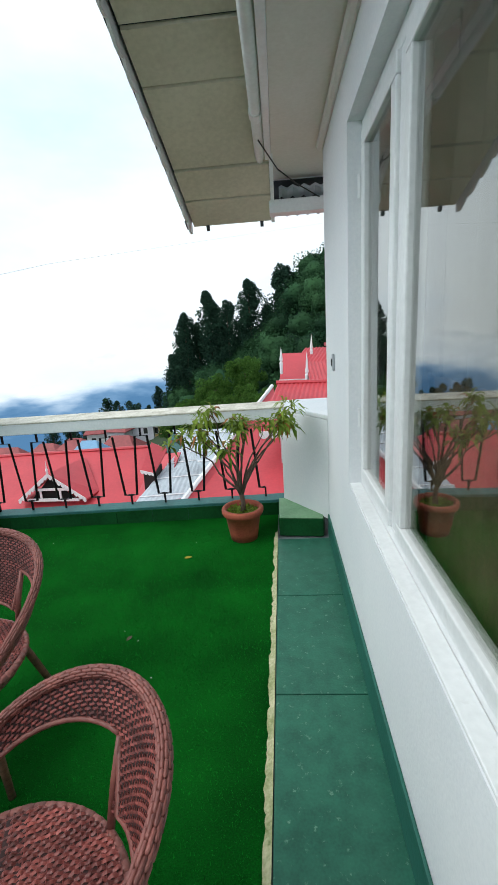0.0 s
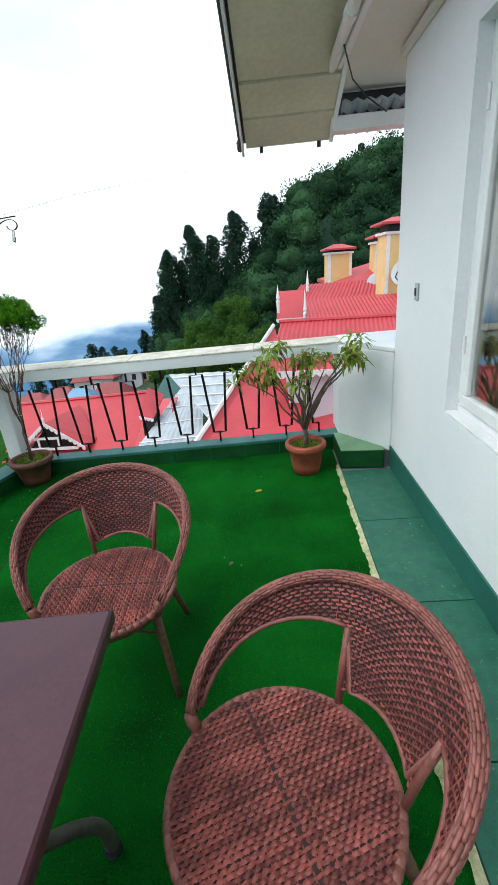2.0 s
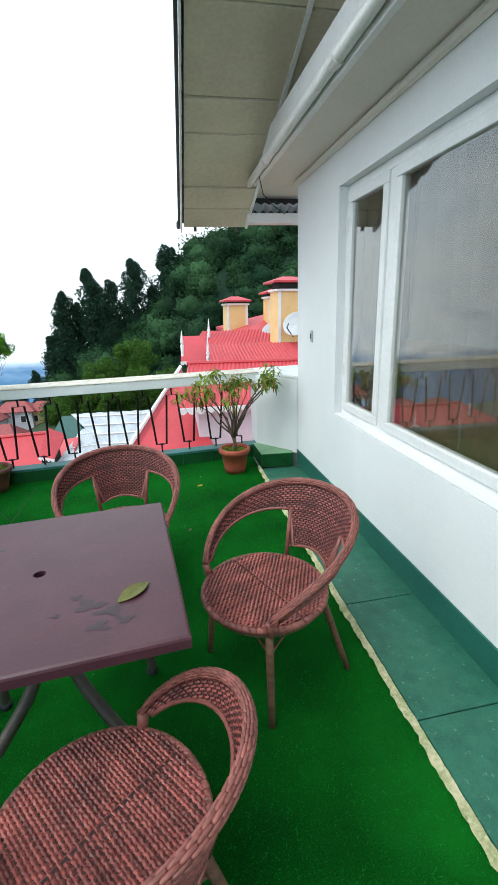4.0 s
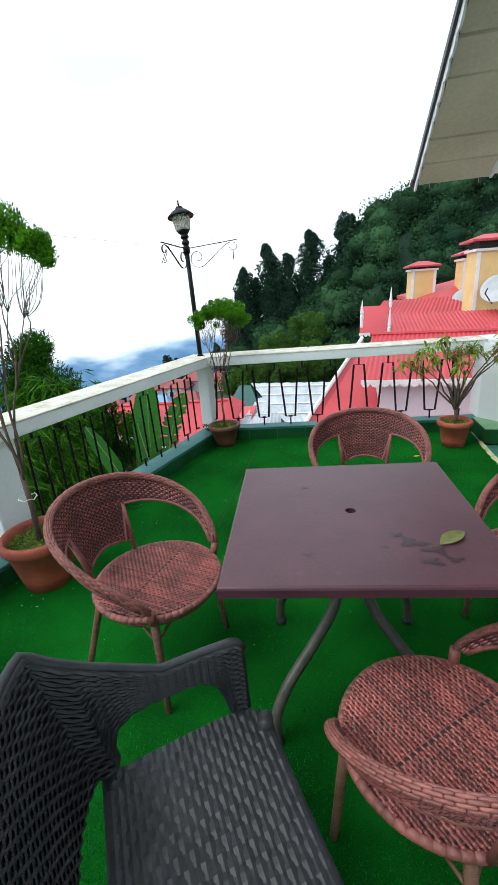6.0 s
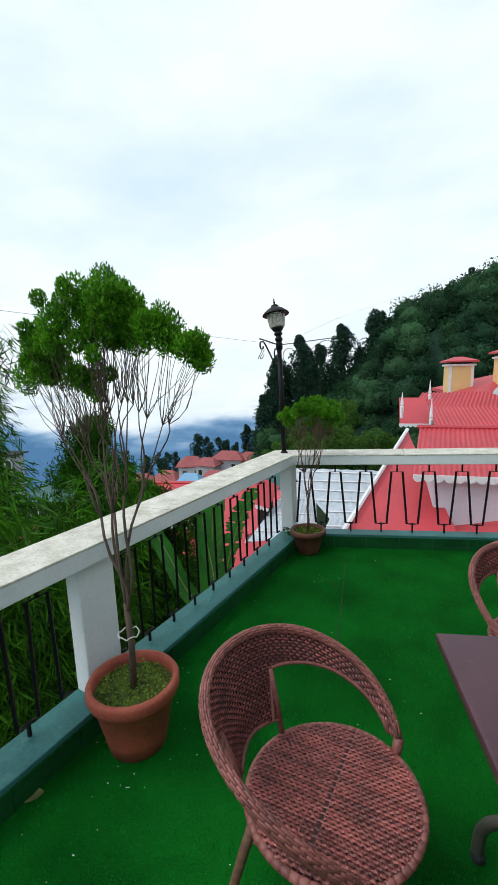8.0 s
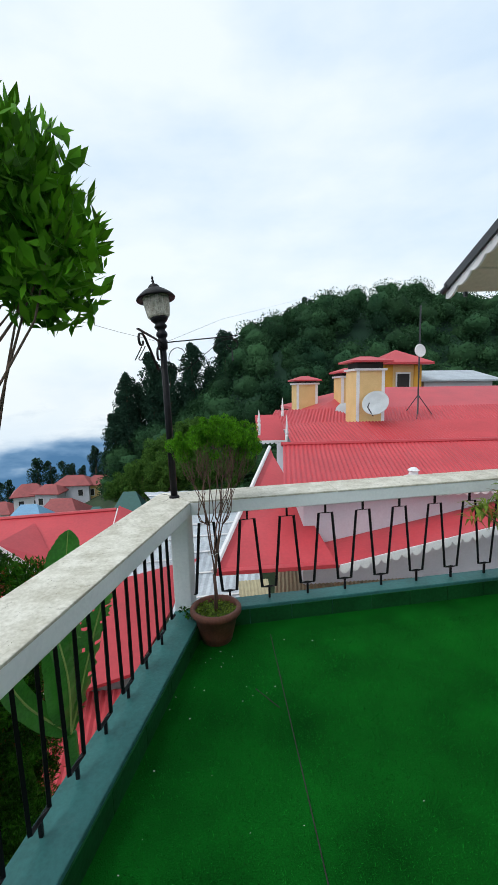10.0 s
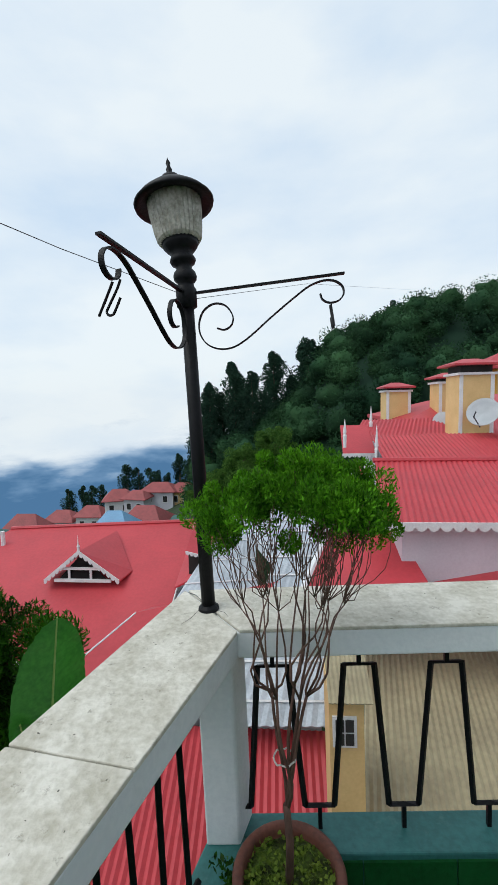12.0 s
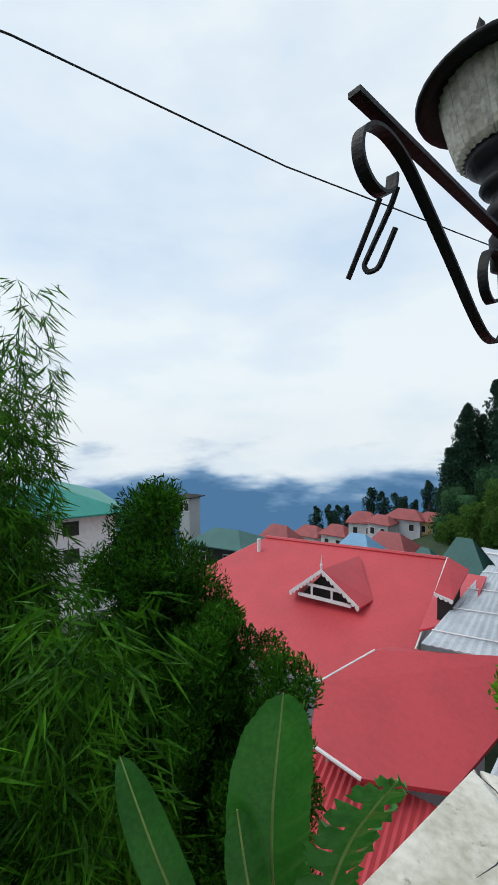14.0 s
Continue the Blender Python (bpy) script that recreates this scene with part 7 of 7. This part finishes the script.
# added solid body in leaf colour, closing the crown's gaps for a dark inside
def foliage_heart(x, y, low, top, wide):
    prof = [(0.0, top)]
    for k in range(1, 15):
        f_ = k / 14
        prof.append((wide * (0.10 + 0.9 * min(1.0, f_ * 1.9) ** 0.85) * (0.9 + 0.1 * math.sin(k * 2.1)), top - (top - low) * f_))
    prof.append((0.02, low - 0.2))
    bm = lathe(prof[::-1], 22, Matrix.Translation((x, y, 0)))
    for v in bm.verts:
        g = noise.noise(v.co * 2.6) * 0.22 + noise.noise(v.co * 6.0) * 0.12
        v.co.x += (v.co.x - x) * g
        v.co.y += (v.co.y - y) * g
    return part("inner_foliage", bm, M_CYPRESS, cy, "added solid body that closes the crown for a dark inside", smooth=True)


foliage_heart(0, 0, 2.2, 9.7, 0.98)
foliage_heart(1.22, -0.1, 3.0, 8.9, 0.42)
tips = [c for c in cs if rng.uniform() < 0.2]
cloud_object("young_growth", [leaf_cloud(rng, tips, 0.22, 60, 0.05, 0.3)], M_CYPRESSRED, cy, "bronze young tips")
branch_each(rng, (0, 0, 5.0), [cs[i] for i in range(0, 240, 12)], 0.08, 0.035, M_BARK, cy, "limb")


def bamboo(m, height, culms, seed, spread):
    rng = np.random.default_rng(seed)
    t = thing("bamboo_clump", m, "feathery bamboo with long drooping leaves", "bamboo", "trees beside the terrace")
    pts_all, quads = [], []
    for i in range(culms):
        a = rng.uniform(0, 2 * math.pi)
        h = height * rng.uniform(0.6, 1.0)
        lean = Vector((math.cos(a), math.sin(a), 0)) * spread * rng.uniform(0.3, 1.0)
        path = []
        for k in range(9):
            f_ = k / 8
            path.append(Vector((0.12 * math.cos(a), 0.12 * math.sin(a), 0)) + lean * f_ ** 2.2 + Vector((0, 0, h * (f_ - 0.10 * f_ ** 4))))
        part("culm", tube(path, [0.016 * (1 - 0.8 * k / 8) + 0.002 for k in range(9)], 6), M_BAMBOO, t)
        for k in range(260):
            f_ = rng.uniform(0.45, 1.0)
            j = min(7, int(f_ * 8))
            p = path[j].lerp(path[j + 1], f_ * 8 - j)
            d0 = Vector((rng.normal(), rng.normal(), rng.uniform(-0.3, 0.5))).normalized()
            tip = p + d0 * rng.uniform(0.1, 0.5)
            for q in range(5):
                d = (d0 * 0.6 + Vector((rng.normal(), rng.normal(), -1.25 + rng.normal() * 0.45)) * 0.7).normalized()
                ln = rng.uniform(0.16, 0.31)
                sd = d.cross(Vector(rng.normal(size=3))).normalized() * 0.0105
                s0 = tip + Vector(rng.normal(size=3)) * 0.03
                quads.append([s0, s0 + d * ln * 0.4 + sd, s0 + d * ln, s0 + d * ln * 0.4 - sd])
    v = np.array([[tuple(p) for p in q] for q in quads]).reshape(-1, 3)
    cloud_object("leaves", [(v, np.arange(len(v)).reshape(-1, 4))], M_BAMBOO, t, "narrow drooping leaves")
    return t


bamboo(pose(-3.95, 6.30, -6.6), 11.2, 16, 41, 0.62)
bamboo(pose(-1.35, 5.0, -6.0), 7.5, 18, 43, 1.0)
bamboo(pose(-1.7, 4.2, -6.0), 7.6, 15, 42, 1.1)


def banana_leaf(parent, path, width, tear, seed, name="leaf"):
    """A long leaf blade along a path: two halves that droop from the rib, finely pleated, torn where tear is set."""
    rng = np.random.default_rng(seed)
    pts = smooth_path(path, 26)
    n = len(pts)
    bm = bmesh.new()
    rows = []
    for i, p in enumerate(pts):
        t = i / (n - 1)
        d = (pts[min(i + 1, n - 1)] - pts[max(i - 1, 0)]).normalized()
        view = Vector((0.75, -0.6, 0.25)).normalized()
        sd = d.cross(view).normalized()
        up = sd.cross(d)
        w = width / 2 * min(1, (t / 0.18)) ** 0.6 * (1 - max(0, (t - 0.62) / 0.38) ** 3.4) + 0.004
        row = []
        for s in (-1, -0.66, -0.33, 0, 0.33, 0.66, 1):
            wav = (0.006 * math.sin(i * 0.9) + 0.0042 * (-1) ** i) * abs(s) ** 0.5 + (0.02 * rng.uniform(-1, 1) * abs(s) if tear else 0)
            row.append(bm.verts.new(p + sd * s * w * (1 - (0.25 * rng.uniform() if tear and abs(s) == 1 else 0)) - up * (0.18 * w * abs(s) ** 1.5) + up * wav))
        rows.append(row)
    for i in range(n - 1):
        for j in range(6):
            if tear and j in (0, 1, 4, 5) and i % 8 == 0:
                continue
            bm.faces.new((rows[i][j], rows[i + 1][j], rows[i + 1][j + 1], rows[i][j + 1]))
    blade = part(name, bm, M_BANANA, parent, smooth=True)
    part("rib", tube(pts, [0.012 * (1 - 0.7 * i / n) for i in range(n)], 6), M_RIB, blade)
    return blade


ban = thing("banana_plant", pose(0, 0, 0), "banana plant with broad upright green leaves below the rail", "banana plant", "trees beside the terrace")
part("stem", tube([(0.15, 6.4, -9.0), (0.15, 6.2, -4), (0.2, 5.9, -1.6)], [0.14, 0.11, 0.05], 10), M_BANANA, ban)
banana_leaf(ban, [(0.2, 5.9, -1.6), (0.28, 5.62, -0.65), (0.33, 5.52, -0.1), (0.40, 5.5, 0.48)], 0.38, False, 1)
banana_leaf(ban, [(0.2, 5.9, -1.6), (0.33, 5.5, -0.8), (0.30, 5.4, -0.35), (0.25, 5.38, 0.0)], 0.16, False, 2)
banana_leaf(ban, [(0.2, 5.9, -1.6), (0.50, 5.62, -0.55), (0.66, 5.56, -0.05), (0.86, 5.5, 0.34)], 0.30, True, 3)
banana_leaf(ban, [(0.2, 5.9, -1.6), (0.0, 5.5, -1.0), (-0.16, 5.35, -0.5), (-0.40, 5.30, -0.02)], 0.20, False, 4)
near_things = place_group(BESIDE, near_things)
